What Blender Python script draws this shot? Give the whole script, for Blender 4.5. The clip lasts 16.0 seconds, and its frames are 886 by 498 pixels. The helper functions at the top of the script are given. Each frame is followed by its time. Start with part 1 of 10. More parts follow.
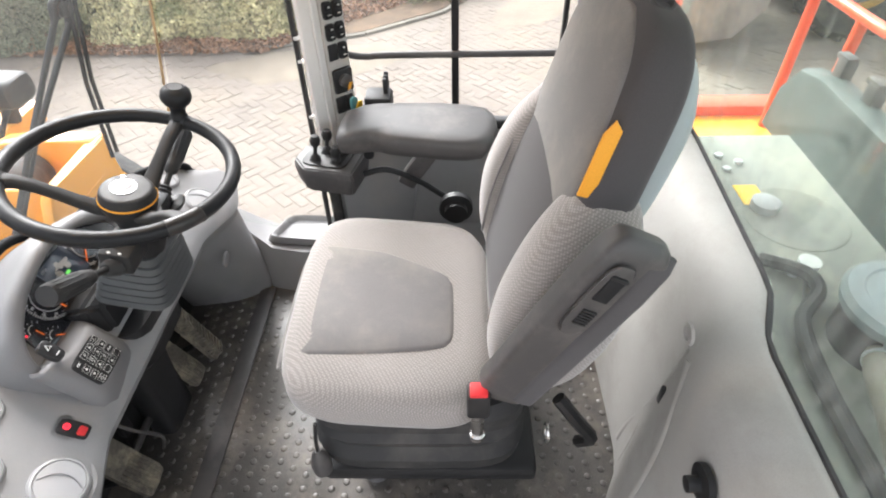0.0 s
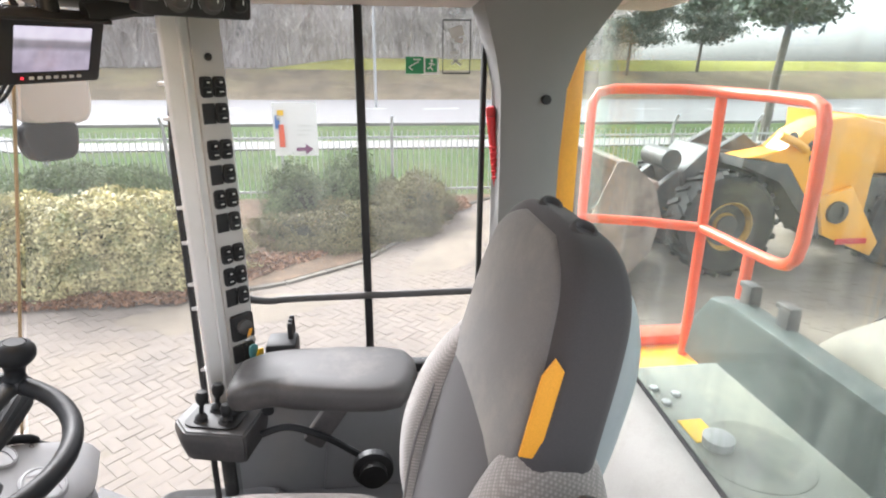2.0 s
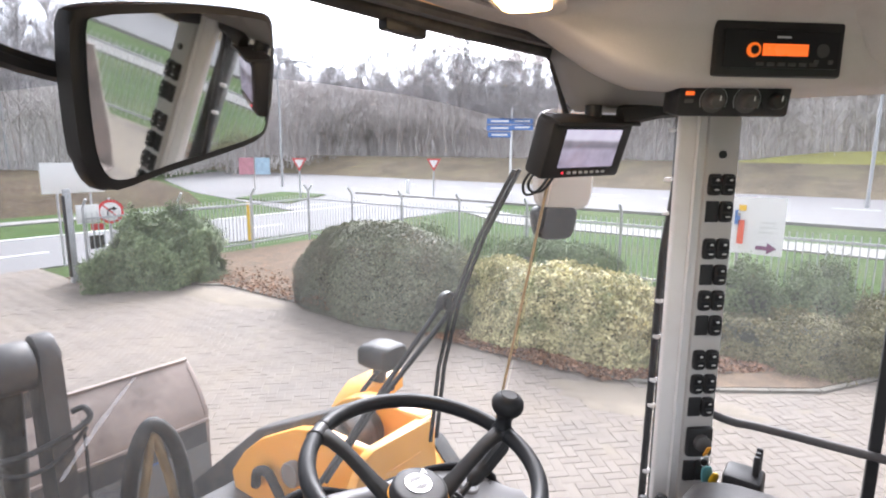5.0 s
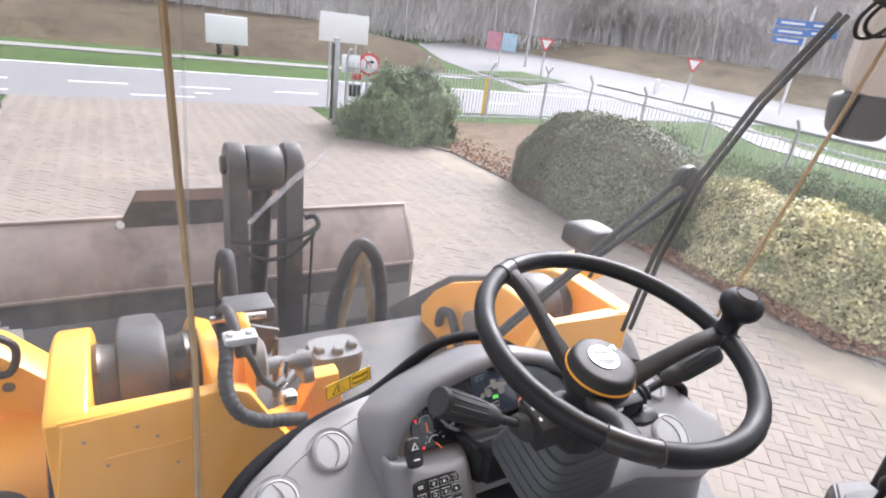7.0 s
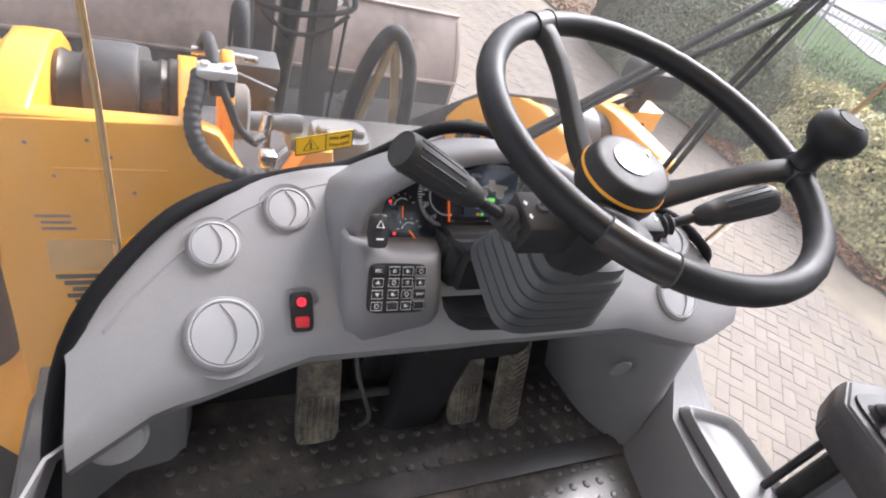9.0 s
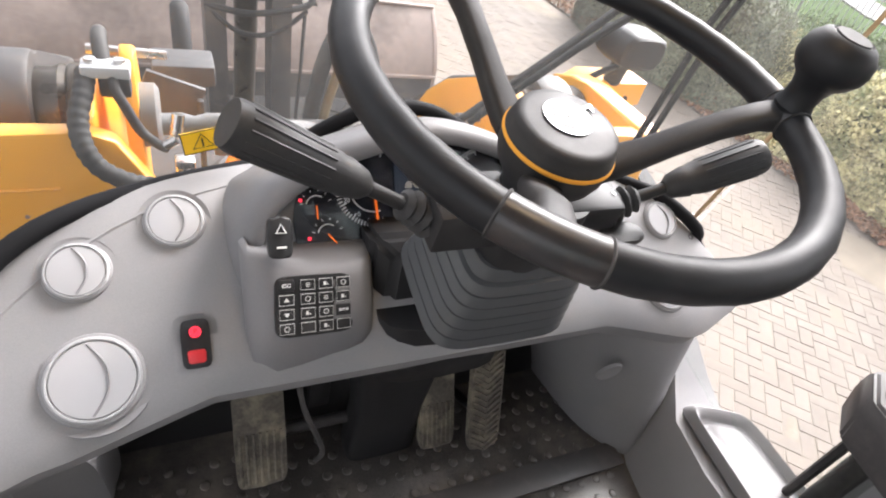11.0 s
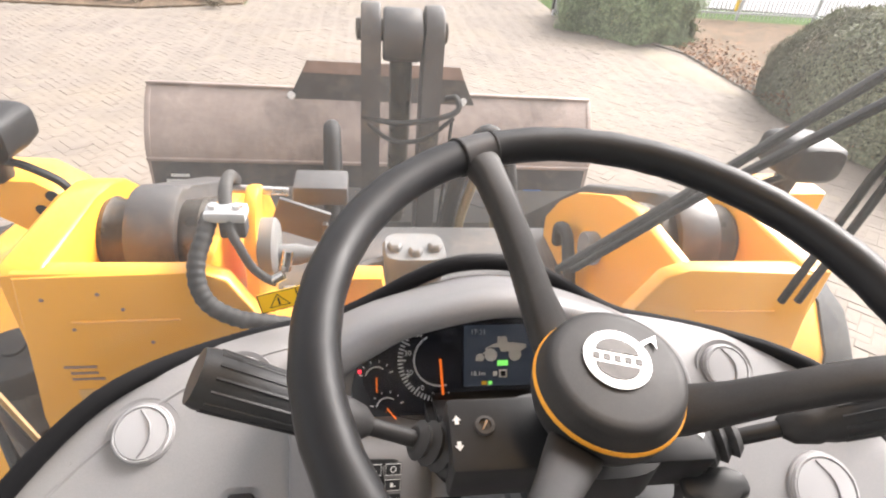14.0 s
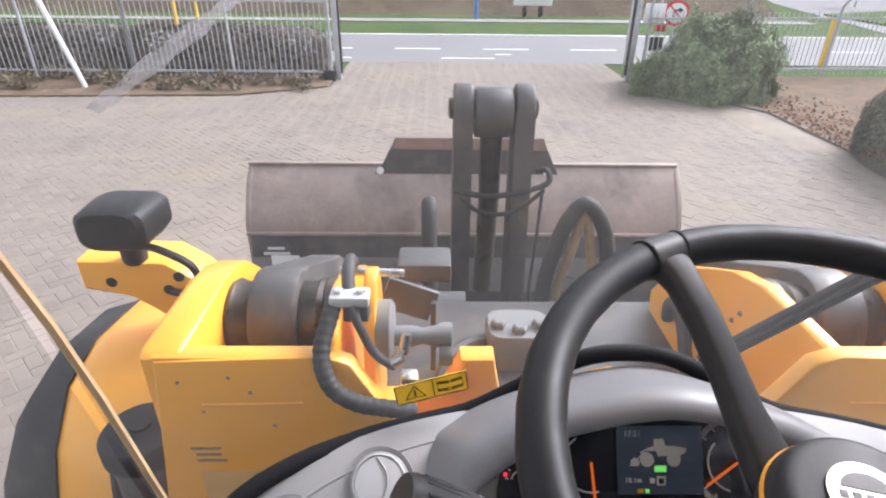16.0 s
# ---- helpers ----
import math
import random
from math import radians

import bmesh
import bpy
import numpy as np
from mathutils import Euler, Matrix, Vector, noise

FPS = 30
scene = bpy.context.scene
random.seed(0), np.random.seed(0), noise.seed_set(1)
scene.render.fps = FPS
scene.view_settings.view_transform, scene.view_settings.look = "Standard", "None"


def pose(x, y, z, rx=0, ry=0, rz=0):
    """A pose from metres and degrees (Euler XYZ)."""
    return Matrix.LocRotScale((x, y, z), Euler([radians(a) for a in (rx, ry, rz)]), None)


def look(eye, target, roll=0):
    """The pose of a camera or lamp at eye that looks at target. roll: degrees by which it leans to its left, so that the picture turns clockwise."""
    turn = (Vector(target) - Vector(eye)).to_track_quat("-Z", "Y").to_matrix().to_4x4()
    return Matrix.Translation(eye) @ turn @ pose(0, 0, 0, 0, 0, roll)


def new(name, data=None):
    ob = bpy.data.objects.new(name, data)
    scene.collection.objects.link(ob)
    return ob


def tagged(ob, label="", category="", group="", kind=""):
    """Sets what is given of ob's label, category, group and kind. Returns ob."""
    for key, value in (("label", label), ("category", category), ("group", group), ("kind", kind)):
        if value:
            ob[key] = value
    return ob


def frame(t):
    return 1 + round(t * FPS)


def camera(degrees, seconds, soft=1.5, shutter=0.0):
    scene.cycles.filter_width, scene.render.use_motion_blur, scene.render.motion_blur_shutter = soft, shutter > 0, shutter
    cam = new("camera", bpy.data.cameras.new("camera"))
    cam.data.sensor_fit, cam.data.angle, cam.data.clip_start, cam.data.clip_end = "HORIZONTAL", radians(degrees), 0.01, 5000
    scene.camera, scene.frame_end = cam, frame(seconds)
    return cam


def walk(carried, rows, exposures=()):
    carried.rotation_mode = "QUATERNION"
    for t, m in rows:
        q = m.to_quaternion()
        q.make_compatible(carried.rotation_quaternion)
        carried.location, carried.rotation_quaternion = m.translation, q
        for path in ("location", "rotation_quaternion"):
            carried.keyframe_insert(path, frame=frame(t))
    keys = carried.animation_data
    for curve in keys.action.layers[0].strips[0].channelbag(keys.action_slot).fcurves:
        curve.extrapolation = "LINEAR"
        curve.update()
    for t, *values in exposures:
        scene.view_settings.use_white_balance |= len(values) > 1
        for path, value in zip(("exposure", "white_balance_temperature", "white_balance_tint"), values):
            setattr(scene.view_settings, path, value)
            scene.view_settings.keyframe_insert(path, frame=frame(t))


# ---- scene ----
cam = camera(76.85, 16.0, soft=2.0)
PATH = [
    (0.0, (-0.7849, 0.0236, 3.176), (0.6824, 0.0661, 1.8176), -1.42),
    (0.5, (-0.7645, 0.023, 3.161), (0.7651, -0.0762, 1.8763), 0.37),
    (1.0, (-0.7188, 0.0039, 3.115), (0.9117, -0.2205, 1.9788), 1.46),
    (1.5, (-0.6805, 0.0013, 3.0932), (1.0861, -0.2783, 2.1982), 1.02),
    (2.0, (-0.6525, 0.0015, 3.1051), (1.2282, -0.2435, 2.4701), 0.37),
    (2.5, (-0.6181, 0.0008, 3.1094), (1.3352, -0.1118, 2.6948), -0.2),
    (3.0, (-0.6019, 0.0071, 3.1163), (1.3764, 0.1237, 2.8464), -0.7),
    (3.5, (-0.597, 0.0273, 3.1158), (1.3573, 0.3925, 2.8984), -0.74),
    (4.0, (-0.6017, 0.0603, 3.1183), (1.2713, 0.7251, 2.8953), -0.73),
    (4.5, (-0.6042, 0.0787, 3.1137), (1.1374, 1.0248, 2.8457), -0.49),
    (5.0, (-0.6218, 0.1014, 3.1133), (0.9646, 1.27, 2.7699), 0.44),
    (5.2, (-0.6247, 0.1078, 3.1093), (0.8875, 1.3587, 2.7235), 0.91),
    (7.3, (-0.5226, 0.1937, 2.947), (0.4268, 1.7486, 2.1219), 9.33),
    (7.5, (-0.5088, 0.2041, 2.9148), (0.4278, 1.741, 2.0427), 10.59),
    (8.0, (-0.4501, 0.2277, 2.8643), (0.4331, 1.6962, 1.833), 14.61),
    (8.5, (-0.427, 0.23, 2.8448), (0.4246, 1.5931, 1.6545), 19.48),
    (8.7, (-0.4253, 0.2246, 2.8412), (0.4252, 1.5457, 1.6038), 21.29),
    (11.0, (-0.2776, 0.2814, 2.7762), (0.5453, 1.6107, 1.529), 15.74),
    (11.5, (-0.1959, 0.3216, 2.7736), (0.5477, 1.7233, 1.556), 12.88),
    (12.0, (-0.1299, 0.3281, 2.7792), (0.5204, 1.7413, 1.5222), 10.99),
    (12.5, (-0.0762, 0.3179, 2.7805), (0.5042, 1.7418, 1.5015), 10.56),
    (13.0, (-0.0712, 0.3126, 2.7946), (0.4162, 1.7898, 1.5374), 9.34),
    (13.5, (-0.1083, 0.3233, 2.8122), (0.2814, 1.8603, 1.5934), 7.8),
    (14.0, (-0.1555, 0.3753, 2.8426), (0.1311, 2.002, 1.7151), 5.76),
    (14.5, (-0.181, 0.3868, 2.8681), (0.0158, 2.1024, 1.8591), 4.48),
    (15.0, (-0.2017, 0.3929, 2.9065), (-0.0855, 2.1741, 2.0044), 3.18),
    (15.5, (-0.2192, 0.4088, 2.9201), (-0.1572, 2.2061, 2.0449), 1.88),
    (16.0, (-0.2312, 0.4085, 2.8557), (-0.2006, 2.1724, 1.9135), 0.66),
]
EXPOSURES = [(0.0, 2.44, 6300, 12), (2.0, 2.28, 6200, 14), (3.0, 2.27, 5900, 14), (4.2, 2.24, 5950, 16), (5.0, 2.17, 6000, 17), (8.0, 2.14, 6100, 19), (11.0, 2.38, 6400, 16), (12.5, 2.56, 6700, 17), (13.5, 2.54, 6800, 16), (14.0, 2.42, 6700, 16), (14.5, 2.19, 6500, 16), (15.0, 1.96, 6250, 17), (16.0, 1.85, 6050, 18)]
walk(cam, [(t, look(eye, target, roll)) for t, eye, target, roll in PATH], EXPOSURES)

# ---- world and sun: bright overcast winter day ----
world = bpy.data.worlds.new("overcast")
scene.world = world
world.use_nodes = True
wn, wl = world.node_tree.nodes, world.node_tree.links
wn.clear()
sky = wn.new("ShaderNodeTexSky")
sky.sky_type, sky.sun_disc = "NISHITA", False
sky.sun_elevation, sky.sun_rotation = radians(38), radians(60)
sky.air_density, sky.dust_density, sky.ozone_density = 1.0, 4.0, 1.0
cloud = wn.new("ShaderNodeHueSaturation")
cloud.inputs["Saturation"].default_value = 0.12
back = wn.new("ShaderNodeBackground")
back.inputs["Strength"].default_value = 0.15
wout = wn.new("ShaderNodeOutputWorld")
wl.new(sky.outputs[0], cloud.inputs["Color"])
wl.new(cloud.outputs[0], back.inputs["Color"])
wl.new(back.outputs[0], wout.inputs["Surface"])
sun_data = bpy.data.lights.new("sun", "SUN")
sun_data.energy, sun_data.angle, sun_data.color = 1.2, radians(25), (1.0, 0.97, 0.92)
sun = new("sun", sun_data)
sun.matrix_world = look((0, 0, 30), (0 - math.sin(radians(60)) * 10, 0 - math.cos(radians(60)) * 10, 30 - 7.8))


# ---- materials ----
def mat(name, base, rough=0.6, metal=0.0, vary=0.12, scale=3.0, grain=0.0, grain_scale=200.0, bump=0.0, bump_scale=150.0,
        dirt=None, dirt_amt=0.0, dirt_scale=4.0, rand=0.0, island=0.0, coat=0.0, spec=0.5, sheen=0.0, emit=None, emit_strength=0.0):
    m = bpy.data.materials.new(name)
    m.use_nodes = True
    n, l = m.node_tree.nodes, m.node_tree.links
    p = n["Principled BSDF"]
    p.inputs["Roughness"].default_value, p.inputs["Metallic"].default_value = rough, metal
    p.inputs["Specular IOR Level"].default_value = spec
    p.inputs["Coat Weight"].default_value = coat
    p.inputs["Sheen Weight"].default_value = sheen
    tc = n.new("ShaderNodeTexCoord")
    big = n.new("ShaderNodeTexNoise")
    big.inputs["Scale"].default_value, big.inputs["Detail"].default_value, big.inputs["Roughness"].default_value = scale, 6, 0.65
    l.new(tc.outputs["Object"], big.inputs["Vector"])
    ramp = n.new("ShaderNodeMapRange")
    ramp.inputs["From Min"].default_value, ramp.inputs["From Max"].default_value = 0.3, 0.7
    ramp.inputs["To Min"].default_value, ramp.inputs["To Max"].default_value = 1 - vary, 1 + vary
    l.new(big.outputs["Fac"], ramp.inputs["Value"])
    val = ramp.outputs[0]
    if grain:
        fine = n.new("ShaderNodeTexNoise")
        fine.inputs["Scale"].default_value, fine.inputs["Detail"].default_value = grain_scale, 2
        l.new(tc.outputs["Object"], fine.inputs["Vector"])
        fr = n.new("ShaderNodeMapRange")
        fr.inputs["From Min"].default_value, fr.inputs["From Max"].default_value = 0.3, 0.7
        fr.inputs["To Min"].default_value, fr.inputs["To Max"].default_value = 1 - grain, 1 + grain
        l.new(fine.outputs["Fac"], fr.inputs["Value"])
        mul = n.new("ShaderNodeMath")
        mul.operation = "MULTIPLY"
        l.new(val, mul.inputs[0])
        l.new(fr.outputs[0], mul.inputs[1])
        val = mul.outputs[0]
    for amount, node, sock in ((rand, "ShaderNodeObjectInfo", "Random"), (island, "ShaderNodeNewGeometry", "Random Per Island")):
        if amount:
            src = n.new(node)
            rr = n.new("ShaderNodeMapRange")
            rr.inputs["To Min"].default_value, rr.inputs["To Max"].default_value = 1 - amount, 1 + amount
            l.new(src.outputs[sock], rr.inputs["Value"])
            mul = n.new("ShaderNodeMath")
            mul.operation = "MULTIPLY"
            l.new(val, mul.inputs[0])
            l.new(rr.outputs[0], mul.inputs[1])
            val = mul.outputs[0]
    vec = n.new("ShaderNodeVectorMath")
    vec.operation = "SCALE"
    vec.inputs[0].default_value = base
    l.new(val, vec.inputs["Scale"])
    col = vec.outputs[0]
    if dirt is not None:
        dn = n.new("ShaderNodeTexNoise")
        dn.inputs["Scale"].default_value, dn.inputs["Detail"].default_value, dn.inputs["Roughness"].default_value = dirt_scale, 8, 0.7
        l.new(tc.outputs["Object"], dn.inputs["Vector"])
        dr = n.new("ShaderNodeMapRange")
        dr.inputs["From Min"].default_value, dr.inputs["From Max"].default_value = 0.48, 0.68
        dr.inputs["To Min"].default_value, dr.inputs["To Max"].default_value = 0.0, dirt_amt
        l.new(dn.outputs["Fac"], dr.inputs["Value"])
        mix = n.new("ShaderNodeMix")
        mix.data_type = "RGBA"
        l.new(dr.outputs[0], mix.inputs["Factor"])
        l.new(col, mix.inputs["A"])
        mix.inputs["B"].default_value = (*dirt, 1)
        col = mix.outputs["Result"]
    l.new(col, p.inputs["Base Color"])
    rv = n.new("ShaderNodeMapRange")
    rv.inputs["From Min"].default_value, rv.inputs["From Max"].default_value = 0.3, 0.7
    rv.inputs["To Min"].default_value, rv.inputs["To Max"].default_value = max(rough - 0.08, 0.02), min(rough + 0.1, 1)
    l.new(big.outputs["Fac"], rv.inputs["Value"])
    l.new(rv.outputs[0], p.inputs["Roughness"])
    if bump:
        bn = n.new("ShaderNodeTexNoise")
        bn.inputs["Scale"].default_value, bn.inputs["Detail"].default_value = bump_scale, 4
        l.new(tc.outputs["Object"], bn.inputs["Vector"])
        bp = n.new("ShaderNodeBump")
        bp.inputs["Strength"].default_value, bp.inputs["Distance"].default_value = bump, 0.3 / bump_scale
        l.new(bn.outputs["Fac"], bp.inputs["Height"])
        l.new(bp.outputs[0], p.inputs["Normal"])
    if emit is not None:
        p.inputs["Emission Color"].default_value = (*emit, 1)
        p.inputs["Emission Strength"].default_value = emit_strength
    return m


def glass(name, tint, gloss=1.0, film=0.0, film_scale=(6, 6, 1.2), low=0.35):
    """A window pane: clear with a Fresnel gloss, and a thin uneven film of dust on it."""
    m = bpy.data.materials.new(name)
    m.use_nodes = True
    n, l = m.node_tree.nodes, m.node_tree.links
    n.clear()
    out = n.new("ShaderNodeOutputMaterial")
    tr, gl, df = n.new("ShaderNodeBsdfTransparent"), n.new("ShaderNodeBsdfGlossy"), n.new("ShaderNodeBsdfDiffuse")
    tr.inputs["Color"].default_value = (*tint, 1)
    gl.inputs["Roughness"].default_value = 0.02
    df.inputs["Color"].default_value = (0.75, 0.74, 0.7, 1)
    fr, k = n.new("ShaderNodeFresnel"), n.new("ShaderNodeMath")
    fr.inputs["IOR"].default_value = 1.3
    k.operation = "MULTIPLY"
    k.inputs[1].default_value = gloss
    l.new(fr.outputs[0], k.inputs[0])
    mix = n.new("ShaderNodeMixShader")
    l.new(k.outputs[0], mix.inputs[0])
    l.new(tr.outputs[0], mix.inputs[1])
    l.new(gl.outputs[0], mix.inputs[2])
    last = mix
    if film:
        tc, mp, no, mr = n.new("ShaderNodeTexCoord"), n.new("ShaderNodeMapping"), n.new("ShaderNodeTexNoise"), n.new("ShaderNodeMapRange")
        mp.inputs["Scale"].default_value = film_scale
        no.inputs["Scale"].default_value, no.inputs["Detail"].default_value = 2.0, 6
        mr.inputs["From Min"].default_value, mr.inputs["From Max"].default_value = low, 0.75
        mr.inputs["To Min"].default_value, mr.inputs["To Max"].default_value = film * 0.3, film
        l.new(tc.outputs["Object"], mp.inputs["Vector"])
        l.new(mp.outputs[0], no.inputs["Vector"])
        l.new(no.outputs["Fac"], mr.inputs["Value"])
        mix2 = n.new("ShaderNodeMixShader")
        l.new(mr.outputs[0], mix2.inputs[0])
        l.new(mix.outputs[0], mix2.inputs[1])
        tl, both = n.new("ShaderNodeBsdfTranslucent"), n.new("ShaderNodeMixShader")
        tl.inputs["Color"].default_value = (0.78, 0.78, 0.75, 1)
        both.inputs[0].default_value = 0.55
        l.new(df.outputs[0], both.inputs[1])
        l.new(tl.outputs[0], both.inputs[2])
        l.new(both.outputs[0], mix2.inputs[2])
        last = mix2
    l.new(last.outputs[0], out.inputs["Surface"])
    return m


def weave(name, base, light, scale):
    """Upholstery with a fine two-tone woven dot pattern."""
    m = mat(name, base, rough=0.95, vary=0.08, bump=0.25, bump_scale=900, sheen=0.3)
    n, l = m.node_tree.nodes, m.node_tree.links
    p = n["Principled BSDF"]
    tc, mp, vo, mr, mix = n.new("ShaderNodeTexCoord"), n.new("ShaderNodeMapping"), n.new("ShaderNodeTexVoronoi"), n.new("ShaderNodeMapRange"), n.new("ShaderNodeMix")
    mp.inputs["Rotation"].default_value = (0.5, 0.4, 0.6)
    vo.inputs["Scale"].default_value, vo.inputs["Randomness"].default_value = scale, 0.12
    mr.inputs["From Min"].default_value, mr.inputs["From Max"].default_value = 0.25, 0.55
    mix.data_type = "RGBA"
    l.new(tc.outputs["Object"], mp.inputs["Vector"])
    l.new(mp.outputs[0], vo.inputs["Vector"])
    l.new(vo.outputs["Distance"], mr.inputs["Value"])
    l.new(mr.outputs[0], mix.inputs["Factor"])
    mix.inputs["A"].default_value = (*light, 1)
    old = p.inputs["Base Color"].links[0].from_socket
    l.new(old, mix.inputs["B"])
    l.new(mix.outputs["Result"], p.inputs["Base Color"])
    return m


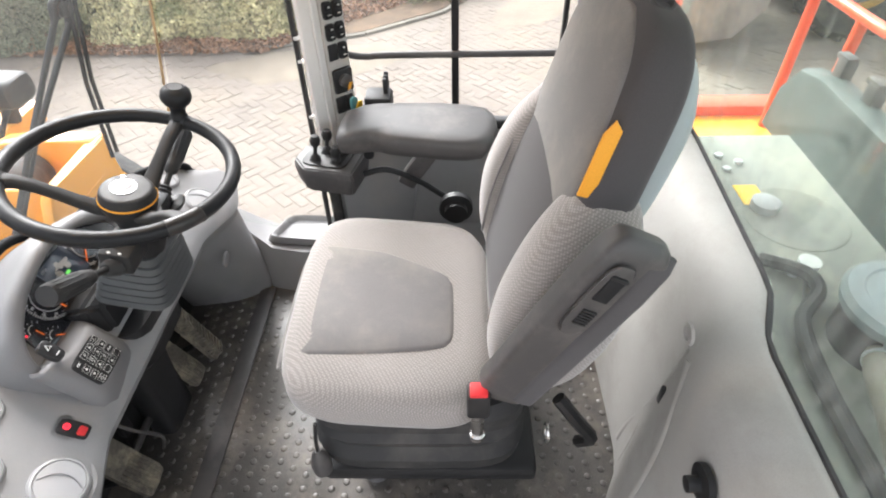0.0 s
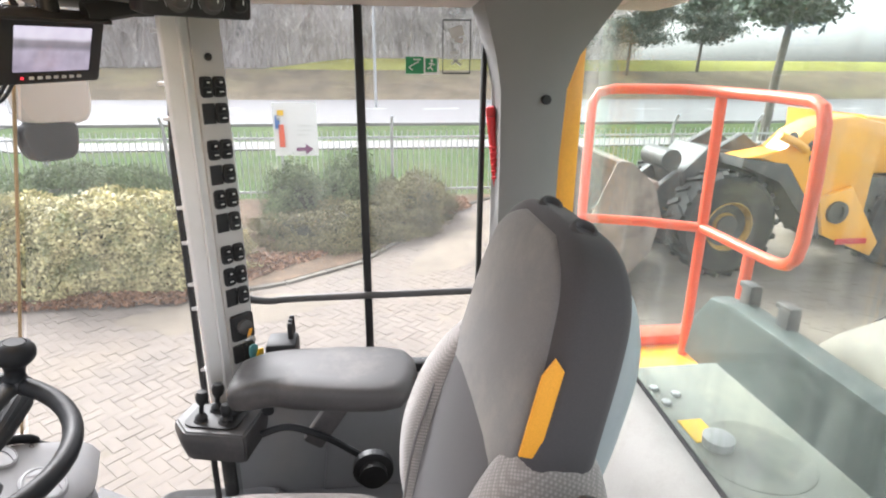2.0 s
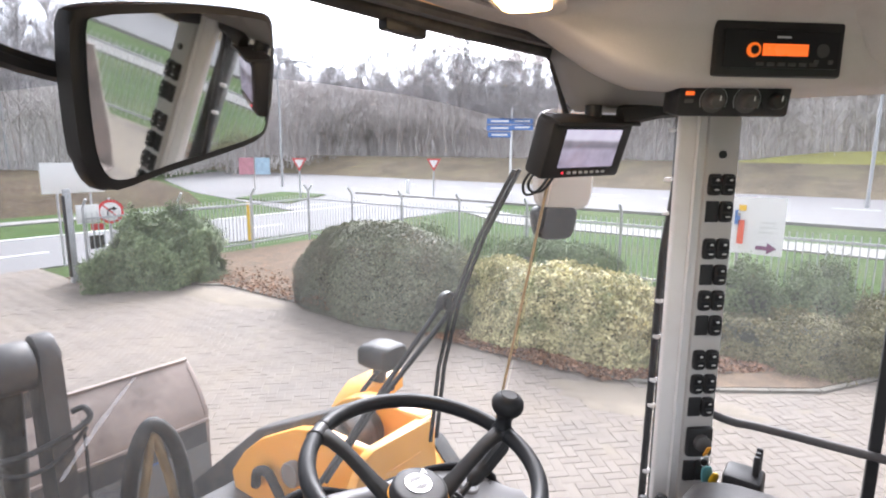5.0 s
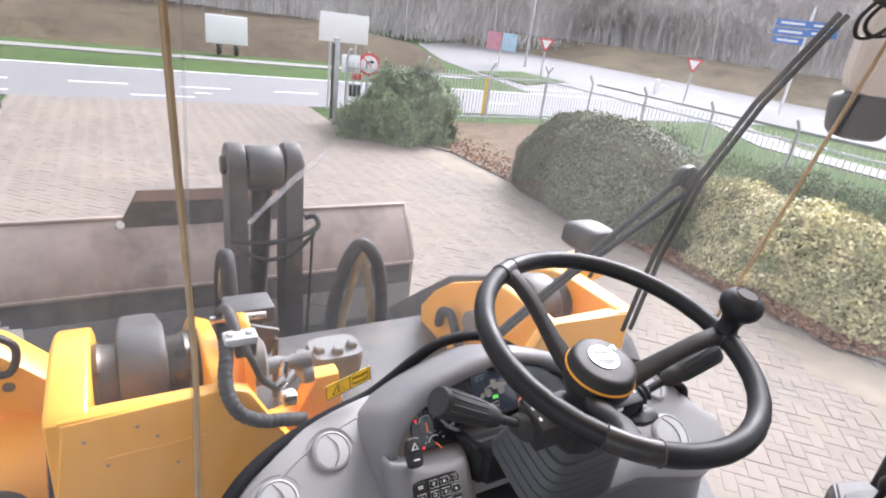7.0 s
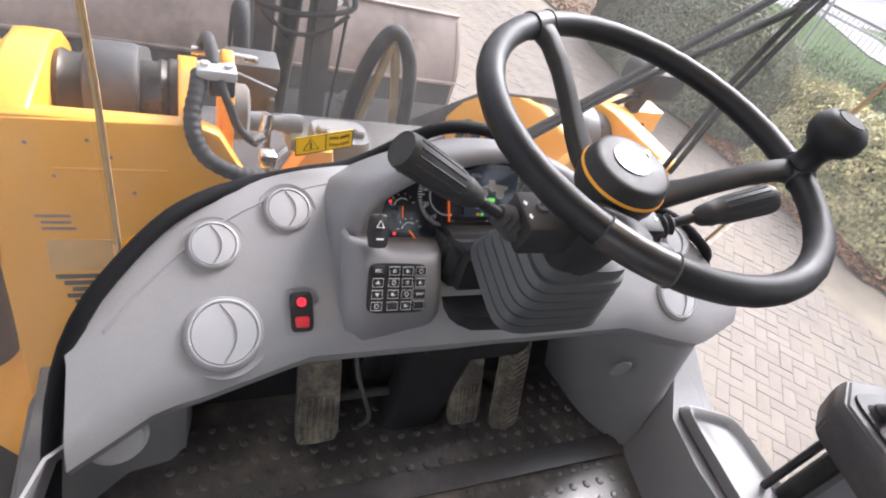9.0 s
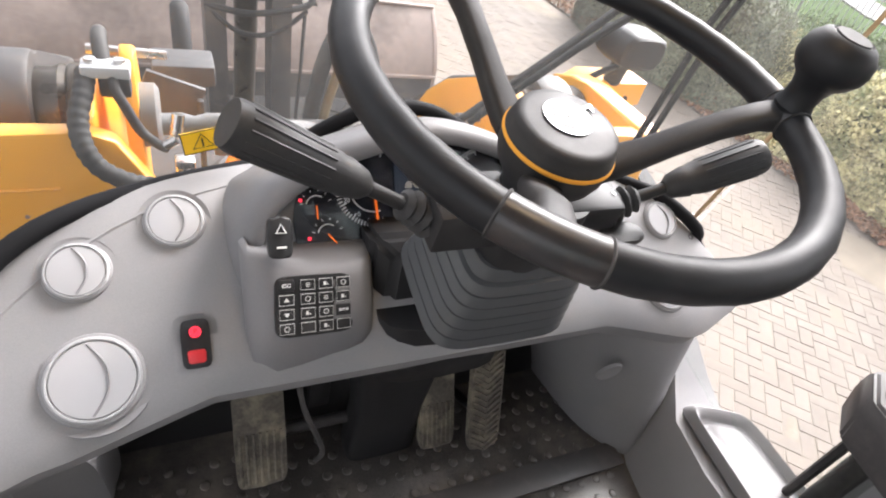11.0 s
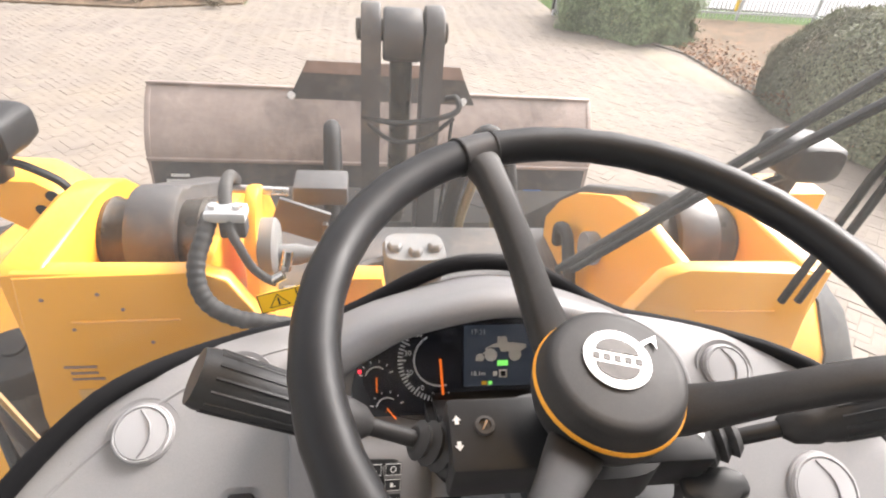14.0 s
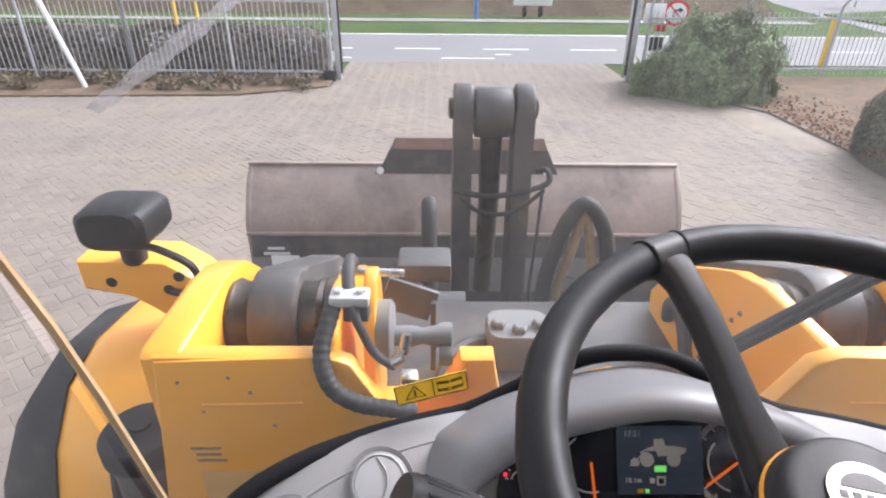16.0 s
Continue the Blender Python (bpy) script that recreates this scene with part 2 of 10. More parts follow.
M = dict(
    dash=mat("grey_dash_plastic", (0.218, 0.215, 0.22), 0.55, vary=0.06, grain=0.05, grain_scale=700, bump=0.15, bump_scale=900, dirt=(0.30, 0.28, 0.25), dirt_amt=0.25, dirt_scale=7),
    pale=mat("pale_grey_plastic", (0.42, 0.41, 0.395), 0.55, vary=0.05, grain=0.04, grain_scale=700, bump=0.12, bump_scale=900, dirt=(0.45, 0.41, 0.36), dirt_amt=0.3, dirt_scale=5),
    vent=mat("pale_vent_plastic", (0.35, 0.35, 0.355), 0.35, vary=0.05),
    liner=mat("headliner_fabric", (0.52, 0.492, 0.46), 0.95, vary=0.06, grain=0.06, grain_scale=900, bump=0.15, bump_scale=1200, dirt=(0.3, 0.27, 0.24), dirt_amt=0.2, dirt_scale=4),
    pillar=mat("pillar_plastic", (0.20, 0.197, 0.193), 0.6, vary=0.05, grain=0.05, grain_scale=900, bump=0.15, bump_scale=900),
    white=mat("white_pillar_paint", (0.68, 0.67, 0.66), 0.4, vary=0.04, dirt=(0.5, 0.46, 0.42), dirt_amt=0.3, dirt_scale=9),
    module=mat("mid_grey_module_plastic", (0.145, 0.143, 0.147), 0.5, vary=0.06, grain=0.05, grain_scale=700, bump=0.15, bump_scale=900, dirt=(0.20, 0.185, 0.165), dirt_amt=0.25, dirt_scale=7),
    black=mat("black_plastic", (0.016, 0.016, 0.017), 0.5, vary=0.2, scale=9, bump=0.15, bump_scale=700, spec=0.35, dirt=(0.04, 0.036, 0.034), dirt_amt=0.3, dirt_scale=9),
    satin=mat("soft_black_grip", (0.0122, 0.0130, 0.0148), 0.47, vary=0.2, scale=12, bump=0.12, bump_scale=1200, dirt=(0.024, 0.024, 0.025), dirt_amt=0.35, dirt_scale=8, spec=0.22),
    spoke=mat("matt_charcoal_wheel_plastic", (0.0235, 0.0238, 0.0250), 0.55, vary=0.15, scale=14, grain=0.10, grain_scale=900, bump=0.18, bump_scale=1400, dirt=(0.055, 0.051, 0.049), dirt_amt=0.35, dirt_scale=16, spec=0.35),
    sleeve=mat("worn_wheel_sleeve", (0.022, 0.0215, 0.0225), 0.38, vary=0.2, scale=25, grain=0.08, grain_scale=700, dirt=(0.09, 0.06, 0.047), dirt_amt=0.3, dirt_scale=30, spec=0.4),
    charcoal=mat("charcoal_plastic", (0.055, 0.052, 0.052), 0.5, vary=0.12, scale=9, grain=0.06, grain_scale=800, bump=0.15, bump_scale=800, dirt=(0.16, 0.14, 0.13), dirt_amt=0.4, dirt_scale=10),
    boot=mat("dark_grey_boot_rubber", (0.058, 0.061, 0.064), 0.45, vary=0.12, scale=9, dirt=(0.06, 0.06, 0.06), dirt_amt=0.3, dirt_scale=9),
    hose_tan=mat("yellowed_hose", (0.30, 0.23, 0.13), 0.6, vary=0.3, scale=12),
    seal_black=mat("black_seal_rubber", (0.008, 0.008, 0.009), 0.8, vary=0.2, scale=7, spec=0.15),
    rubber=mat("black_rubber", (0.02, 0.02, 0.021), 0.7, vary=0.2, scale=7, dirt=(0.12, 0.11, 0.1), dirt_amt=0.4, dirt_scale=6),
    floor=mat("dusty_floor_rubber", (0.07, 0.065, 0.06), 0.34, vary=0.3, scale=5, grain=0.2, grain_scale=300, dirt=(0.25, 0.215, 0.18), dirt_amt=0.62, dirt_scale=6, bump=0.2, bump_scale=250),
    seat=mat("grey_seat_cloth", (0.168, 0.160, 0.157), 0.95, vary=0.08, scale=6, grain=0.12, grain_scale=900, bump=0.25, bump_scale=900, sheen=0.08, dirt=(0.3, 0.27, 0.23), dirt_amt=0.35, dirt_scale=6),
    seat_dark=mat("dark_seat_cloth", (0.062, 0.058, 0.060), 0.95, vary=0.08, grain=0.1, grain_scale=900, bump=0.2, bump_scale=900, sheen=0.08),
    weave=weave("woven_bolster_cloth", (0.22, 0.20, 0.19), (0.345, 0.318, 0.302), 250),
    yellow=mat("yellow_machine_paint", (0.86, 0.39, 0.03), 0.36, vary=0.06, scale=2.5, coat=0.25, dirt=(0.42, 0.22, 0.05), dirt_amt=0.25, dirt_scale=5, grain=0.04, grain_scale=160),
    ochre=mat("dusty_ochre_rim_paint", (0.42, 0.24, 0.05), 0.6, vary=0.2, scale=5, dirt=(0.16, 0.12, 0.08), dirt_amt=0.6, dirt_scale=6),
    orange=mat("orange_red_rail_paint", (0.75, 0.09, 0.03), 0.4, vary=0.08, coat=0.2),
    steel=mat("dark_grey_machine_paint", (0.065, 0.062, 0.062), 0.5, vary=0.25, scale=5, dirt=(0.17, 0.14, 0.115), dirt_amt=0.6, dirt_scale=6, bump=0.2, bump_scale=60),
    bucket=mat("worn_bucket_steel", (0.30, 0.24, 0.21), 0.5, metal=0.1, vary=0.35, scale=1.4, grain=0.08, grain_scale=40, dirt=(0.10, 0.078, 0.068), dirt_amt=0.85, dirt_scale=1.7, bump=0.3, bump_scale=40),
    rust=mat("rusted_spill_guard", (0.27, 0.185, 0.15), 0.75, vary=0.3, scale=4, dirt=(0.07, 0.06, 0.055), dirt_amt=0.6, dirt_scale=3),
    grease=mat("greasy_pin_steel", (0.07, 0.06, 0.05), 0.32, metal=0.5, vary=0.4, scale=12, dirt=(0.12, 0.09, 0.06), dirt_amt=0.6, dirt_scale=14),
    chrome=mat("bright_steel", (0.62, 0.6, 0.58), 0.25, metal=1.0, vary=0.1),
    zinc=mat("galvanised_steel", (0.45, 0.46, 0.47), 0.5, metal=0.2, vary=0.15, scale=6),
    mud=mat("muddy_pedal_rubber", (0.09, 0.08, 0.066), 0.8, vary=0.3, scale=14, grain=0.2, grain_scale=200, dirt=(0.3, 0.26, 0.19), dirt_amt=0.8, dirt_scale=18, bump=0.4, bump_scale=200),
    red=mat("red_plastic", (0.6, 0.025, 0.03), 0.4, vary=0.05),
    red_lit=mat("red_lit_lens", (0.6, 0.03, 0.04), 0.3, vary=0.03, emit=(1.0, 0.03, 0.06), emit_strength=0.28),
    orange_lit=mat("orange_lit_display", (0.7, 0.2, 0.05), 0.3, vary=0.02, emit=(1.0, 0.115, 0.008), emit_strength=0.26),
    needle=mat("orange_needle", (0.8, 0.2, 0.02), 0.4, vary=0.02, emit=(1.0, 0.16, 0.01), emit_strength=0.14),
    lamp_lit=mat("lit_lamp_lens", (0.9, 0.8, 0.6), 0.3, vary=0.02, emit=(1.0, 0.60, 0.24), emit_strength=2.0),
    print_white=mat("white_print", (0.78, 0.78, 0.77), 0.5, vary=0.02),
    print_black=mat("black_print", (0.02, 0.02, 0.02), 0.5, vary=0.02),
    silver=mat("silver_badge", (0.72, 0.72, 0.73), 0.3, metal=0.35, vary=0.04),
    bulkhead=mat("moulded_bulkhead_plastic", (0.33, 0.32, 0.30), 0.7, vary=0.08, grain=0.06, grain_scale=700, bump=0.12, bump_scale=900, dirt=(0.2, 0.185, 0.16), dirt_amt=0.35, dirt_scale=5),
    sticker=mat("yellow_sticker", (0.83, 0.5, 0.01), 0.4, vary=0.03),
    badge=mat("amber_seat_badge", (0.80, 0.36, 0.03), 0.7, vary=0.05, grain=0.08, grain_scale=900),
    green=mat("green_sticker", (0.02, 0.26, 0.1), 0.4, vary=0.03),
    lcd=mat("dark_lcd", (0.012, 0.014, 0.02), 0.12, vary=0.05, spec=0.6),
    deck=mat("dusty_green_grey_hood", (0.17, 0.178, 0.155), 0.55, vary=0.3, scale=3, dirt=(0.32, 0.31, 0.245), dirt_amt=0.65, dirt_scale=5),
    dusty_beige=mat("dusty_beige_paint", (0.215, 0.195, 0.16), 0.6, vary=0.15, scale=3, grain=0.08, grain_scale=120, dirt=(0.13, 0.115, 0.09), dirt_amt=0.5, dirt_scale=4),
    hood_dark=mat("dark_green_grey_hood", (0.046, 0.060, 0.056), 0.5, vary=0.3, scale=4, dirt=(0.15, 0.16, 0.14), dirt_amt=0.5, dirt_scale=5),
    soil=mat("leaf_strewn_soil", (0.14, 0.1, 0.07), 0.95, vary=0.35, scale=3, grain=0.3, grain_scale=40, bump=0.6, bump_scale=25, dirt=(0.24, 0.17, 0.11), dirt_amt=0.7, dirt_scale=2, spec=0.1),
    grass=mat("winter_grass", (0.056, 0.094, 0.030), 0.95, vary=0.25, scale=0.35, grain=0.35, grain_scale=14, dirt=(0.13, 0.125, 0.06), dirt_amt=0.4, dirt_scale=0.2, bump=0.5, bump_scale=30, spec=0.05),
    field=mat("dry_field_bank", (0.165, 0.135, 0.095), 0.95, vary=0.3, scale=0.3, grain=0.3, grain_scale=5, dirt=(0.19, 0.175, 0.09), dirt_amt=0.6, dirt_scale=0.15, bump=0.5, bump_scale=8, spec=0.05),
    reeds=mat("dark_brown_reeds", (0.085, 0.066, 0.047), 0.95, vary=0.35, scale=0.5, grain=0.35, grain_scale=6, dirt=(0.13, 0.115, 0.06), dirt_amt=0.5, dirt_scale=0.3, bump=0.6, bump_scale=8, spec=0.05),
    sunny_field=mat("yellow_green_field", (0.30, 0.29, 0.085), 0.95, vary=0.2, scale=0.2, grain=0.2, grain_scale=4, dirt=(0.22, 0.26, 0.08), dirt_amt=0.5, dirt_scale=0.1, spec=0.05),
    asphalt=mat("pale_worn_asphalt", (0.165, 0.162, 0.165), 0.85, vary=0.1, scale=0.4, grain=0.2, grain_scale=60),
    concrete=mat("pale_concrete", (0.23, 0.222, 0.21), 0.85, vary=0.15, scale=1.0, grain=0.15, grain_scale=40, bump=0.2, bump_scale=60),
    edging=mat("weathered_edging_stone", (0.17, 0.155, 0.13), 0.9, vary=0.25, scale=2.0, grain=0.2, grain_scale=50, dirt=(0.11, 0.085, 0.06), dirt_amt=0.7, dirt_scale=3, rand=0.15),
    sand=mat("pale_sand", (0.235, 0.197, 0.153), 0.95, vary=0.2, scale=1.2, grain=0.2, grain_scale=80, dirt=(0.17, 0.145, 0.115), dirt_amt=0.7, dirt_scale=1.6, bump=0.3, bump_scale=60),
    bed_sand=mat("jointing_sand", (0.21, 0.178, 0.14), 0.95, vary=0.2, scale=1.5, grain=0.25, grain_scale=60),
    paver=mat("concrete_block_paver", (0.203, 0.171, 0.145), 0.85, vary=0.2, scale=0.6, grain=0.2, grain_scale=90, rand=0.08, island=0.09, dirt=(0.225, 0.183, 0.141), dirt_amt=0.9, dirt_scale=0.45, bump=0.35, bump_scale=120),
    line=mat("road_marking_paint", (0.72, 0.72, 0.7), 0.6, vary=0.1, scale=4),
    # bark lightened so that the haze over the far woods sits in its colour
    bark=mat("bark_paled_for_haze", (0.52, 0.485, 0.46), 0.9, vary=0.25, scale=1.5),
    pine_bark=mat("dark_pine_bark", (0.14, 0.12, 0.10), 0.9, vary=0.3, scale=1.5),
    # twigs paled in the base colour for the same distance haze
    twig=mat("twigs_paled_for_haze", (0.66, 0.63, 0.62), 0.95, vary=0.2, scale=0.2, island=0.25),
    dark_leaf=mat("dark_evergreen_leaves", (0.19, 0.20, 0.13), 0.7, vary=0.25, scale=2, island=0.5, dirt=(0.15, 0.11, 0.08), dirt_amt=0.5, dirt_scale=1.5),
    juniper=mat("juniper_needles", (0.17, 0.215, 0.115), 0.85, vary=0.25, scale=2, island=0.5),
    cream_leaf=mat("variegated_cream_leaves", (0.56, 0.51, 0.28), 0.6, vary=0.3, scale=3, island=0.6, dirt=(0.17, 0.21, 0.09), dirt_amt=0.9, dirt_scale=2.6),
    hedge_twig=mat("brown_hedge_twigs", (0.12, 0.10, 0.08), 0.8, vary=0.35, scale=3, island=0.7, dirt=(0.3, 0.28, 0.25), dirt_amt=0.6, dirt_scale=8),
    pine_needle=mat("pine_needles", (0.10, 0.13, 0.10), 0.7, vary=0.3, scale=1.5, island=0.4),
    heath=mat("low_shrub_foliage", (0.20, 0.185, 0.095), 0.8, vary=0.3, scale=2, island=0.5),
    fallen=mat("fallen_brown_leaves", (0.27, 0.15, 0.09), 0.9, vary=0.3, scale=5, island=0.6),
    tyre=mat("tyre_rubber", (0.022, 0.022, 0.023), 0.85, vary=0.3, scale=4, dirt=(0.1, 0.09, 0.075), dirt_amt=0.5, dirt_scale=5),
    grey_paint=mat("pale_grey_paint", (0.5, 0.5, 0.48), 0.5, vary=0.1, dirt=(0.25, 0.18, 0.12), dirt_amt=0.5, dirt_scale=3),
    cream=mat("cream_mirror_housing", (0.55, 0.51, 0.46), 0.45, vary=0.06),
    blue_sign=mat("blue_sign", (0.05, 0.16, 0.45), 0.5, vary=0.05),
    sealant=mat("tan_glass_sealant", (0.42, 0.29, 0.16), 0.45, vary=0.2, scale=20),
    scuff=mat("clear_cloudy_plastic", (0.6, 0.6, 0.58), 0.5, vary=0.1),
    glass_front=glass("windscreen_glass", (0.865, 0.875, 0.87), 0.05, film=0.034, low=0.2),
    glass_shade=glass("grey_shade_film", (0.80, 0.81, 0.83), 0.05, film=0.03),
    glass_side=glass("side_glass", (0.865, 0.875, 0.87), 0.08, film=0.040, low=0.2),
    glass_rear=glass("green_rear_glass", (0.90, 0.95, 0.915), 0.12, film=0.13, film_scale=(22, 22, 0.6), low=0.45),
    valve_grey=mat("valve_grey", (0.17, 0.17, 0.168), 0.45, vary=0.15, scale=10, dirt=(0.2, 0.16, 0.12), dirt_amt=0.5, dirt_scale=14),
    lens=glass("clear_lens", (0.9, 0.9, 0.9), 1.0),
)
mirror_mat = bpy.data.materials.new("mirror_silver")
mirror_mat.use_nodes = True
mirror_mat.node_tree.nodes["Principled BSDF"].inputs["Metallic"].default_value = 1.0
mirror_mat.node_tree.nodes["Principled BSDF"].inputs["Roughness"].default_value = 0.03
mirror_mat.node_tree.nodes["Principled BSDF"].inputs["Base Color"].default_value = (0.64, 0.65, 0.645, 1)
M["mirror"] = mirror_mat


# ---- mesh helpers ----
def V(*a):
    return Vector(a)


def basis(origin, x, y):
    """A frame at origin with axis x, and y as near as may be to the one given."""
    x = Vector(x).normalized()
    z = x.cross(Vector(y)).normalized()
    y = z.cross(x)
    m = Matrix((x, y, z)).transposed().to_4x4()
    m.translation = Vector(origin)
    return m


def box(bm, c, s, bevel=0.0, m=None, seg=2):
    """A box of size s round c, in the frame m, with rounded edges."""
    ret = bmesh.ops.create_cube(bm, size=1.0)
    vs = ret["verts"]
    for v in vs:
        v.co = Vector((v.co.x * s[0] + c[0], v.co.y * s[1] + c[1], v.co.z * s[2] + c[2]))
    if bevel:
        es = list({e for v in vs for e in v.link_edges})
        r = bmesh.ops.bevel(bm, geom=es, offset=min(bevel, 0.49 * min(s)), segments=seg, profile=0.5, affect="EDGES")
        vs = list({v for f in r["faces"] for v in f.verts} | {v for v in vs if v.is_valid})
    if m is not None:
        for v in vs:
            v.co = m @ v.co
    return bm


def spline(pts, per=6, closed=False):
    """Points along a smooth curve through pts."""
    p = [Vector(q) for q in pts]
    n = len(p)
    out = []
    for i in range(n if closed else n - 1):
        a, b, c, d = (p[(i - 1) % n], p[i], p[(i + 1) % n], p[(i + 2) % n]) if closed else (p[max(i - 1, 0)], p[i], p[i + 1], p[min(i + 2, n - 1)])
        for k in range(per):
            t = k / per
            out.append(0.5 * (2 * b + (c - a) * t + (2 * a - 5 * b + 4 * c - d) * t * t + (3 * b - a - 3 * c + d) * t ** 3))
    if not closed:
        out.append(p[-1])
    return out


def tube(bm, pts, r, n=10, closed=False, flat=1.0, up=None):
    """A round bar along pts; r is a radius or one for each point. flat squeezes it across."""
    p = [Vector(q) for q in pts]
    rs = r if isinstance(r, (list, tuple)) else [r] * len(p)
    rings, ref = [], None
    for i, q in enumerate(p):
        if closed:
            d = p[(i + 1) % len(p)] - p[i - 1]
        else:
            d = p[min(i + 1, len(p) - 1)] - p[max(i - 1, 0)]
        d.normalize()
        if ref is None:
            ref = Vector(up) if up is not None else (Vector((0, 0, 1)) if abs(d.z) < 0.9 else Vector((1, 0, 0)))
        a = d.cross(ref).normalized()
        b = a.cross(d)
        ref = b
        rings.append([bm.verts.new(q + (a * math.cos(k * 2 * math.pi / n) + b * (flat * math.sin(k * 2 * math.pi / n))) * rs[i]) for k in range(n)])
    m = len(rings)
    for i in range(m if closed else m - 1):
        A, B = rings[i], rings[(i + 1) % m]
        for k in range(n):
            bm.faces.new((A[k], A[(k + 1) % n], B[(k + 1) % n], B[k]))
    if not closed:
        bm.faces.new(rings[0][::-1])
        bm.faces.new(rings[-1])
    return bm


def lathe(bm, prof, n=24, m=None, cap=True):
    """A turned shape: prof holds (radius, height) from the bottom up."""
    rings = []
    for r, z in prof:
        if r < 1e-6:
            rings.append([bm.verts.new((0, 0, z))])
        else:
            rings.append([bm.verts.new((r * math.cos(k * 2 * math.pi / n), r * math.sin(k * 2 * math.pi / n), z)) for k in range(n)])
    for A, B in zip(rings, rings[1:]):
        for k in range(n):
            q = (k + 1) % n
            f = [A[0] if len(A) == 1 else A[k]]
            if len(A) > 1:
                f.append(A[q])
            if len(B) > 1:
                f += [B[q], B[k]]
            else:
                f.append(B[0])
            if len(set(f)) > 2:
                bm.faces.new(f)
    if cap and len(rings[0]) > 1:
        bm.faces.new(rings[0][::-1])
    if cap and len(rings[-1]) > 1:
        bm.faces.new(rings[-1])
    if m is not None:
        for ring in rings:
            for v in ring:
                v.co = m @ v.co
    return bm


def prism(bm, poly, h, m=None, bevel=0.0):
    """A plate: the outline poly in the plane, h thick upwards along z."""
    lo = [bm.verts.new((x, y, 0)) for x, y in poly]
    hi = [bm.verts.new((x, y, h)) for x, y in poly]
    fs = [bm.faces.new(lo[::-1]), bm.faces.new(hi)]
    k = len(poly)
    for i in range(k):
        fs.append(bm.faces.new((lo[i], lo[(i + 1) % k], hi[(i + 1) % k], hi[i])))
    vs = lo + hi
    if bevel:
        es = list({e for f in fs[:2] for e in f.edges})
        r = bmesh.ops.bevel(bm, geom=es, offset=bevel, segments=2, profile=0.5, affect="EDGES")
        vs = list({v for f in r["faces"] for v in f.verts} | {v for v in vs if v.is_valid})
    if m is not None:
        for v in vs:
            v.co = m @ v.co
    return bm


def loft(bm, rings, cap=True, closed=True):
    """A skin over rings of equally many points."""
    rv = [[bm.verts.new(p) for p in r] for r in rings]
    n = len(rv[0])
    for A, B in zip(rv, rv[1:]):
        for k in range(n if closed else n - 1):
            bm.faces.new((A[k], A[(k + 1) % n], B[(k + 1) % n], B[k]))
    if cap and closed:
        bm.faces.new(rv[0][::-1])
        bm.faces.new(rv[-1])
    return bm


def smooth(rings, per=4):
    """More rings between rings, along splines through their points."""
    lines = [spline([r[k] for r in rings], per) for k in range(len(rings[0]))]
    return [list(r) for r in zip(*lines)]


def squircle(cx, cy, a, b, e=4.0, n=24):
    out = []
    for k in range(n):
        t = 2 * math.pi * k / n
        c, s = math.cos(t), math.sin(t)
        out.append((cx + a * math.copysign(abs(c) ** (2 / e), c), cy + b * math.copysign(abs(s) ** (2 / e), s)))
    return out


def shell(bm, grid, thick):
    """A sheet of the grid of points (rows of equal length), thick along its normal."""
    g = [[Vector(p) for p in row] for row in grid]
    R, C = len(g), len(g[0])
    top = [[bm.verts.new(p) for p in row] for row in g]
    bot = []
    for i in range(R):
        row = []
        for j in range(C):
            du = g[min(i + 1, R - 1)][j] - g[max(i - 1, 0)][j]
            dv = g[i][min(j + 1, C - 1)] - g[i][max(j - 1, 0)]
            nn = du.cross(dv).normalized()
            row.append(bm.verts.new(g[i][j] - nn * thick))
        bot.append(row)
    for i in range(R - 1):
        for j in range(C - 1):
            bm.faces.new((top[i][j], top[i + 1][j], top[i + 1][j + 1], top[i][j + 1]))
            bm.faces.new((bot[i][j], bot[i][j + 1], bot[i + 1][j + 1], bot[i + 1][j]))
    for j in range(C - 1):
        bm.faces.new((top[0][j], top[0][j + 1], bot[0][j + 1], bot[0][j]))
        bm.faces.new((top[-1][j + 1], top[-1][j], bot[-1][j], bot[-1][j + 1]))
    for i in range(R - 1):
        bm.faces.new((top[i + 1][0], top[i][0], bot[i][0], bot[i + 1][0]))
        bm.faces.new((top[i][-1], top[i + 1][-1], bot[i + 1][-1], bot[i][-1]))
    return bm


HOME = {}


def finish(bm, name, material, angle=40):
    bmesh.ops.recalc_face_normals(bm, faces=bm.faces)
    me = bpy.data.meshes.new(name)
    bm.to_mesh(me)
    bm.free()
    me.materials.append(material)
    me.shade_smooth()
    me.set_sharp_from_angle(angle=radians(angle))
    return me


def thing(name, at, label, category, group="", kind=""):
    """An Empty at the base of a thing, to hold its parts."""
    ob = new(name)
    ob.location = at
    ob.empty_display_size = 0.05
    HOME[ob] = Vector(at)
    return tagged(ob, label, category, group, kind)


def part(name, bm, material, parent, label="", angle=40):
    ob = new(name, finish(bm, name, material, angle))
    ob.parent = parent
    if parent in HOME:
        ob.matrix_parent_inverse = Matrix.Translation(-HOME[parent])
    if label:
        tagged(ob, label)
    return ob


def solid(name, bm, material, label, category, group="", kind="", angle=40):
    """A thing, or a piece of the setting, that is one mesh."""
    return tagged(new(name, finish(bm, name, material, angle)), label, category, group, kind)


def B():
    return bmesh.new()


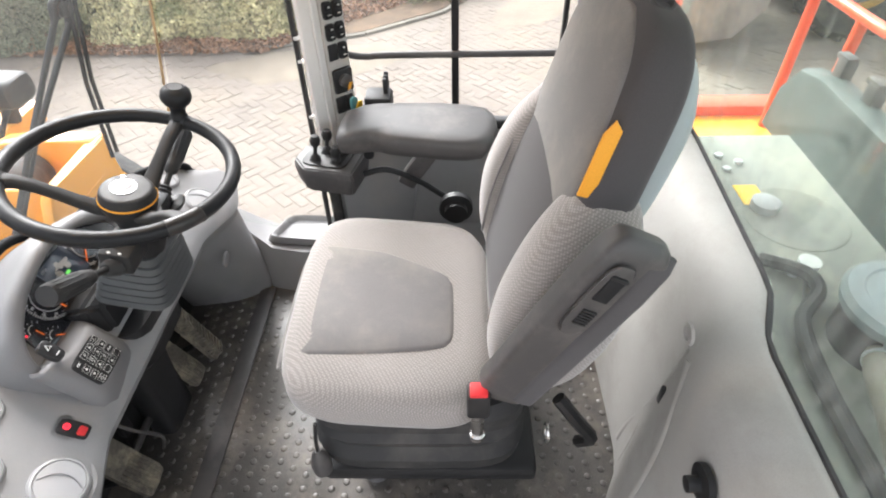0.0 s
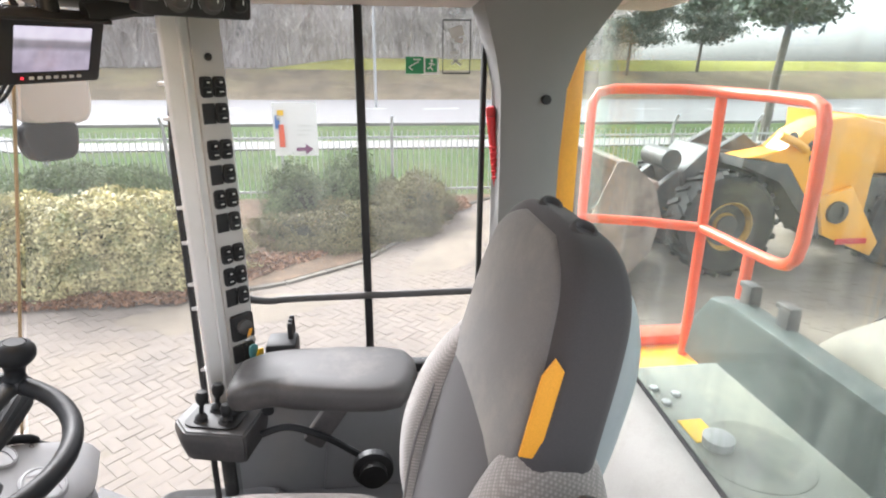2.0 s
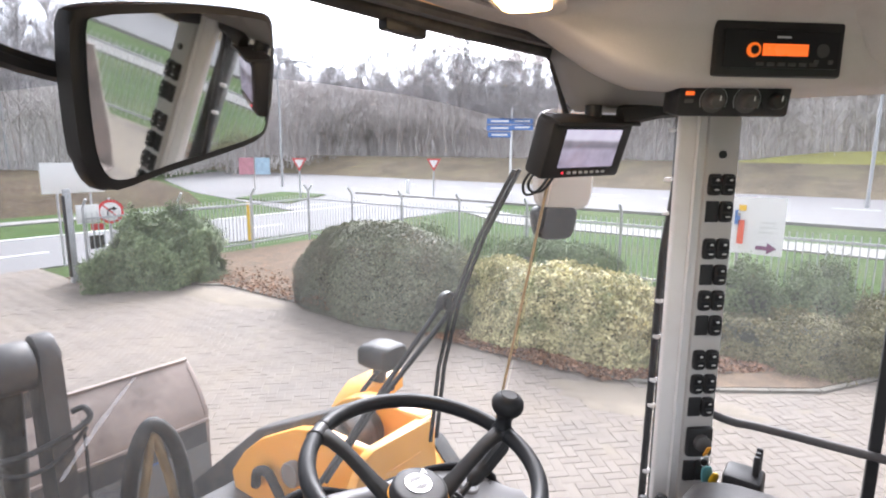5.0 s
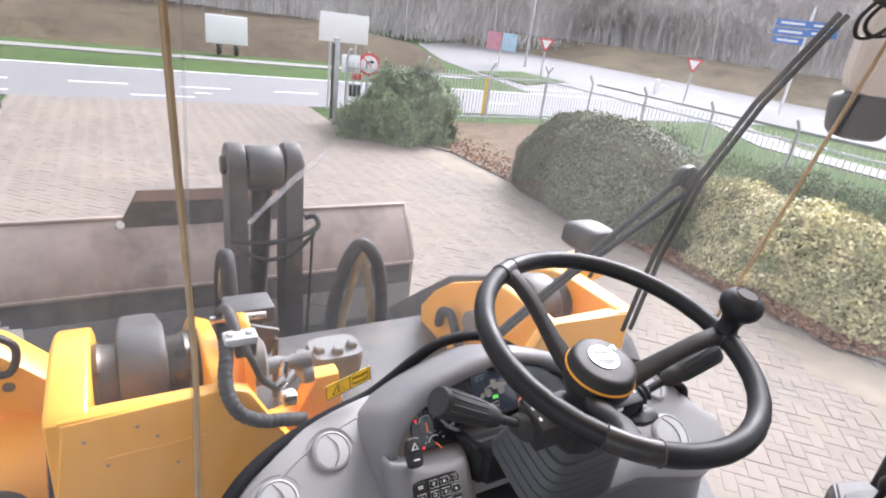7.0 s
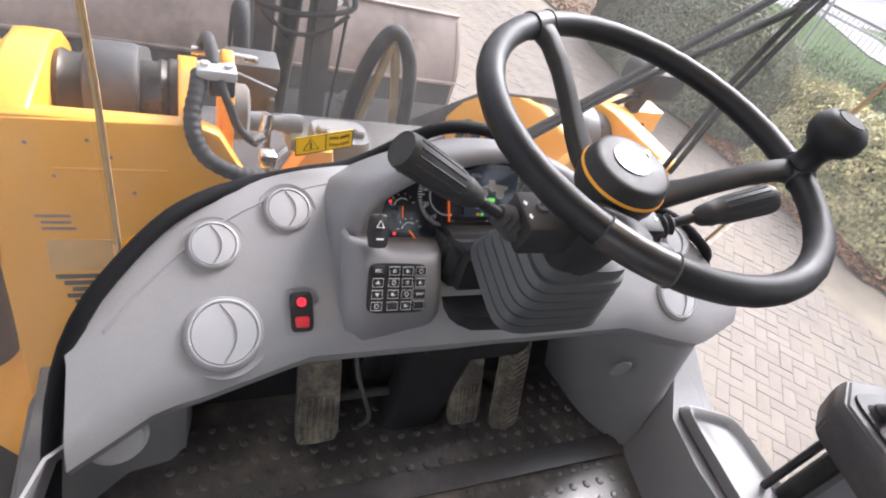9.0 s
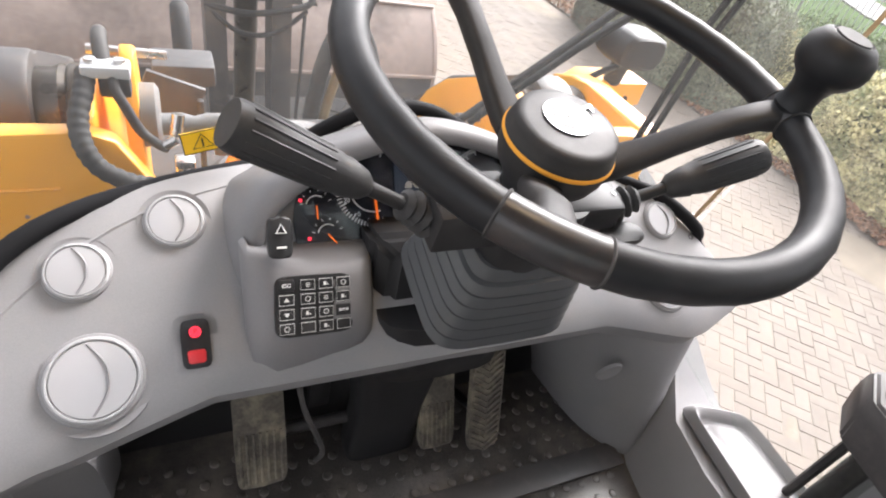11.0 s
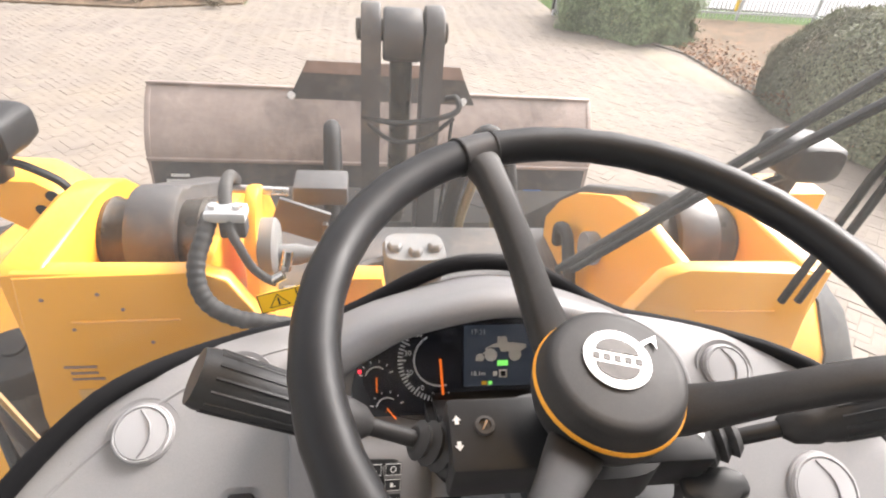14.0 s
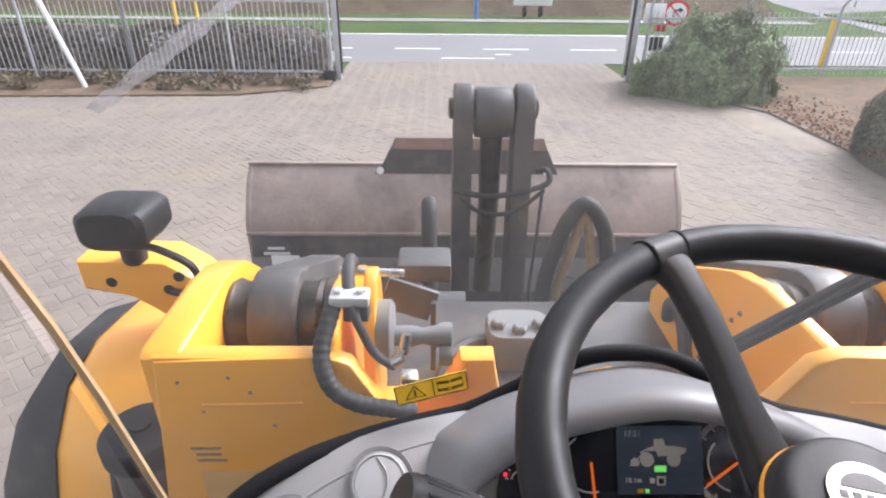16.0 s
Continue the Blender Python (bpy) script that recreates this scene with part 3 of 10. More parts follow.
def text_mesh(body, size, depth=0.0006):
    """The letters of body as a flat mesh in the xy plane, centred."""
    cu = bpy.data.curves.new("letters", "FONT")
    cu.body, cu.size, cu.extrude = body, size, depth
    cu.align_x, cu.align_y = "CENTER", "CENTER"
    cu.resolution_u = 3
    ob = bpy.data.objects.new("letters", cu)
    scene.collection.objects.link(ob)
    dg = bpy.context.evaluated_depsgraph_get()
    me = bpy.data.meshes.new_from_object(ob.evaluated_get(dg))
    bpy.data.objects.remove(ob)
    return me


def letters(body, size, m, parent, material, name="lettering", label="", depth=0.0006):
    me = text_mesh(body, size, depth)
    me.transform(m)
    me.materials.clear()
    me.materials.append(material)
    ob = new(name, me)
    ob.parent = parent
    if parent in HOME:
        ob.matrix_parent_inverse = Matrix.Translation(-HOME[parent])
    if label:
        tagged(ob, label)
    return ob


# ---- the cab: floor, walls, glass, headliner ----
FLOOR, ROOF = 1.86, 3.335


def screen(x, z):
    """How far ahead the curved windscreen stands at x, at the height z."""
    s = (z - 2.4) / 0.9
    a, b = 0.62 - 0.03 * s, 0.585 - 0.225 * s
    return 0.36 + b * max(1 - min(abs(x) / a, 1.0) ** 2.3, 0.0) ** (1 / 2.3)


def dash_z(y):
    """The height of the dashboard's top panel: a slope that flattens towards the glass."""
    d = min(max(y - 0.80, 0.0), 0.093)
    return 2.3307 + 0.65 * (min(y, 0.80) - 0.80) + 0.65 * d - 3.5 * d * d


def seal_z(x):
    """The height of the seal below the windscreen, arched over the instrument hood."""
    s = max(0.0, min(1.0, (0.215 - abs(x)) / 0.20))
    return 2.348 + 0.08 * s * s * (3 - 2 * s)


bm = B()
box(bm, (0, 0.22, FLOOR - 0.03), (1.3, 1.5, 0.06), 0.005)
floor_ob = solid("floor", bm, M["floor"], "dusty black rubber cab floor", "floor", kind="structure")
bm = B()
for i in range(26):
    for j in range(36):
        x, y = -0.44 + i * 0.034 + (0.017 if j % 2 else 0), -0.36 + j * 0.034
        if y > 0.80 or x > 0.42 or (0.02 < y < 0.33 and -0.17 < x < 0.1):
            continue
        worn = 0.45 if 0.33 < y < 0.62 else 1.0
        lathe(bm, [(0.0085, 0), (0.0075, 0.0024 * worn), (0.0055, 0.0034 * worn), (0.0, 0.0037 * worn)], 10, Matrix.Translation((x, y, FLOOR)))
studs = part("stud", bm, M["floor"], floor_ob, "raised round studs of the floor mat")
tagged(studs, kind="stuff")
bm = B()
box(bm, (0.02, 0.625, FLOOR + 0.004), (0.86, 0.05, 0.008), 0.003)
part("strip", bm, M["charcoal"], floor_ob, "worn metal strip across the floor")
bm = B()
box(bm, (0.0, 0.88, FLOOR + 0.12), (1.0, 0.06, 0.36), 0.02)
solid("wall_front", bm, M["black"], "black front wall of the footwell", "wall", kind="structure")

# right wall below the window, with its console and tray
bm = B()
box(bm, (0.645, -0.02, 2.08), (0.05, 0.86, 0.48), 0.012)
solid("wall_right", bm, M["dash"], "grey plastic wall below the side window", "wall", kind="structure")
console = thing("side_console", (0.55, 0.3, FLOOR), "grey moulded plastic side console with an open tray", "console")
bm = B()
rings = []
for y, xi, zt in ((-0.2, 0.44, 2.0), (0.1, 0.44, 2.0), (0.3, 0.44, 1.995), (0.5, 0.45, 1.99), (0.6, 0.47, 1.99), (0.66, 0.50, 2.02), (0.72, 0.53, 2.06)):
    rings.append([V(xi - 0.015, y, FLOOR), V(xi, y, FLOOR + 0.06), V(xi + 0.02, y, zt - 0.03), V(xi + 0.035, y, zt), V(0.62, y, zt), V(0.62, y, FLOOR)])
loft(bm, rings)
part("body", bm, M["dash"], console)
bm = B()
tray = [V(0.495, 0.31, 2.003), V(0.615, 0.27, 2.003), V(0.635, 0.56, 2.003), V(0.53, 0.61, 2.003)]
c = sum(tray, V(0, 0, 0)) / 4
ring0 = []
for u, v in squircle(0.5, 0.5, 0.5, 0.5, 7, 32):
    ring0.append(tray[0].lerp(tray[1], u).lerp(tray[3].lerp(tray[2], u), v))
loft(bm, [[c + (p - c) * g + V(0, 0, h) for p in ring0] for g, h in ((1.12, -0.006), (1.07, 0.010), (1.02, 0.016), (0.97, 0.013), (0.93, 0.003), (0.90, -0.001), (0.3, -0.001))])
part("tray", bm, M["dash"], console, "shallow open tray")
bm = B()
prism(bm, [(-0.2, 0), (0.16, 0), (0.13, 0.26), (0.08, 0.32), (-0.2, 0.32)], 0.07, basis((0.605, 0.0, 2.0), (0, 1, 0), (0, 0, 1)), 0.012)
part("riser", bm, M["dash"], console)

# rear bulkhead with its sill
bm = B()
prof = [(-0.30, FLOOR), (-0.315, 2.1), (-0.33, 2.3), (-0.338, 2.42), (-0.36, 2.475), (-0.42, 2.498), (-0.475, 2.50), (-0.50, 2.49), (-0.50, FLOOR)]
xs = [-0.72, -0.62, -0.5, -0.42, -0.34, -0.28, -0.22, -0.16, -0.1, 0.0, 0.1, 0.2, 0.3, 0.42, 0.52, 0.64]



def sill_y(x):
    """The rear edge of the sill, where the rear glass stands on it."""
    pts = [(-0.75, -0.44), (-0.492, -0.442), (-0.275, -0.446), (-0.235, -0.455), (-0.195, -0.48), (-0.15, -0.497), (0.317, -0.524), (0.75, -0.53)]
    for (x0, y0), (x1, y1) in zip(pts, pts[1:]):
        if x <= x1:
            return y0 + (y1 - y0) * (x - x0) / (x1 - x0)
    return pts[-1][1]


rows = []
for x in xs:
    d = 0.07 / (1 + math.exp(-(x + 0.2) / 0.03))
    e = sill_y(x)
    rows.append([V(x, y - d if y > -0.37 else (y - d * 0.6 if y > -0.43 else (e + 0.012 if y > -0.49 else e - 0.004)), z) for y, z in prof])
loft(bm, rows)
bulk = solid("wall_rear", bm, M["bulkhead"], "pale grey moulded plastic rear bulkhead", "wall", kind="structure", angle=50)
bm = B()
lathe(bm, [(0.02, 0), (0.018, 0.004), (0.012, 0.005), (0.010, 0.001), (0.0, 0.001)], 18, basis((-0.226, -0.345, 2.475), (1, 0, 0), (0, 0, 1)) @ pose(0, 0, 0, 180, 0, 0))
part("screw_cover", bm, M["bulkhead"], bulk)



def bulk_y(x, z):
    k = 0.07 / (1 + math.exp(-(x + 0.2) / 0.03))
    return -0.30 - (0.015 * (z - 1.86) / 0.24 if z < 2.1 else 0.015 + 0.023 * (z - 2.1) / 0.32) - k


for curve in ([(-0.09, 1.90), (-0.10, 1.98), (-0.13, 2.08), (-0.165, 2.22), (-0.195, 2.34), (-0.215, 2.42)], [(-0.15, 1.90), (-0.155, 2.0), (-0.15, 2.08)], [(-0.30, 1.95), (-0.31, 2.1), (-0.30, 2.25), (-0.27, 2.36), (-0.24, 2.42)]):
    bm = B()
    tube(bm, spline([(x, bulk_y(x, z) - 0.002, z) for x, z in curve], 5), 0.009, 8, flat=0.45, up=(0, 1, 0))
    part("moulding", bm, M["bulkhead"], bulk)
bm = B()
box(bm, (-0.207, bulk_y(-0.207, 2.27) + 0.001, 2.27), (0.016, 0.008, 0.045), 0.003, None)
part("slot", bm, M["black"], bulk)
bm = B()
lathe(bm, [(0.03, 0), (0.03, 0.01), (0.012, 0.012), (0.012, 0.03), (0.0, 0.032)], 16, basis((-0.425, -0.333, 2.385), (1, 0, 0), (0, 0, 1)) @ pose(0, 0, 0, 180, 0, 0))
part("socket", bm, M["black"], bulk, "black round power socket")

# glass
def pane(name, grid, material, label, kind="structure", thick=0.005):
    b = B()
    shell(b, grid, thick)
    ob = solid(name, b, material, label, "window", kind=kind)
    ob.visible_shadow = False
    return ob


grid = []
for i in range(25):
    x = -0.49 + 0.98 * i / 24
    col = []
    for j in range(9):
        z0 = 2.33
        z = z0 + (3.29 - z0) * j / 8
        col.append(V(x, screen(x, z), z))
    grid.append(col)
pane("window_1", grid, M["glass_front"], "large curved windscreen, slightly dusty")
for side, nm in ((1, "window_2"), (-1, "window_3")):
    grid = []
    for i in range(9):
        t = i / 8
        col = []
        for j in range(7):
            z = 1.93 + (3.27 - 1.93) * j / 6
            x = 0.495 + (0.612 - 0.495) * t
            s = (z - 2.4) / 0.9
            y = screen(min(x, 0.619 - 0.03 * s), z) if t < 0.99 else 0.37
            col.append(V(side * x, max(y, 0.37) + 0.001, z))
        grid.append(col)
    pane(nm, grid, M["glass_front"], "curved corner glass beside the windscreen")
pane("window_4", [[V(0.667, y, z) for z in (2.33, 2.7, 3.22)] for y in (0.34, 0.02, -0.32)], M["glass_side"], "sliding side window with black frames")
pane("window_5", [[V(0.66 - 1.3 * k / 30, sill_y(0.66 - 1.3 * k / 30) - 0.006, z) for z in (2.485, 2.8, 3.25)] for k in range(31)], M["glass_rear"], "green-tinted rear window streaked with dried rain")
pane("window_6", [[V(0.668, y, z) for z in (2.4, 2.8, 3.2)] for y in (-0.43, -0.5, -0.57)], M["glass_rear"], "green-tinted rear corner window")

pane("window_7", [[V(x, screen(x, z) - 0.008, z) for z in (3.208 - 0.075 * max(0.0, abs(x) - 0.05) ** 2 * 4, 3.24, 3.285)] for x in [-0.47 + 0.94 * k / 24 for k in range(25)]], M["glass_shade"], "grey tinted shade band at the top of the windscreen")
# black seals and frames round the glass
bm = B()
tube(bm, [V(0.66 - 1.3 * k / 30, sill_y(0.66 - 1.3 * k / 30) + 0.004, 2.497) for k in range(31)], 0.0055, 6)
solid("rear_seal", bm, M["rubber"], "black rubber seal along the rear window sill", "seal", kind="structure")
bm = B()
pts = [V(-0.565, 0.52, 1.9), V(-0.562, 0.58, 2.05), V(-0.55, 0.655, 2.2), V(-0.525, 0.71, 2.275)]
mid = [V(x, screen(x, 2.4) - 0.008, seal_z(x) + 0.006 if abs(x) < 0.4 else dash_z(screen(x, 2.4)) + 0.006) for x in [-0.48 + 0.96 * k / 20 for k in range(21)]]
pts = pts + mid + [V(0.505, 0.765, 2.283), V(0.527, 0.742, 2.255)]
tube(bm, spline(pts, 3), 0.0105, 10)
solid("trim", bm, M["seal_black"], "black rubber seal below the windscreen", "seal", kind="structure")
bm = B()
for sg in (-1, 1):
    pts = []
    for k in range(13):
        z = 2.31 + 0.97 * k / 12
        x = sg * 0.487 - (0.05 * max(0.0, z - 2.6) if sg < 0 else 0.0)
        pts.append(V(x, screen(x, z) + 0.002, z))
    tube(bm, pts, 0.0035, 6)
solid("glass_joint", bm, M["sealant"], "tan sealant joints between the front panes", "seal", kind="structure")
bm = B()
box(bm, (0.668, 0.02, 2.775), (0.03, 0.02, 0.9), 0.004)
box(bm, (0.668, 0.03, 2.335), (0.035, 0.70, 0.03), 0.006)
box(bm, (0.668, -0.262, 2.8), (0.02, 0.012, 0.92), 0.003)
solid("window_frame", bm, M["black"], "black side window frames with an upright divider", "window frame", kind="structure")
bm = B()
tube(bm, spline([(0.60, 0.33, 2.60), (0.61, 0.30, 2.572), (0.635, 0.255, 2.553), (0.645, 0.18, 2.552), (0.645, -0.25, 2.552), (0.645, -0.32, 2.552)], 5), 0.009, 10)
solid("grab_rail", bm, M["charcoal"], "dark grey grab rail across the side window", "rail")

# headliner, built up at the right and over the windscreen
bm = B()
xs = [-0.70, -0.58, -0.42, 0.24, 0.33, 0.37, 0.42, 0.50, 0.54, 0.60, 0.675]
zs = [3.24, 3.25, ROOF, ROOF, ROOF, 3.328, 3.302, 3.245, 3.226, 3.222, 3.22]
rows = []
for k in range(15):
    y = -0.66 + (0.74 + 0.66) * k / 14
    row = []
    for x, z in zip(xs, zs):
        yy = min(y, screen(min(abs(x), 0.56), 3.3) - 0.045 * (abs(x) < 0.40))
        if yy < -0.42:
            z = min(z, ROOF - 0.10 * min(1.0, (-0.42 - yy) / 0.08))
        out = 0.45 * min(max(0.0, yy), 0.25) if 0.3 < x < 0.62 else 0.0
        row.append(V(min(x + out * (1 if x < 0.5 else 0.35), 0.675), yy, z))
    rows.append(row)
shell(bm, rows, 0.05)
ceil = solid("ceiling", bm, M["liner"], "beige-grey fabric cab headliner", "ceiling", kind="structure", angle=60)
bm = B()
box(bm, (0.0, 0.1, 3.45), (1.5, 1.75, 0.06), 0.03)
solid("roof", bm, M["yellow"], "yellow outer cab roof", "roof", kind="structure")
for (x, y, r) in ((0.25, -0.045, 0.012), (0.252, -0.108, 0.02), (0.258, 0.33, 0.01)):
    bm = B()
    lathe(bm, [(r, 0), (r * 0.8, 0.002), (0, 0.0025)], 16, pose(x, y, ROOF - 0.0035))
    part("ceiling_plug", bm, M["pillar"], ceil)

# pillars
bm = B()
rings = []
for z, y0, y1, x0 in ((2.3, -0.29, -0.42, 0.565), (2.9, -0.285, -0.42, 0.56), (3.05, -0.28, -0.425, 0.555), (3.12, -0.265, -0.445, 0.545), (3.205, -0.235, -0.50, 0.52), (3.235, -0.225, -0.52, 0.51)):
    rings.append([V(x0 + 0.01, y0, z), V(x0, (y0 * 0.85 + y1 * 0.15), z), V(x0 - 0.012, (y0 * 0.3 + y1 * 0.7), z), V(x0 + 0.005, y1, z), V(0.66, y1, z), V(0.66, y0, z)])
loft(bm, rings)
pil = solid("pillar_rear", bm, M["pillar"], "grey plastic rear pillar cover", "pillar", kind="structure")
bm = B()
lathe(bm, [(0.019, 0), (0.018, 0.004), (0.011, 0.006), (0.010, 0.018), (0, 0.02)], 18, basis((0.556, -0.375, 3.03), (0, 1, 0), (0, 0, 1)) @ pose(0, 0, 0, 180, 0, 0))
part("bolt", bm, M["black"], pil)
bm = B()
box(bm, (0.665, -0.47, 2.8), (0.05, 0.05, 1.2), 0.01)
solid("roll_bar_post", bm, M["yellow"], "yellow outer cab post", "post", kind="structure")
bm = B()
box(bm, (0.64, 0.40, 2.62), (0.05, 0.04, 1.3), 0.01)
box(bm, (-0.64, 0.40, 2.62), (0.05, 0.04, 1.3), 0.01)
solid("post_front", bm, M["rubber"], "black front cab posts", "post", kind="structure")

# switch pillar
U = Vector((0.66, -0.75, 0)).normalized()
SW = basis((0.567, 0.318, 2.85), U, (0, 0, 1))
swp = thing("pillar_console", (0.567, 0.318, 2.3), "white pillar console with columns of black rocker switches", "console")
bm = B()
box(bm, (-0.022, -0.105, -0.014), (0.118, 0.97, 0.02), 0.006, SW)
part("panel", bm, M["white"], swp)
bm = B()
box(bm, (0.002, -0.105, 0.0), (0.064, 0.96, 0.012), 0.004, SW)
part("inlay", bm, M["pale"], swp, "pale grey switch panel")
bm = B()
tube(bm, [SW @ V(-0.048, -0.57, 0.0), SW @ V(-0.048, 0.37, 0.0)], 0.004, 6)
part("cover_strip", bm, M["white"], swp)


def rocker(p, w=0.0255, h=0.041, mark=True, blank=False):
    b = B()
    if blank:
        box(b, (p[0], p[1], 0.0075), (w, h, 0.004), 0.001, SW)
    else:
        prism(b, squircle(p[0], p[1], w / 2, h / 2, 5, 20), 0.009, SW @ Matrix.Translation((0, 0, 0.0045)), 0.002)
    r = part("rocker_switch", b, M["black"], swp)
    if not blank:
        b = B()
        for dy, s, lift in ((0.008, 1, 0.0028), (-0.009, -1, 0.001)):
            box(b, (0, 0, 0), (w * 0.72, h * 0.36, 0.004), 0.0016, SW @ pose(p[0], p[1] + dy, 0.0135 + lift * 0.5, 9 * s, 0, 0))
        part("rocker", b, M["satin"], r)
        b = B()
        box(b, (p[0] + 0.001, p[1] - 0.0095, 0.0165), (w * 0.34, 0.0022, 0.001), 0, SW)
        box(b, (p[0] + 0.001, p[1] + 0.009, 0.0175), (w * 0.22, 0.0035, 0.001), 0, SW)
        part("symbol", b, M["scuff"], r)


for k, (z, bl) in enumerate(((3.055, 0), (3.003, 1), (2.930, 0), (2.878, 1), (2.826, 0), (2.774, 1), (2.702, 0), (2.650, 0), (2.600, 1))):
    rocker((-0.012, z - 2.85), blank=bool(bl))
    rocker((0.015, z - 2.85))
bm = B()
lathe(bm, [(0.0075, 0), (0.0075, 0.004), (0, 0.0045)], 14, SW @ Matrix.Translation((0, 0.262, 0.005)))
part("hole_plug", bm, M["black"], swp)
bm = B()
box(bm, (0.002, -0.325, 0.012), (0.056, 0.066, 0.016), 0.008, SW)
sock = part("ignition_switch", bm, M["black"], swp)
bm = B()
lathe(bm, [(0.017, 0), (0.017, 0.012), (0.012, 0.015), (0, 0.015)], 20, SW @ Matrix.Translation((0.002, -0.322, 0.018)))
part("ring", bm, M["charcoal"], sock)
bm = B()
box(bm, (0, 0, 0), (0.008, 0.028, 0.003), 0.001, SW @ pose(0.004, -0.332, 0.040, 28, 0, 0))
part("key", bm, M["badge"], sock)
bm = B()
for k in (-0.012, 0.014):
    box(bm, (k, -0.392, 0.008), (0.025, 0.044, 0.008), 0.002, SW)
part("blank_switch", bm, M["black"], swp)
keys = thing("key_fob", (0.56, 0.31, 2.44), "teal and yellow key fobs hanging from the ignition", "key fob")
bm = B()
prism(bm, squircle(0, 0, 0.011, 0.023, 3, 16), 0.006, SW @ pose(0.010, -0.385, 0.034, 10, 0, 8), 0.001)
part("tag", bm, mat("teal_tag", (0.1, 0.3, 0.32), 0.4), keys, "teal plastic tag")
bm = B()
prism(bm, squircle(0, 0, 0.008, 0.016, 3, 16), 0.005, SW @ pose(0.022, -0.393, 0.040, 10, 0, -12), 0.001)
part("tag", bm, M["sticker"], keys, "yellow tag")
bm = B()
tube(bm, [SW @ V(0.004 + 0.012 * math.cos(a), -0.353 + 0.012 * math.sin(a), 0.040) for a in [k * math.pi / 7 for k in range(14)]], 0.001, 6, closed=True)
part("ring", bm, M["chrome"], keys)

# front right corner wedge below the headliner: liner shade painted as darker grey
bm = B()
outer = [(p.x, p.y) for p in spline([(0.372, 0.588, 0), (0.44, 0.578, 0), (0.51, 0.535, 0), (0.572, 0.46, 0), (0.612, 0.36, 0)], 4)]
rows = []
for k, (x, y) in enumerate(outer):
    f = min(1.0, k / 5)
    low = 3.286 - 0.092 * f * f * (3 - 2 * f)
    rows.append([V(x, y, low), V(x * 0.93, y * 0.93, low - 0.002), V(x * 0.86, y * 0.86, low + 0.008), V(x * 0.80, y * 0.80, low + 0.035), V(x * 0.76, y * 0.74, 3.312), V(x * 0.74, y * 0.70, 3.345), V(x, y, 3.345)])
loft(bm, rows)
solid("corner_trim", bm, M["pillar"], "headliner corner over the front pillar, its shade painted as darker grey", "trim", kind="structure", angle=70)
bm = B()
tube(bm, [V(0.375, 0.59, 3.29), V(0.44, 0.60, 3.24), V(0.48, 0.60, 3.19)], 0.006, 6)
tube(bm, [V(0.60, 0.385, 3.23), V(0.60, 0.42, 2.9), V(0.60, 0.43, 1.95)], 0.008, 6)
cs_ob = solid("corner_seal", bm, M["rubber"], "black seal at the front pillar", "seal", kind="structure")
for z in (3.16, 3.06, 2.99, 2.80, 2.72, 2.62, 2.56, 2.40):
    bm = B()
    box(bm, (0.597, 0.418, z), (0.016, 0.014, 0.008), 0.002)
    part("clip", bm, M["white"], cs_ob, "pale clip")

# sun blind across the top of the windscreen
blind = thing("sun_blind", (0, 0.66, 3.29), "rolled black sun blind above the windscreen", "sun blind")
bm = B()
blind_line = [V(-0.52, 0.54, 3.306), V(-0.40, 0.605, 3.304), V(-0.25, 0.648, 3.302), V(-0.08, 0.652, 3.301), V(0.14, 0.630, 3.300), V(0.395, 0.592, 3.299)]
tube(bm, spline(blind_line, 5), 0.011, 12)
part("roll", bm, M["rubber"], blind)
bm = B()
tube(bm, [p + V(0, -0.014, 0.013) for p in spline(blind_line, 5)], 0.010, 8)
part("rail", bm, M["charcoal"], blind)
bm = B()
box(bm, (0.402, 0.588, 3.303), (0.020, 0.040, 0.034), 0.005)
part("end_cap", bm, M["black"], blind)
bm = B()
shell(bm, [[p + V(0, -0.035, 0.016), p + V(0, -0.008, 0.013), p + V(0, 0.03, 0.03), p + V(0, 0.075, 0.075)] for p in [q + V(0, -0.022, 0.017) for q in spline(blind_line, 5)]], 0.006)
solid("header_trim", bm, M["liner"], "headliner edge above the sun blind", "trim", kind="structure")
bm = B()
box(bm, (0.02, 0.648, 3.286), (0.09, 0.02, 0.018), 0.005)
part("pull", bm, M["black"], blind)

# radio in its housing
RX = Vector((0.142, -0.157, 0)).normalized()
RD = basis((0.388, 0.222, 3.268), RX, (0, 0, 1))
bm = B()
cut = [(0.085, 3.338), (0.05, 3.332), (0.022, 3.322), (0.006, 3.308), (0.0, 3.292), (-0.002, 3.25), (-0.005, 3.234), (-0.014, 3.223), (-0.03, 3.218), (-0.10, 3.215), (-0.15, 3.222), (-0.18, 3.25), (-0.19, 3.338)]
rows = []
for k in range(17):
    s = -0.44 + 0.64 * k / 16
    f = max(0.0, min(1.0, (s + 0.44) / 0.30))
    f = f * f * (3 - 2 * f)
    rows.append([RD @ V(s, ROOF + 0.004 - (ROOF + 0.004 - h) * f - 3.268, d * (0.55 + 0.45 * f) - 0.05 * (1 - f)) for d, h in cut])
loft(bm, rows)
solid("radio_housing", bm, M["liner"], "fabric-covered bulge of the headliner round the radio", "trim", kind="structure", angle=70)
radio = thing("radio", (0.388, 0.222, 3.23), "black car radio with a lit orange display", "radio")
bm = B()
box(bm, (0, 0, 0.003), (0.205, 0.080, 0.014), 0.005, RD)
part("bezel", bm, M["black"], radio)
bm = B()
box(bm, (0, -0.001, 0.012), (0.184, 0.054, 0.006), 0.002, RD)
part("face", bm, M["satin"], radio)
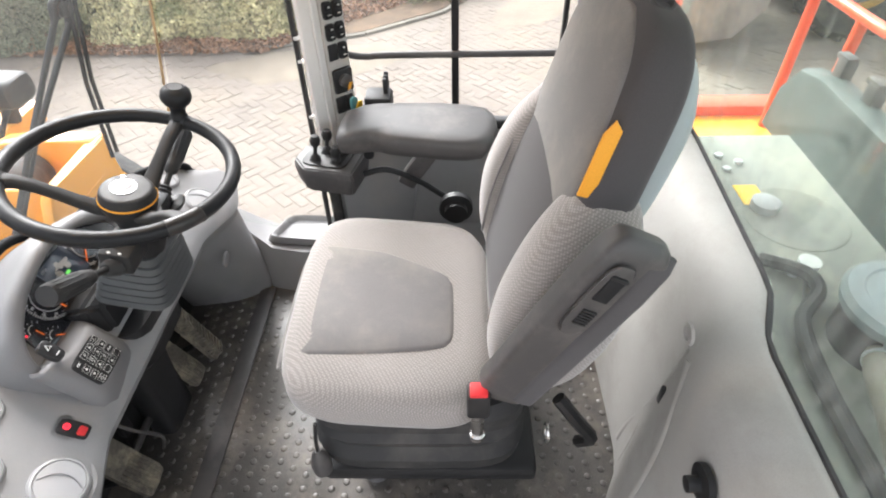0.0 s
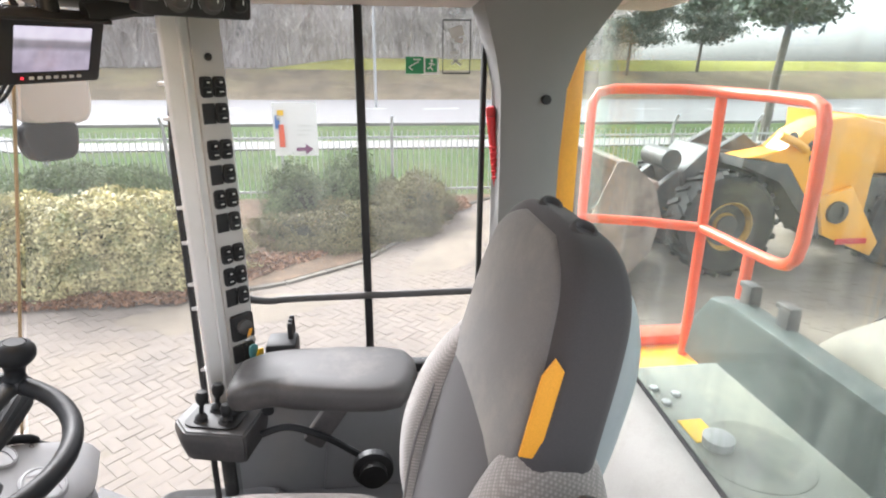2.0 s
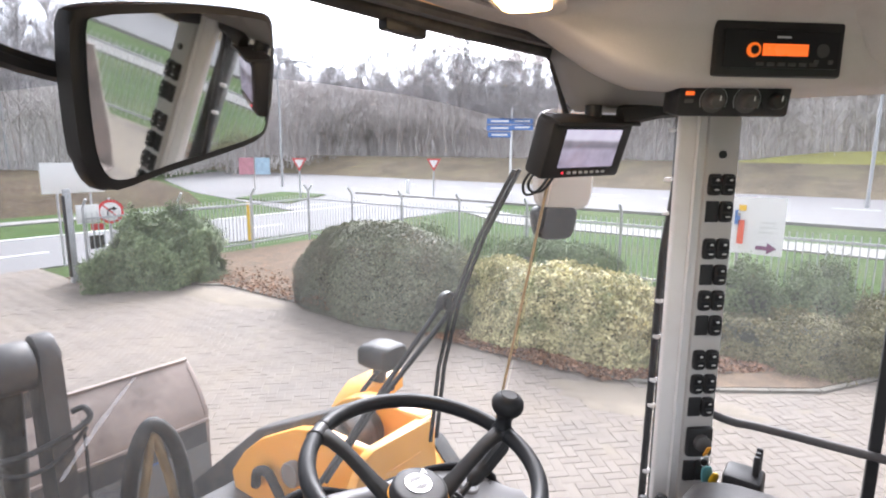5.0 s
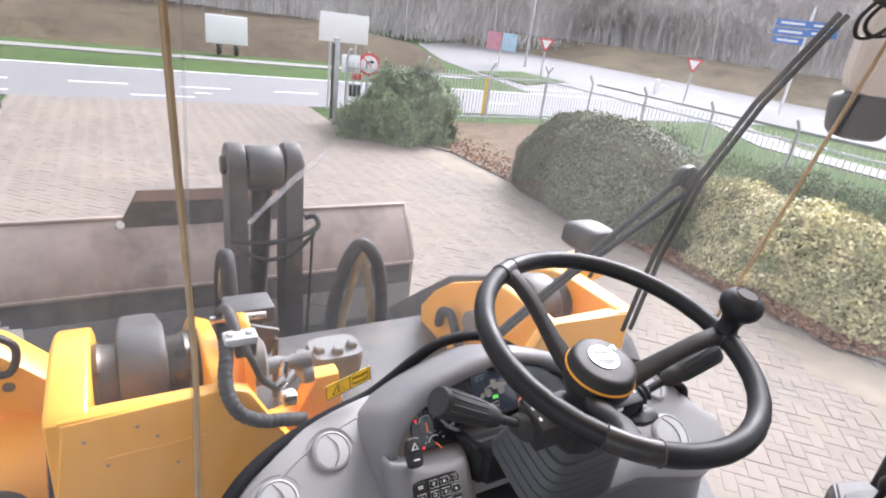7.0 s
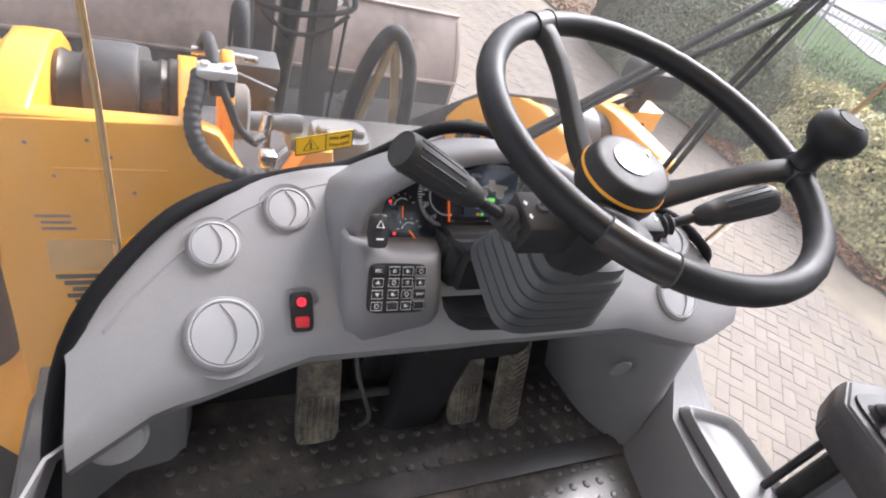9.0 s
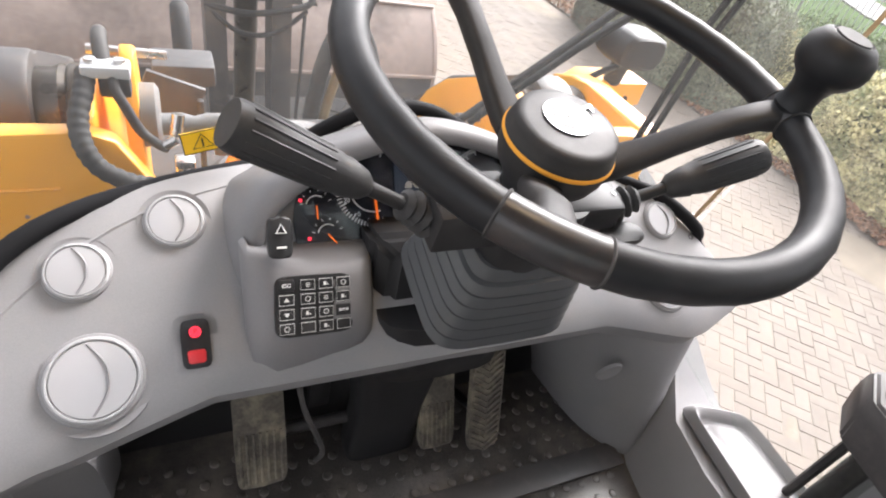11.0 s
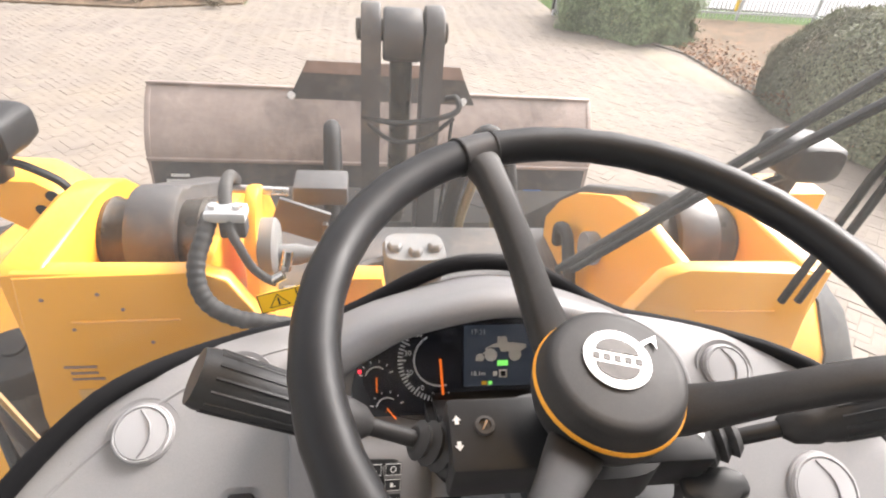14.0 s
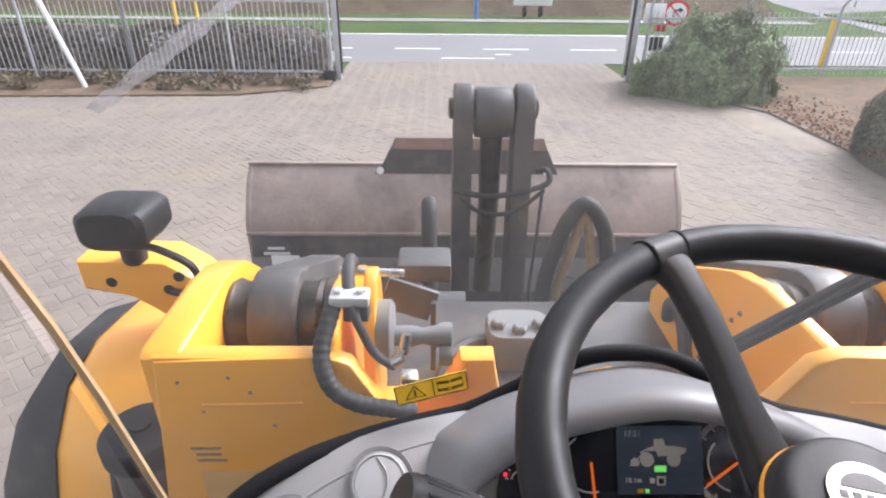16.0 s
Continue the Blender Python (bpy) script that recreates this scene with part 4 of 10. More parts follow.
bm = B()
box(bm, (0.004, -0.002, 0.0155), (0.072, 0.017, 0.002), 0.0005, RD)
part("display", bm, M["orange_lit"], radio, "lit orange display")
bm = B()
lathe(bm, [(0.0105, 0), (0.0105, 0.004), (0.0085, 0.005)], 20, RD @ Matrix.Translation((-0.047, -0.003, 0.0145)))
kn = part("knob", bm, M["needle"], radio, "orange-ringed volume knob")
bm = B()
lathe(bm, [(0.0080, 0), (0.0080, 0.0045), (0.006, 0.0052), (0, 0.0052)], 20, RD @ Matrix.Translation((-0.047, -0.003, 0.0145)))
part("cap", bm, M["black"], kn)
for k in range(6):
    bm = B()
    box(bm, (-0.035 + k * 0.017, -0.0225, 0.016), (0.012, 0.005, 0.002), 0.0008, RD)
    part("button", bm, M["charcoal"], radio)
bm = B()
lathe(bm, [(0.010, 0), (0.010, 0.002), (0.004, 0.003), (0, 0.003)], 16, RD @ Matrix.Translation((0.064, -0.002, 0.0145)))
part("pad", bm, M["charcoal"], radio)
for x in (0.055, 0.078):
    bm = B()
    box(bm, (x, -0.018, 0.0155), (0.008, 0.006, 0.002), 0.0008, RD)
    part("button", bm, M["charcoal"], radio)
bm = B()
box(bm, (0.0, 0.016, 0.0155), (0.022, 0.003, 0.0006), 0, RD)
part("badge_bar", bm, M["zinc"], radio)

# heater panel below the radio
HD = basis((0.415, 0.282, 3.199), Vector((0.13, -0.165, 0)), (0, 0, 1)) @ pose(0, 0, 0, 10, 0, 0)
heat = thing("heater_panel", (0.415, 0.282, 3.18), "black heater control panel with three rotary knobs", "heater panel")
bm = B()
box(bm, (0, 0, -0.02), (0.186, 0.050, 0.06), 0.006, HD)
part("housing", bm, M["black"], heat)
for k, x in enumerate((-0.035, 0.02, 0.065)):
    bm = B()
    lathe(bm, [(0.020, 0), (0.020, 0.002), (0.0135, 0.004), (0.012, 0.016), (0.010, 0.018), (0, 0.018)], 24, HD @ Matrix.Translation((x, 0.001, 0.009)))
    kb = part("knob", bm, M["charcoal"] if k < 2 else M["black"], heat)
    if k < 2:
        bm = B()
        tube(bm, [HD @ V(x + 0.0225 * math.cos(a), 0.001 + 0.0225 * math.sin(a), 0.0105) for a in [radians(-30 + 24 * q) for q in range(11)]], 0.0006, 5)
        part("scale", bm, M["vent"], kb, "grey printed scale")
    bm = B()
    box(bm, (x + 0.003, 0.006, 0.0275), (0.0016, 0.008, 0.001), 0, HD)
    part("pointer", bm, M["print_white"], kb)
for y in (0.012, 0.0):
    bm = B()
    box(bm, (-0.075, y, 0.011), (0.014, 0.006, 0.003), 0.001, HD)
    part("button", bm, M["orange_lit"] if y else M["charcoal"], heat, "lit orange button" if y else "")

# ceiling air vent with slats
VT = basis((0.365, -0.262, 3.288), (-0.575, 0.776, 0.259), (0.5, 0.3, -0.55))
cv = thing("ceiling_vent", (0.398, -0.222, 3.30), "grey slatted air vent in the headliner", "vent")
bm = B()
loft(bm, [[VT @ V(*p) for p in ((-0.13, -0.06, -0.06), (0.11, -0.06, -0.06), (0.13, 0.07, -0.06), (-0.11, 0.07, -0.06))], [VT @ V(*p) for p in ((-0.085, -0.026, -0.001), (0.075, -0.026, -0.001), (0.09, 0.026, -0.001), (-0.07, 0.026, -0.001))]])
part("housing", bm, M["liner"], cv, "fabric-covered vent housing")
bm = B()
prism(bm, [(-0.078, -0.021), (0.068, -0.021), (0.082, 0.021), (-0.064, 0.021)], 0.002, VT, 0.0005)
part("frame", bm, M["black"], cv)
for k in range(6):
    bm = B()
    y = -0.017 + k * 0.0068
    tube(bm, spline([VT @ V(-0.068 + y * 0.3, y, 0.0025), VT @ V(0, y + 0.002, 0.004), VT @ V(0.068 + y * 0.3, y, 0.0025)], 4), 0.0021, 6)
    part("slat", bm, M["pillar"], cv)

# dome lamp, lit
lampt = thing("dome_lamp", (0.03, 0.46, 3.32), "lit warm white dome lamp in the headliner", "lamp")
LP = pose(0.035, 0.47, ROOF - 0.018, 180, 0, 18)
bm = B()
prism(bm, squircle(0.035, 0, 0.118, 0.05, 4, 28), 0.014, LP @ Matrix.Translation((0, 0, -0.012)), 0.004)
part("housing", bm, M["liner"], lampt)
bm = B()
prism(bm, squircle(0.015, 0.0, 0.066, 0.034, 7, 24), 0.010, LP @ Matrix.Translation((0, 0, 0.002)), 0.003)
part("lens", bm, M["lamp_lit"], lampt, "glowing lens")
bm = B()
prism(bm, squircle(-0.065, 0.005, 0.02, 0.016, 3, 20), 0.008, LP @ Matrix.Translation((0, 0, 0.002)), 0.002)
part("reading_light", bm, M["pillar"], lampt)
lamp_data = bpy.data.lights.new("dome_light", "AREA")
lamp_data.energy, lamp_data.size, lamp_data.color = 0.3, 0.07, (1.0, 0.75, 0.45)
lamp_ob = new("dome_light", lamp_data)
lamp_ob.matrix_world = look((0.035, 0.47, ROOF - 0.034), (0.035, 0.47, 2.0))

# camera monitor on its bracket
MX = Vector((0.142, -0.055, 0.003)).normalized()
MO = basis((0.384, 0.507, 3.107), MX, (0, 0, 1)) @ pose(0, 0, 0, 20, 0, 0)
mon = thing("monitor", (0.384, 0.507, 3.03), "black camera monitor showing a road, hung from a bracket", "monitor")
bm = B()
box(bm, (-0.006, 0.010, -0.024), (0.206, 0.108, 0.048), 0.008, MO)
part("case", bm, M["black"], mon)
bm = B()
prism(bm, [(-0.109, 0.062), (0.097, 0.062), (0.097, 0.068), (-0.109, 0.068)], 0.054, MO @ Matrix.Translation((0, 0, -0.04)), 0.002)
part("hood", bm, M["black"], mon)
scr = bpy.data.materials.new("lit_road_picture")
scr.use_nodes = True
nn, ll = scr.node_tree.nodes, scr.node_tree.links
pb = nn["Principled BSDF"]
tcs, sep, rmp, nz, mixs = nn.new("ShaderNodeTexCoord"), nn.new("ShaderNodeSeparateXYZ"), nn.new("ShaderNodeValToRGB"), nn.new("ShaderNodeTexNoise"), nn.new("ShaderNodeMix")
ll.new(tcs.outputs["Generated"], sep.inputs[0])
ll.new(sep.outputs["Z"], rmp.inputs["Fac"])
cr = rmp.color_ramp
cr.elements[0].position, cr.elements[0].color = 0.0, (0.42, 0.36, 0.45, 1)
cr.elements[1].position, cr.elements[1].color = 1.0, (0.78, 0.72, 0.82, 1)
for pos, c in ((0.45, (0.45, 0.4, 0.48, 1)), (0.55, (0.22, 0.2, 0.23, 1)), (0.66, (0.3, 0.27, 0.3, 1)), (0.74, (0.75, 0.7, 0.78, 1))):
    e = cr.elements.new(pos)
    e.color = c
nz.inputs["Scale"].default_value = 40
ll.new(tcs.outputs["Object"], nz.inputs["Vector"])
mixs.data_type, mixs.blend_type = "RGBA", "OVERLAY"
mixs.inputs["Factor"].default_value = 0.5
ll.new(rmp.outputs[0], mixs.inputs["A"])
ll.new(nz.outputs["Fac"], mixs.inputs["B"])
ll.new(mixs.outputs["Result"], pb.inputs["Emission Color"])
pb.inputs["Emission Strength"].default_value = 0.2
pb.inputs["Base Color"].default_value = (0.05, 0.05, 0.05, 1)
pb.inputs["Roughness"].default_value = 0.2
bm = B()
box(bm, (-0.004, 0.015, 0.001), (0.140, 0.071, 0.003), 0.0005, MO)
part("screen", bm, scr, mon, "lit picture of a road")
for k in range(7):
    bm = B()
    box(bm, (-0.042 + k * 0.015, -0.031, 0.001), (0.008, 0.005, 0.003), 0.001, MO)
    part("button", bm, M["zinc"], mon)
bm = B()
box(bm, (-0.058, -0.031, 0.001), (0.004, 0.004, 0.003), 0.0008, MO)
part("power_light", bm, M["red_lit"], mon)
bm = B()
tube(bm, [V(0.43, 0.47, 3.18), V(0.50, 0.42, 3.198), V(0.57, 0.36, 3.205)], 0.012, 8, flat=1.6)
tube(bm, [V(0.40, 0.51, 3.17), V(0.40, 0.51, 3.20)], 0.016, 10)
part("bracket", bm, M["black"], mon)
bm = B()
for o in (0.0, 0.012):
    tube(bm, spline([MO @ V(-0.100 + o, -0.030, -0.030), MO @ V(-0.112 + o, -0.062, -0.034), MO @ V(-0.100 + o, -0.086 + o * 0.5, -0.034), MO @ V(-0.075 + o, -0.078, -0.030), MO @ V(-0.058 + o, -0.044, -0.026)], 5), 0.0028, 6)
part("cable", bm, M["black"], mon)

# interior mirror
IM = basis((-0.335, 0.60, 3.165), Vector((0.924, 0.383, 0)), (0.07, -0.185, 0.98))
mirt = thing("rear_view_mirror", (-0.335, 0.60, 3.08), "black-framed rear view mirror on a bent black arm", "mirror")
mp = [(-0.130, 0.032), (-0.119, 0.046), (-0.07, 0.060), (0.0, 0.076), (0.084, 0.09), (0.118, 0.085), (0.131, 0.023), (0.134, -0.026), (0.112, -0.042), (0.043, -0.059), (-0.024, -0.073), (-0.078, -0.086), (-0.103, -0.079), (-0.118, -0.043)]
sm = [(p.x, p.y) for p in spline([(x, y, 0) for x, y in mp], 3, closed=True)]
bm = B()
prism(bm, sm, 0.013, IM @ Matrix.Translation((0, 0, -0.011)), 0.004)
part("housing", bm, M["black"], mirt)
bm = B()
prism(bm, [(0.004 + (x - 0.004) * 0.915, 0.001 + y * 0.90) for x, y in sm], 0.003, IM @ Matrix.Translation((0, 0, 0.0015)))
part("mirror_glass", bm, M["mirror"], mirt, "reflecting glass")
bm = B()
tube(bm, spline([(-0.42, 0.60, 3.168), (-0.49, 0.565, 3.175), (-0.56, 0.53, 3.20), (-0.60, 0.46, 3.24)], 5), 0.008, 8)
part("arm", bm, M["black"], mirt)

# emergency hammer, stickers
ham = thing("emergency_hammer", (0.64, -0.28, 2.82), "red emergency hammer in a clip on the pillar", "hammer")
HM = basis((0.625, -0.283, 2.91), (0.05, 0.10, 0.98), (-1, 0.3, 0))
bm = B()
tube(bm, spline([HM @ V(-0.085, -0.005, 0), HM @ V(-0.04, 0.0, 0), HM @ V(0.03, 0.004, 0), HM @ V(0.085, 0.0, 0)], 4), [0.008] * 3 + [0.010] * 7 + [0.012] * 3, 10)
part("handle", bm, M["red"], ham)
bm = B()
box(bm, (0.09, 0.0, 0.0), (0.024, 0.05, 0.02), 0.006, HM)
part("head", bm, M["red"], ham)
bm = B()
for k in range(6):
    box(bm, (-0.06 + k * 0.014, 0.014, 0.0), (0.006, 0.012, 0.018), 0.002, HM)
part("grip", bm, M["red"], ham)
bm = B()
box(bm, (0.05, -0.02, 0.0), (0.03, 0.02, 0.026), 0.004, HM)
part("clip", bm, M["charcoal"], ham)


ST = basis((0.660, -0.120, 3.098), (0, -1, 0), (0, 0, 1))
ex = thing("exit_sticker", (0.66, -0.12, 3.08), "green and white emergency exit sticker on the side window", "sticker")
for x, w, mt in ((-0.017, 0.040, "green"), (0.020, 0.034, "print_white")):
    bm = B()
    box(bm, (x, 0, 0.0006), (w, 0.036, 0.0009), 0, ST)
    part("panel", bm, M[mt], ex)
bm = B()
box(bm, (0.020, 0, 0.0014), (0.026, 0.030, 0.0006), 0, ST)
part("panel", bm, M["green"], ex)
bm = B()
lathe(bm, [(0.003, 0), (0, 0.0004)], 10, ST @ Matrix.Translation((0.021, 0.010, 0.0018)))
for a, b_ in (((0.022, 0.006), (0.018, -0.004)), ((0.018, -0.004), (0.024, -0.011)), ((0.019, -0.002), (0.012, -0.008)), ((0.021, 0.004), (0.028, 0.001)), ((0.020, 0.004), (0.014, 0.003))):
    tube(bm, [ST @ V(*a, 0.0018), ST @ V(*b_, 0.0018)], 0.0015, 5)
part("symbol", bm, M["print_white"], ex)
bm = B()
for a, b_ in (((-0.03, -0.004), (-0.022, -0.011)), ((-0.03, -0.004), (-0.008, 0.008)), ((-0.02, 0.012), (-0.004, 0.012))):
    tube(bm, [ST @ V(*a, 0.0016), ST @ V(*b_, 0.0016)], 0.0014, 5)
part("symbol", bm, M["print_white"], ex)
ws = thing("window_label", (0.66, -0.195, 3.08), "clear label with a black outline and grey drawings", "sticker")
WT = basis((0.660, -0.197, 3.137), (0, -1, 0), (0, 0, 1))
bm = B()
for c, s in (((0, 0.056), (0.064, 0.003)), ((0, -0.056), (0.064, 0.003)), ((-0.031, 0), (0.002, 0.112)), ((0.031, 0), (0.002, 0.112))):
    box(bm, (*c, 0.0008), (*s, 0.0008), 0, WT)
part("outline", bm, M["print_black"], ws)
bm = B()
for c, s, a in (((0.0, 0.032), (0.03, 0.022), 0.3), ((0.004, 0.014), (0.02, 0.01), -0.2), ((0.0, -0.028), (0.026, 0.004), 0.7), ((0.0, -0.03), (0.026, 0.004), -0.7), ((-0.006, -0.012), (0.02, 0.006), 0.1)):
    box(bm, (0, 0, 0.0008), (*s, 0.0006), 0, WT @ pose(c[0], c[1], 0, 0, 0, math.degrees(a)))
part("drawing", bm, M["scuff"], ws)


# ---- dashboard ----
dash = thing("dashboard", (0, 0.7, FLOOR), "grey moulded plastic dashboard with round air vents", "dashboard")
PN = Vector((0, -0.65, 1)).normalized()


def on_dash(x, y, lift=0.0):
    """A frame on the sloping dashboard panel: x to the right, y up the slope."""
    p = V(x, y, dash_z(y)) + PN * lift
    return basis(p, (1, 0, 0), (0, 1, 0.65))


bm = B()
rows = []
n = 41
for i in range(n):
    x = -0.535 + 1.07 * i / (n - 1)
    ax = abs(x)
    f = screen(x, 2.4) - 0.016
    rear = 0.645 + 0.035 * max(0, min(1, (0.42 - ax) / 0.15))
    if x < -0.44:
        rear -= 0.05 * (ax - 0.44) / 0.1
    if x > 0.44:
        rear += 0.03 * (ax - 0.44) / 0.1
    f = max(f, rear + 0.03)
    row = [V(x, f + 0.02, dash_z(f) - 0.03), V(x, f, dash_z(f))]
    for k in range(1, 7):
        y = f + (rear - f) * k / 6
        row.append(V(x, y, dash_z(y)))
    row += [V(x, rear - 0.012, dash_z(rear) - 0.02), V(x, rear - 0.002, dash_z(rear) - 0.045), V(x, rear + 0.05, dash_z(rear) - 0.07), V(x, rear + 0.13, dash_z(rear) - 0.09)]
    rows.append(row)
shell(bm, rows, 0.004)
part("upper_panel", bm, M["dash"], dash)
bm = B()
lathe(bm, [(0.036, 0), (0.034, 0.006), (0.028, 0.004), (0.027, 0.010), (0.0, 0.011)], 28, basis((-0.492, 0.634, 2.15), (0.94, 0.30, 0.12), (-0.05, 0.40, 0.9)))
part("lower_vent", bm, M["vent"], dash, "pale round vent low on the dashboard leg")
# legs down to the floor at both sides
bm = B()
rows = []
for k in range(9):
    t = k / 8
    z = dash_z(0.64) - 0.03 - t * (dash_z(0.64) - 0.03 - FLOOR)
    yy = 0.64 + 0.11 * math.sin(t * math.pi / 2)
    rows.append([V(-0.575, yy - 0.12, z), V(-0.55, yy - 0.05, z), V(-0.50, yy - 0.01, z), V(-0.44, yy, z), V(-0.415, yy + 0.02, z), V(-0.405, yy + 0.08, z), V(-0.42, yy + 0.2, z)])
shell(bm, rows, 0.004)
part("leg", bm, M["dash"], dash)
bm = B()
rows = []
for k in range(13):
    t = k / 12
    z = 2.237 - t * (2.237 - FLOOR)
    s = t ** 0.6
    rows.append([V(0.15 + 0.22 * s, 0.82 + 0.12 * t, z), V(0.21 + 0.185 * s, 0.73 + 0.02 * t, z), V(0.30 + 0.125 * s, 0.69 - 0.02 * t, z), V(0.42 + 0.05 * s, 0.672 - 0.052 * t, z), V(0.495, 0.678 - 0.05 * t, z), V(0.527, 0.728 - 0.10 * t, z), V(0.56, 0.76 - 0.06 * t, z)])
shell(bm, [spline(r_, 3) for r_ in rows], -0.004)
right_leg = part("leg", bm, M["dash"], dash, "", 70)
bm = B()
lathe(bm, [(0.024, 0), (0.022, 0.004), (0.0, 0.005)], 20, basis((0.34, 0.668, 2.10), (0.95, -0.1, 0.3), (-0.3, -0.1, 0.95)))
part("plug", bm, M["dash"], right_leg)


def round_vent(x, y, r, big=False):
    m = on_dash(x, y, 0.001)
    b = B()
    lathe(b, [(r * 1.32, 0.0), (r * 1.30, 0.003), (r * 1.12, 0.001), (r * 1.08, 0.006), (r * 1.0, 0.0075), (r * 0.96, 0.002)], 36, m)
    v = part("air_vent", b, M["dash"], dash)
    b = B()
    lathe(b, [(r * 1.02, 0.0), (r * 1.02, 0.007), (r * 0.97, 0.010), (r * 0.93, 0.0102), (r * 0.91, 0.0075), (r * 0.88, 0.0095), (r * 0.5, 0.0105), (0, 0.0108)], 36, m)
    part("disc", b, M["vent"], v, "pale grey round flap")
    b = B()
    tube(b, spline([m @ V(-r * 0.1, r * 0.84, 0.0096), m @ V(r * 0.28, r * 0.3, 0.0115), m @ V(r * 0.3, -r * 0.3, 0.0115), m @ V(-r * 0.02, -r * 0.84, 0.010)], 4), 0.0012, 5)
    part("rib", b, M["dash"], v)
    for a in range(8):
        b = B()
        c, s = math.cos(a * math.pi / 4 + 0.3), math.sin(a * math.pi / 4 + 0.3)
        box(b, (0, 0, 0.009), (r * 0.16, r * 0.07, 0.004), 0.0012, m @ pose(c * r * 0.95, s * r * 0.95, 0, 0, 0, math.degrees(a * math.pi / 4 + 0.3) + 90))
        part("notch", b, M["vent"], v)


round_vent(-0.29, 0.825, 0.029)
round_vent(-0.384, 0.783, 0.029)
round_vent(-0.374, 0.690, 0.042)
round_vent(0.30, 0.825, 0.029)
round_vent(0.412, 0.785, 0.029)
round_vent(0.387, 0.70, 0.042)
m = on_dash(-0.28, 0.708, 0.001)
bm = B()
prism(bm, squircle(0, 0, 0.023, 0.033, 5, 24), 0.003, m, 0.001)
sw = part("switch_plate", bm, M["dash"], dash)
bm = B()
prism(bm, squircle(0, 0, 0.0145, 0.026, 6, 24), 0.006, m, 0.002)
part("surround", bm, M["black"], sw)
bm = B()
lathe(bm, [(0.0062, 0.007), (0.006, 0.0085), (0, 0.0088)], 18, m @ Matrix.Translation((0, 0.012, 0)))
part("lamp", bm, M["red_lit"], sw, "lit red parking brake lamp")
bm = B()
box(bm, (0, -0.013, 0.008), (0.019, 0.016, 0.007), 0.0035, m @ pose(0, 0, 0, 14, 0, 0))
part("rocker", bm, M["red"], sw, "red parking brake rocker")
letters("P", 0.008, m @ Matrix.Translation((0, 0.012, 0.0091)), sw, M["print_black"])
for x in (-0.447, 0.47):
    bm = B()
    lathe(bm, [(0.006, 0), (0.005, 0.002), (0.002, 0.001), (0, 0.0008)], 12, on_dash(x, 0.758, 0.002))
    part("screw", bm, M["charcoal"], dash)
bm = B()
tube(bm, [V(x, screen(x, 2.4) - 0.05, dash_z(screen(x, 2.4) - 0.05) + 0.003) for x in [-0.50 + k * 0.03 for k in range(10)]], 0.003, 6)
part("bead", bm, M["dash"], dash)

# instrument hood: an arch round the cluster, from the glass to a lip over the dials
half = [[(-0.236, 0.73, 2.195), (-0.229, 0.708, 2.200), (-0.214, 0.702, 2.203), (-0.205, 0.720, 2.205)],
        [(-0.238, 0.78, 2.26), (-0.228, 0.745, 2.275), (-0.212, 0.737, 2.28), (-0.203, 0.757, 2.28)],
        [(-0.242, 0.83, 2.33), (-0.226, 0.782, 2.36), (-0.207, 0.770, 2.36), (-0.197, 0.792, 2.35)],
        [(-0.235, 0.88, 2.35), (-0.205, 0.81, 2.397), (-0.182, 0.790, 2.390), (-0.174, 0.815, 2.372)],
        [(-0.21, 0.915, 2.348), (-0.165, 0.825, 2.420), (-0.143, 0.803, 2.412), (-0.14, 0.832, 2.396)],
        [(-0.12, 0.924, 2.388), (-0.105, 0.83, 2.447), (-0.095, 0.806, 2.438), (-0.095, 0.840, 2.420)],
        [(0.0, 0.926, 2.418), (0.0, 0.832, 2.472), (0.0, 0.806, 2.460), (0.0, 0.845, 2.44)]]
stations = half + [[(-x, y, z) for x, y, z in st_] for st_ in half[-2::-1]]
lines = [spline([st_[k] for st_ in stations], 5) for k in range(4)]
bm = B()
shell(bm, [spline([ln[i] for ln in lines], 5) for i in range(len(lines[0]))], 0.003)
part("instrument_hood", bm, M["module"], dash, "darker grey hood over the dials", 60)
IC = basis((0.0, 0.806, 2.388), (1, 0, 0), (0, 0.55, 0.83))
bm = B()
prism(bm, [(p.x, p.y) for p in spline([(-0.205, -0.075, 0), (-0.20, -0.02, 0), (-0.165, 0.025, 0), (-0.11, 0.055, 0), (0, 0.072, 0), (0.11, 0.055, 0), (0.165, 0.025, 0), (0.20, -0.02, 0), (0.205, -0.075, 0)], 4)], 0.012, IC @ Matrix.Translation((0, 0, -0.018)))
part("cluster_surround", bm, M["dash"], dash)
cluster = thing("instrument_cluster", (0, 0.82, 2.3), "black instrument cluster with dials and a dark display", "instrument cluster")
bm = B()
prism(bm, [(p.x, p.y) for p in spline([(-0.163, -0.062, 0), (-0.166, -0.02, 0), (-0.148, 0.02, 0), (-0.10, 0.048, 0), (0, 0.062, 0), (0.10, 0.048, 0), (0.148, 0.02, 0), (0.166, -0.02, 0), (0.163, -0.062, 0)], 4)], 0.014, IC @ Matrix.Translation((0, 0, -0.014)), 0.001)
part("face", bm, M["lcd"], cluster)


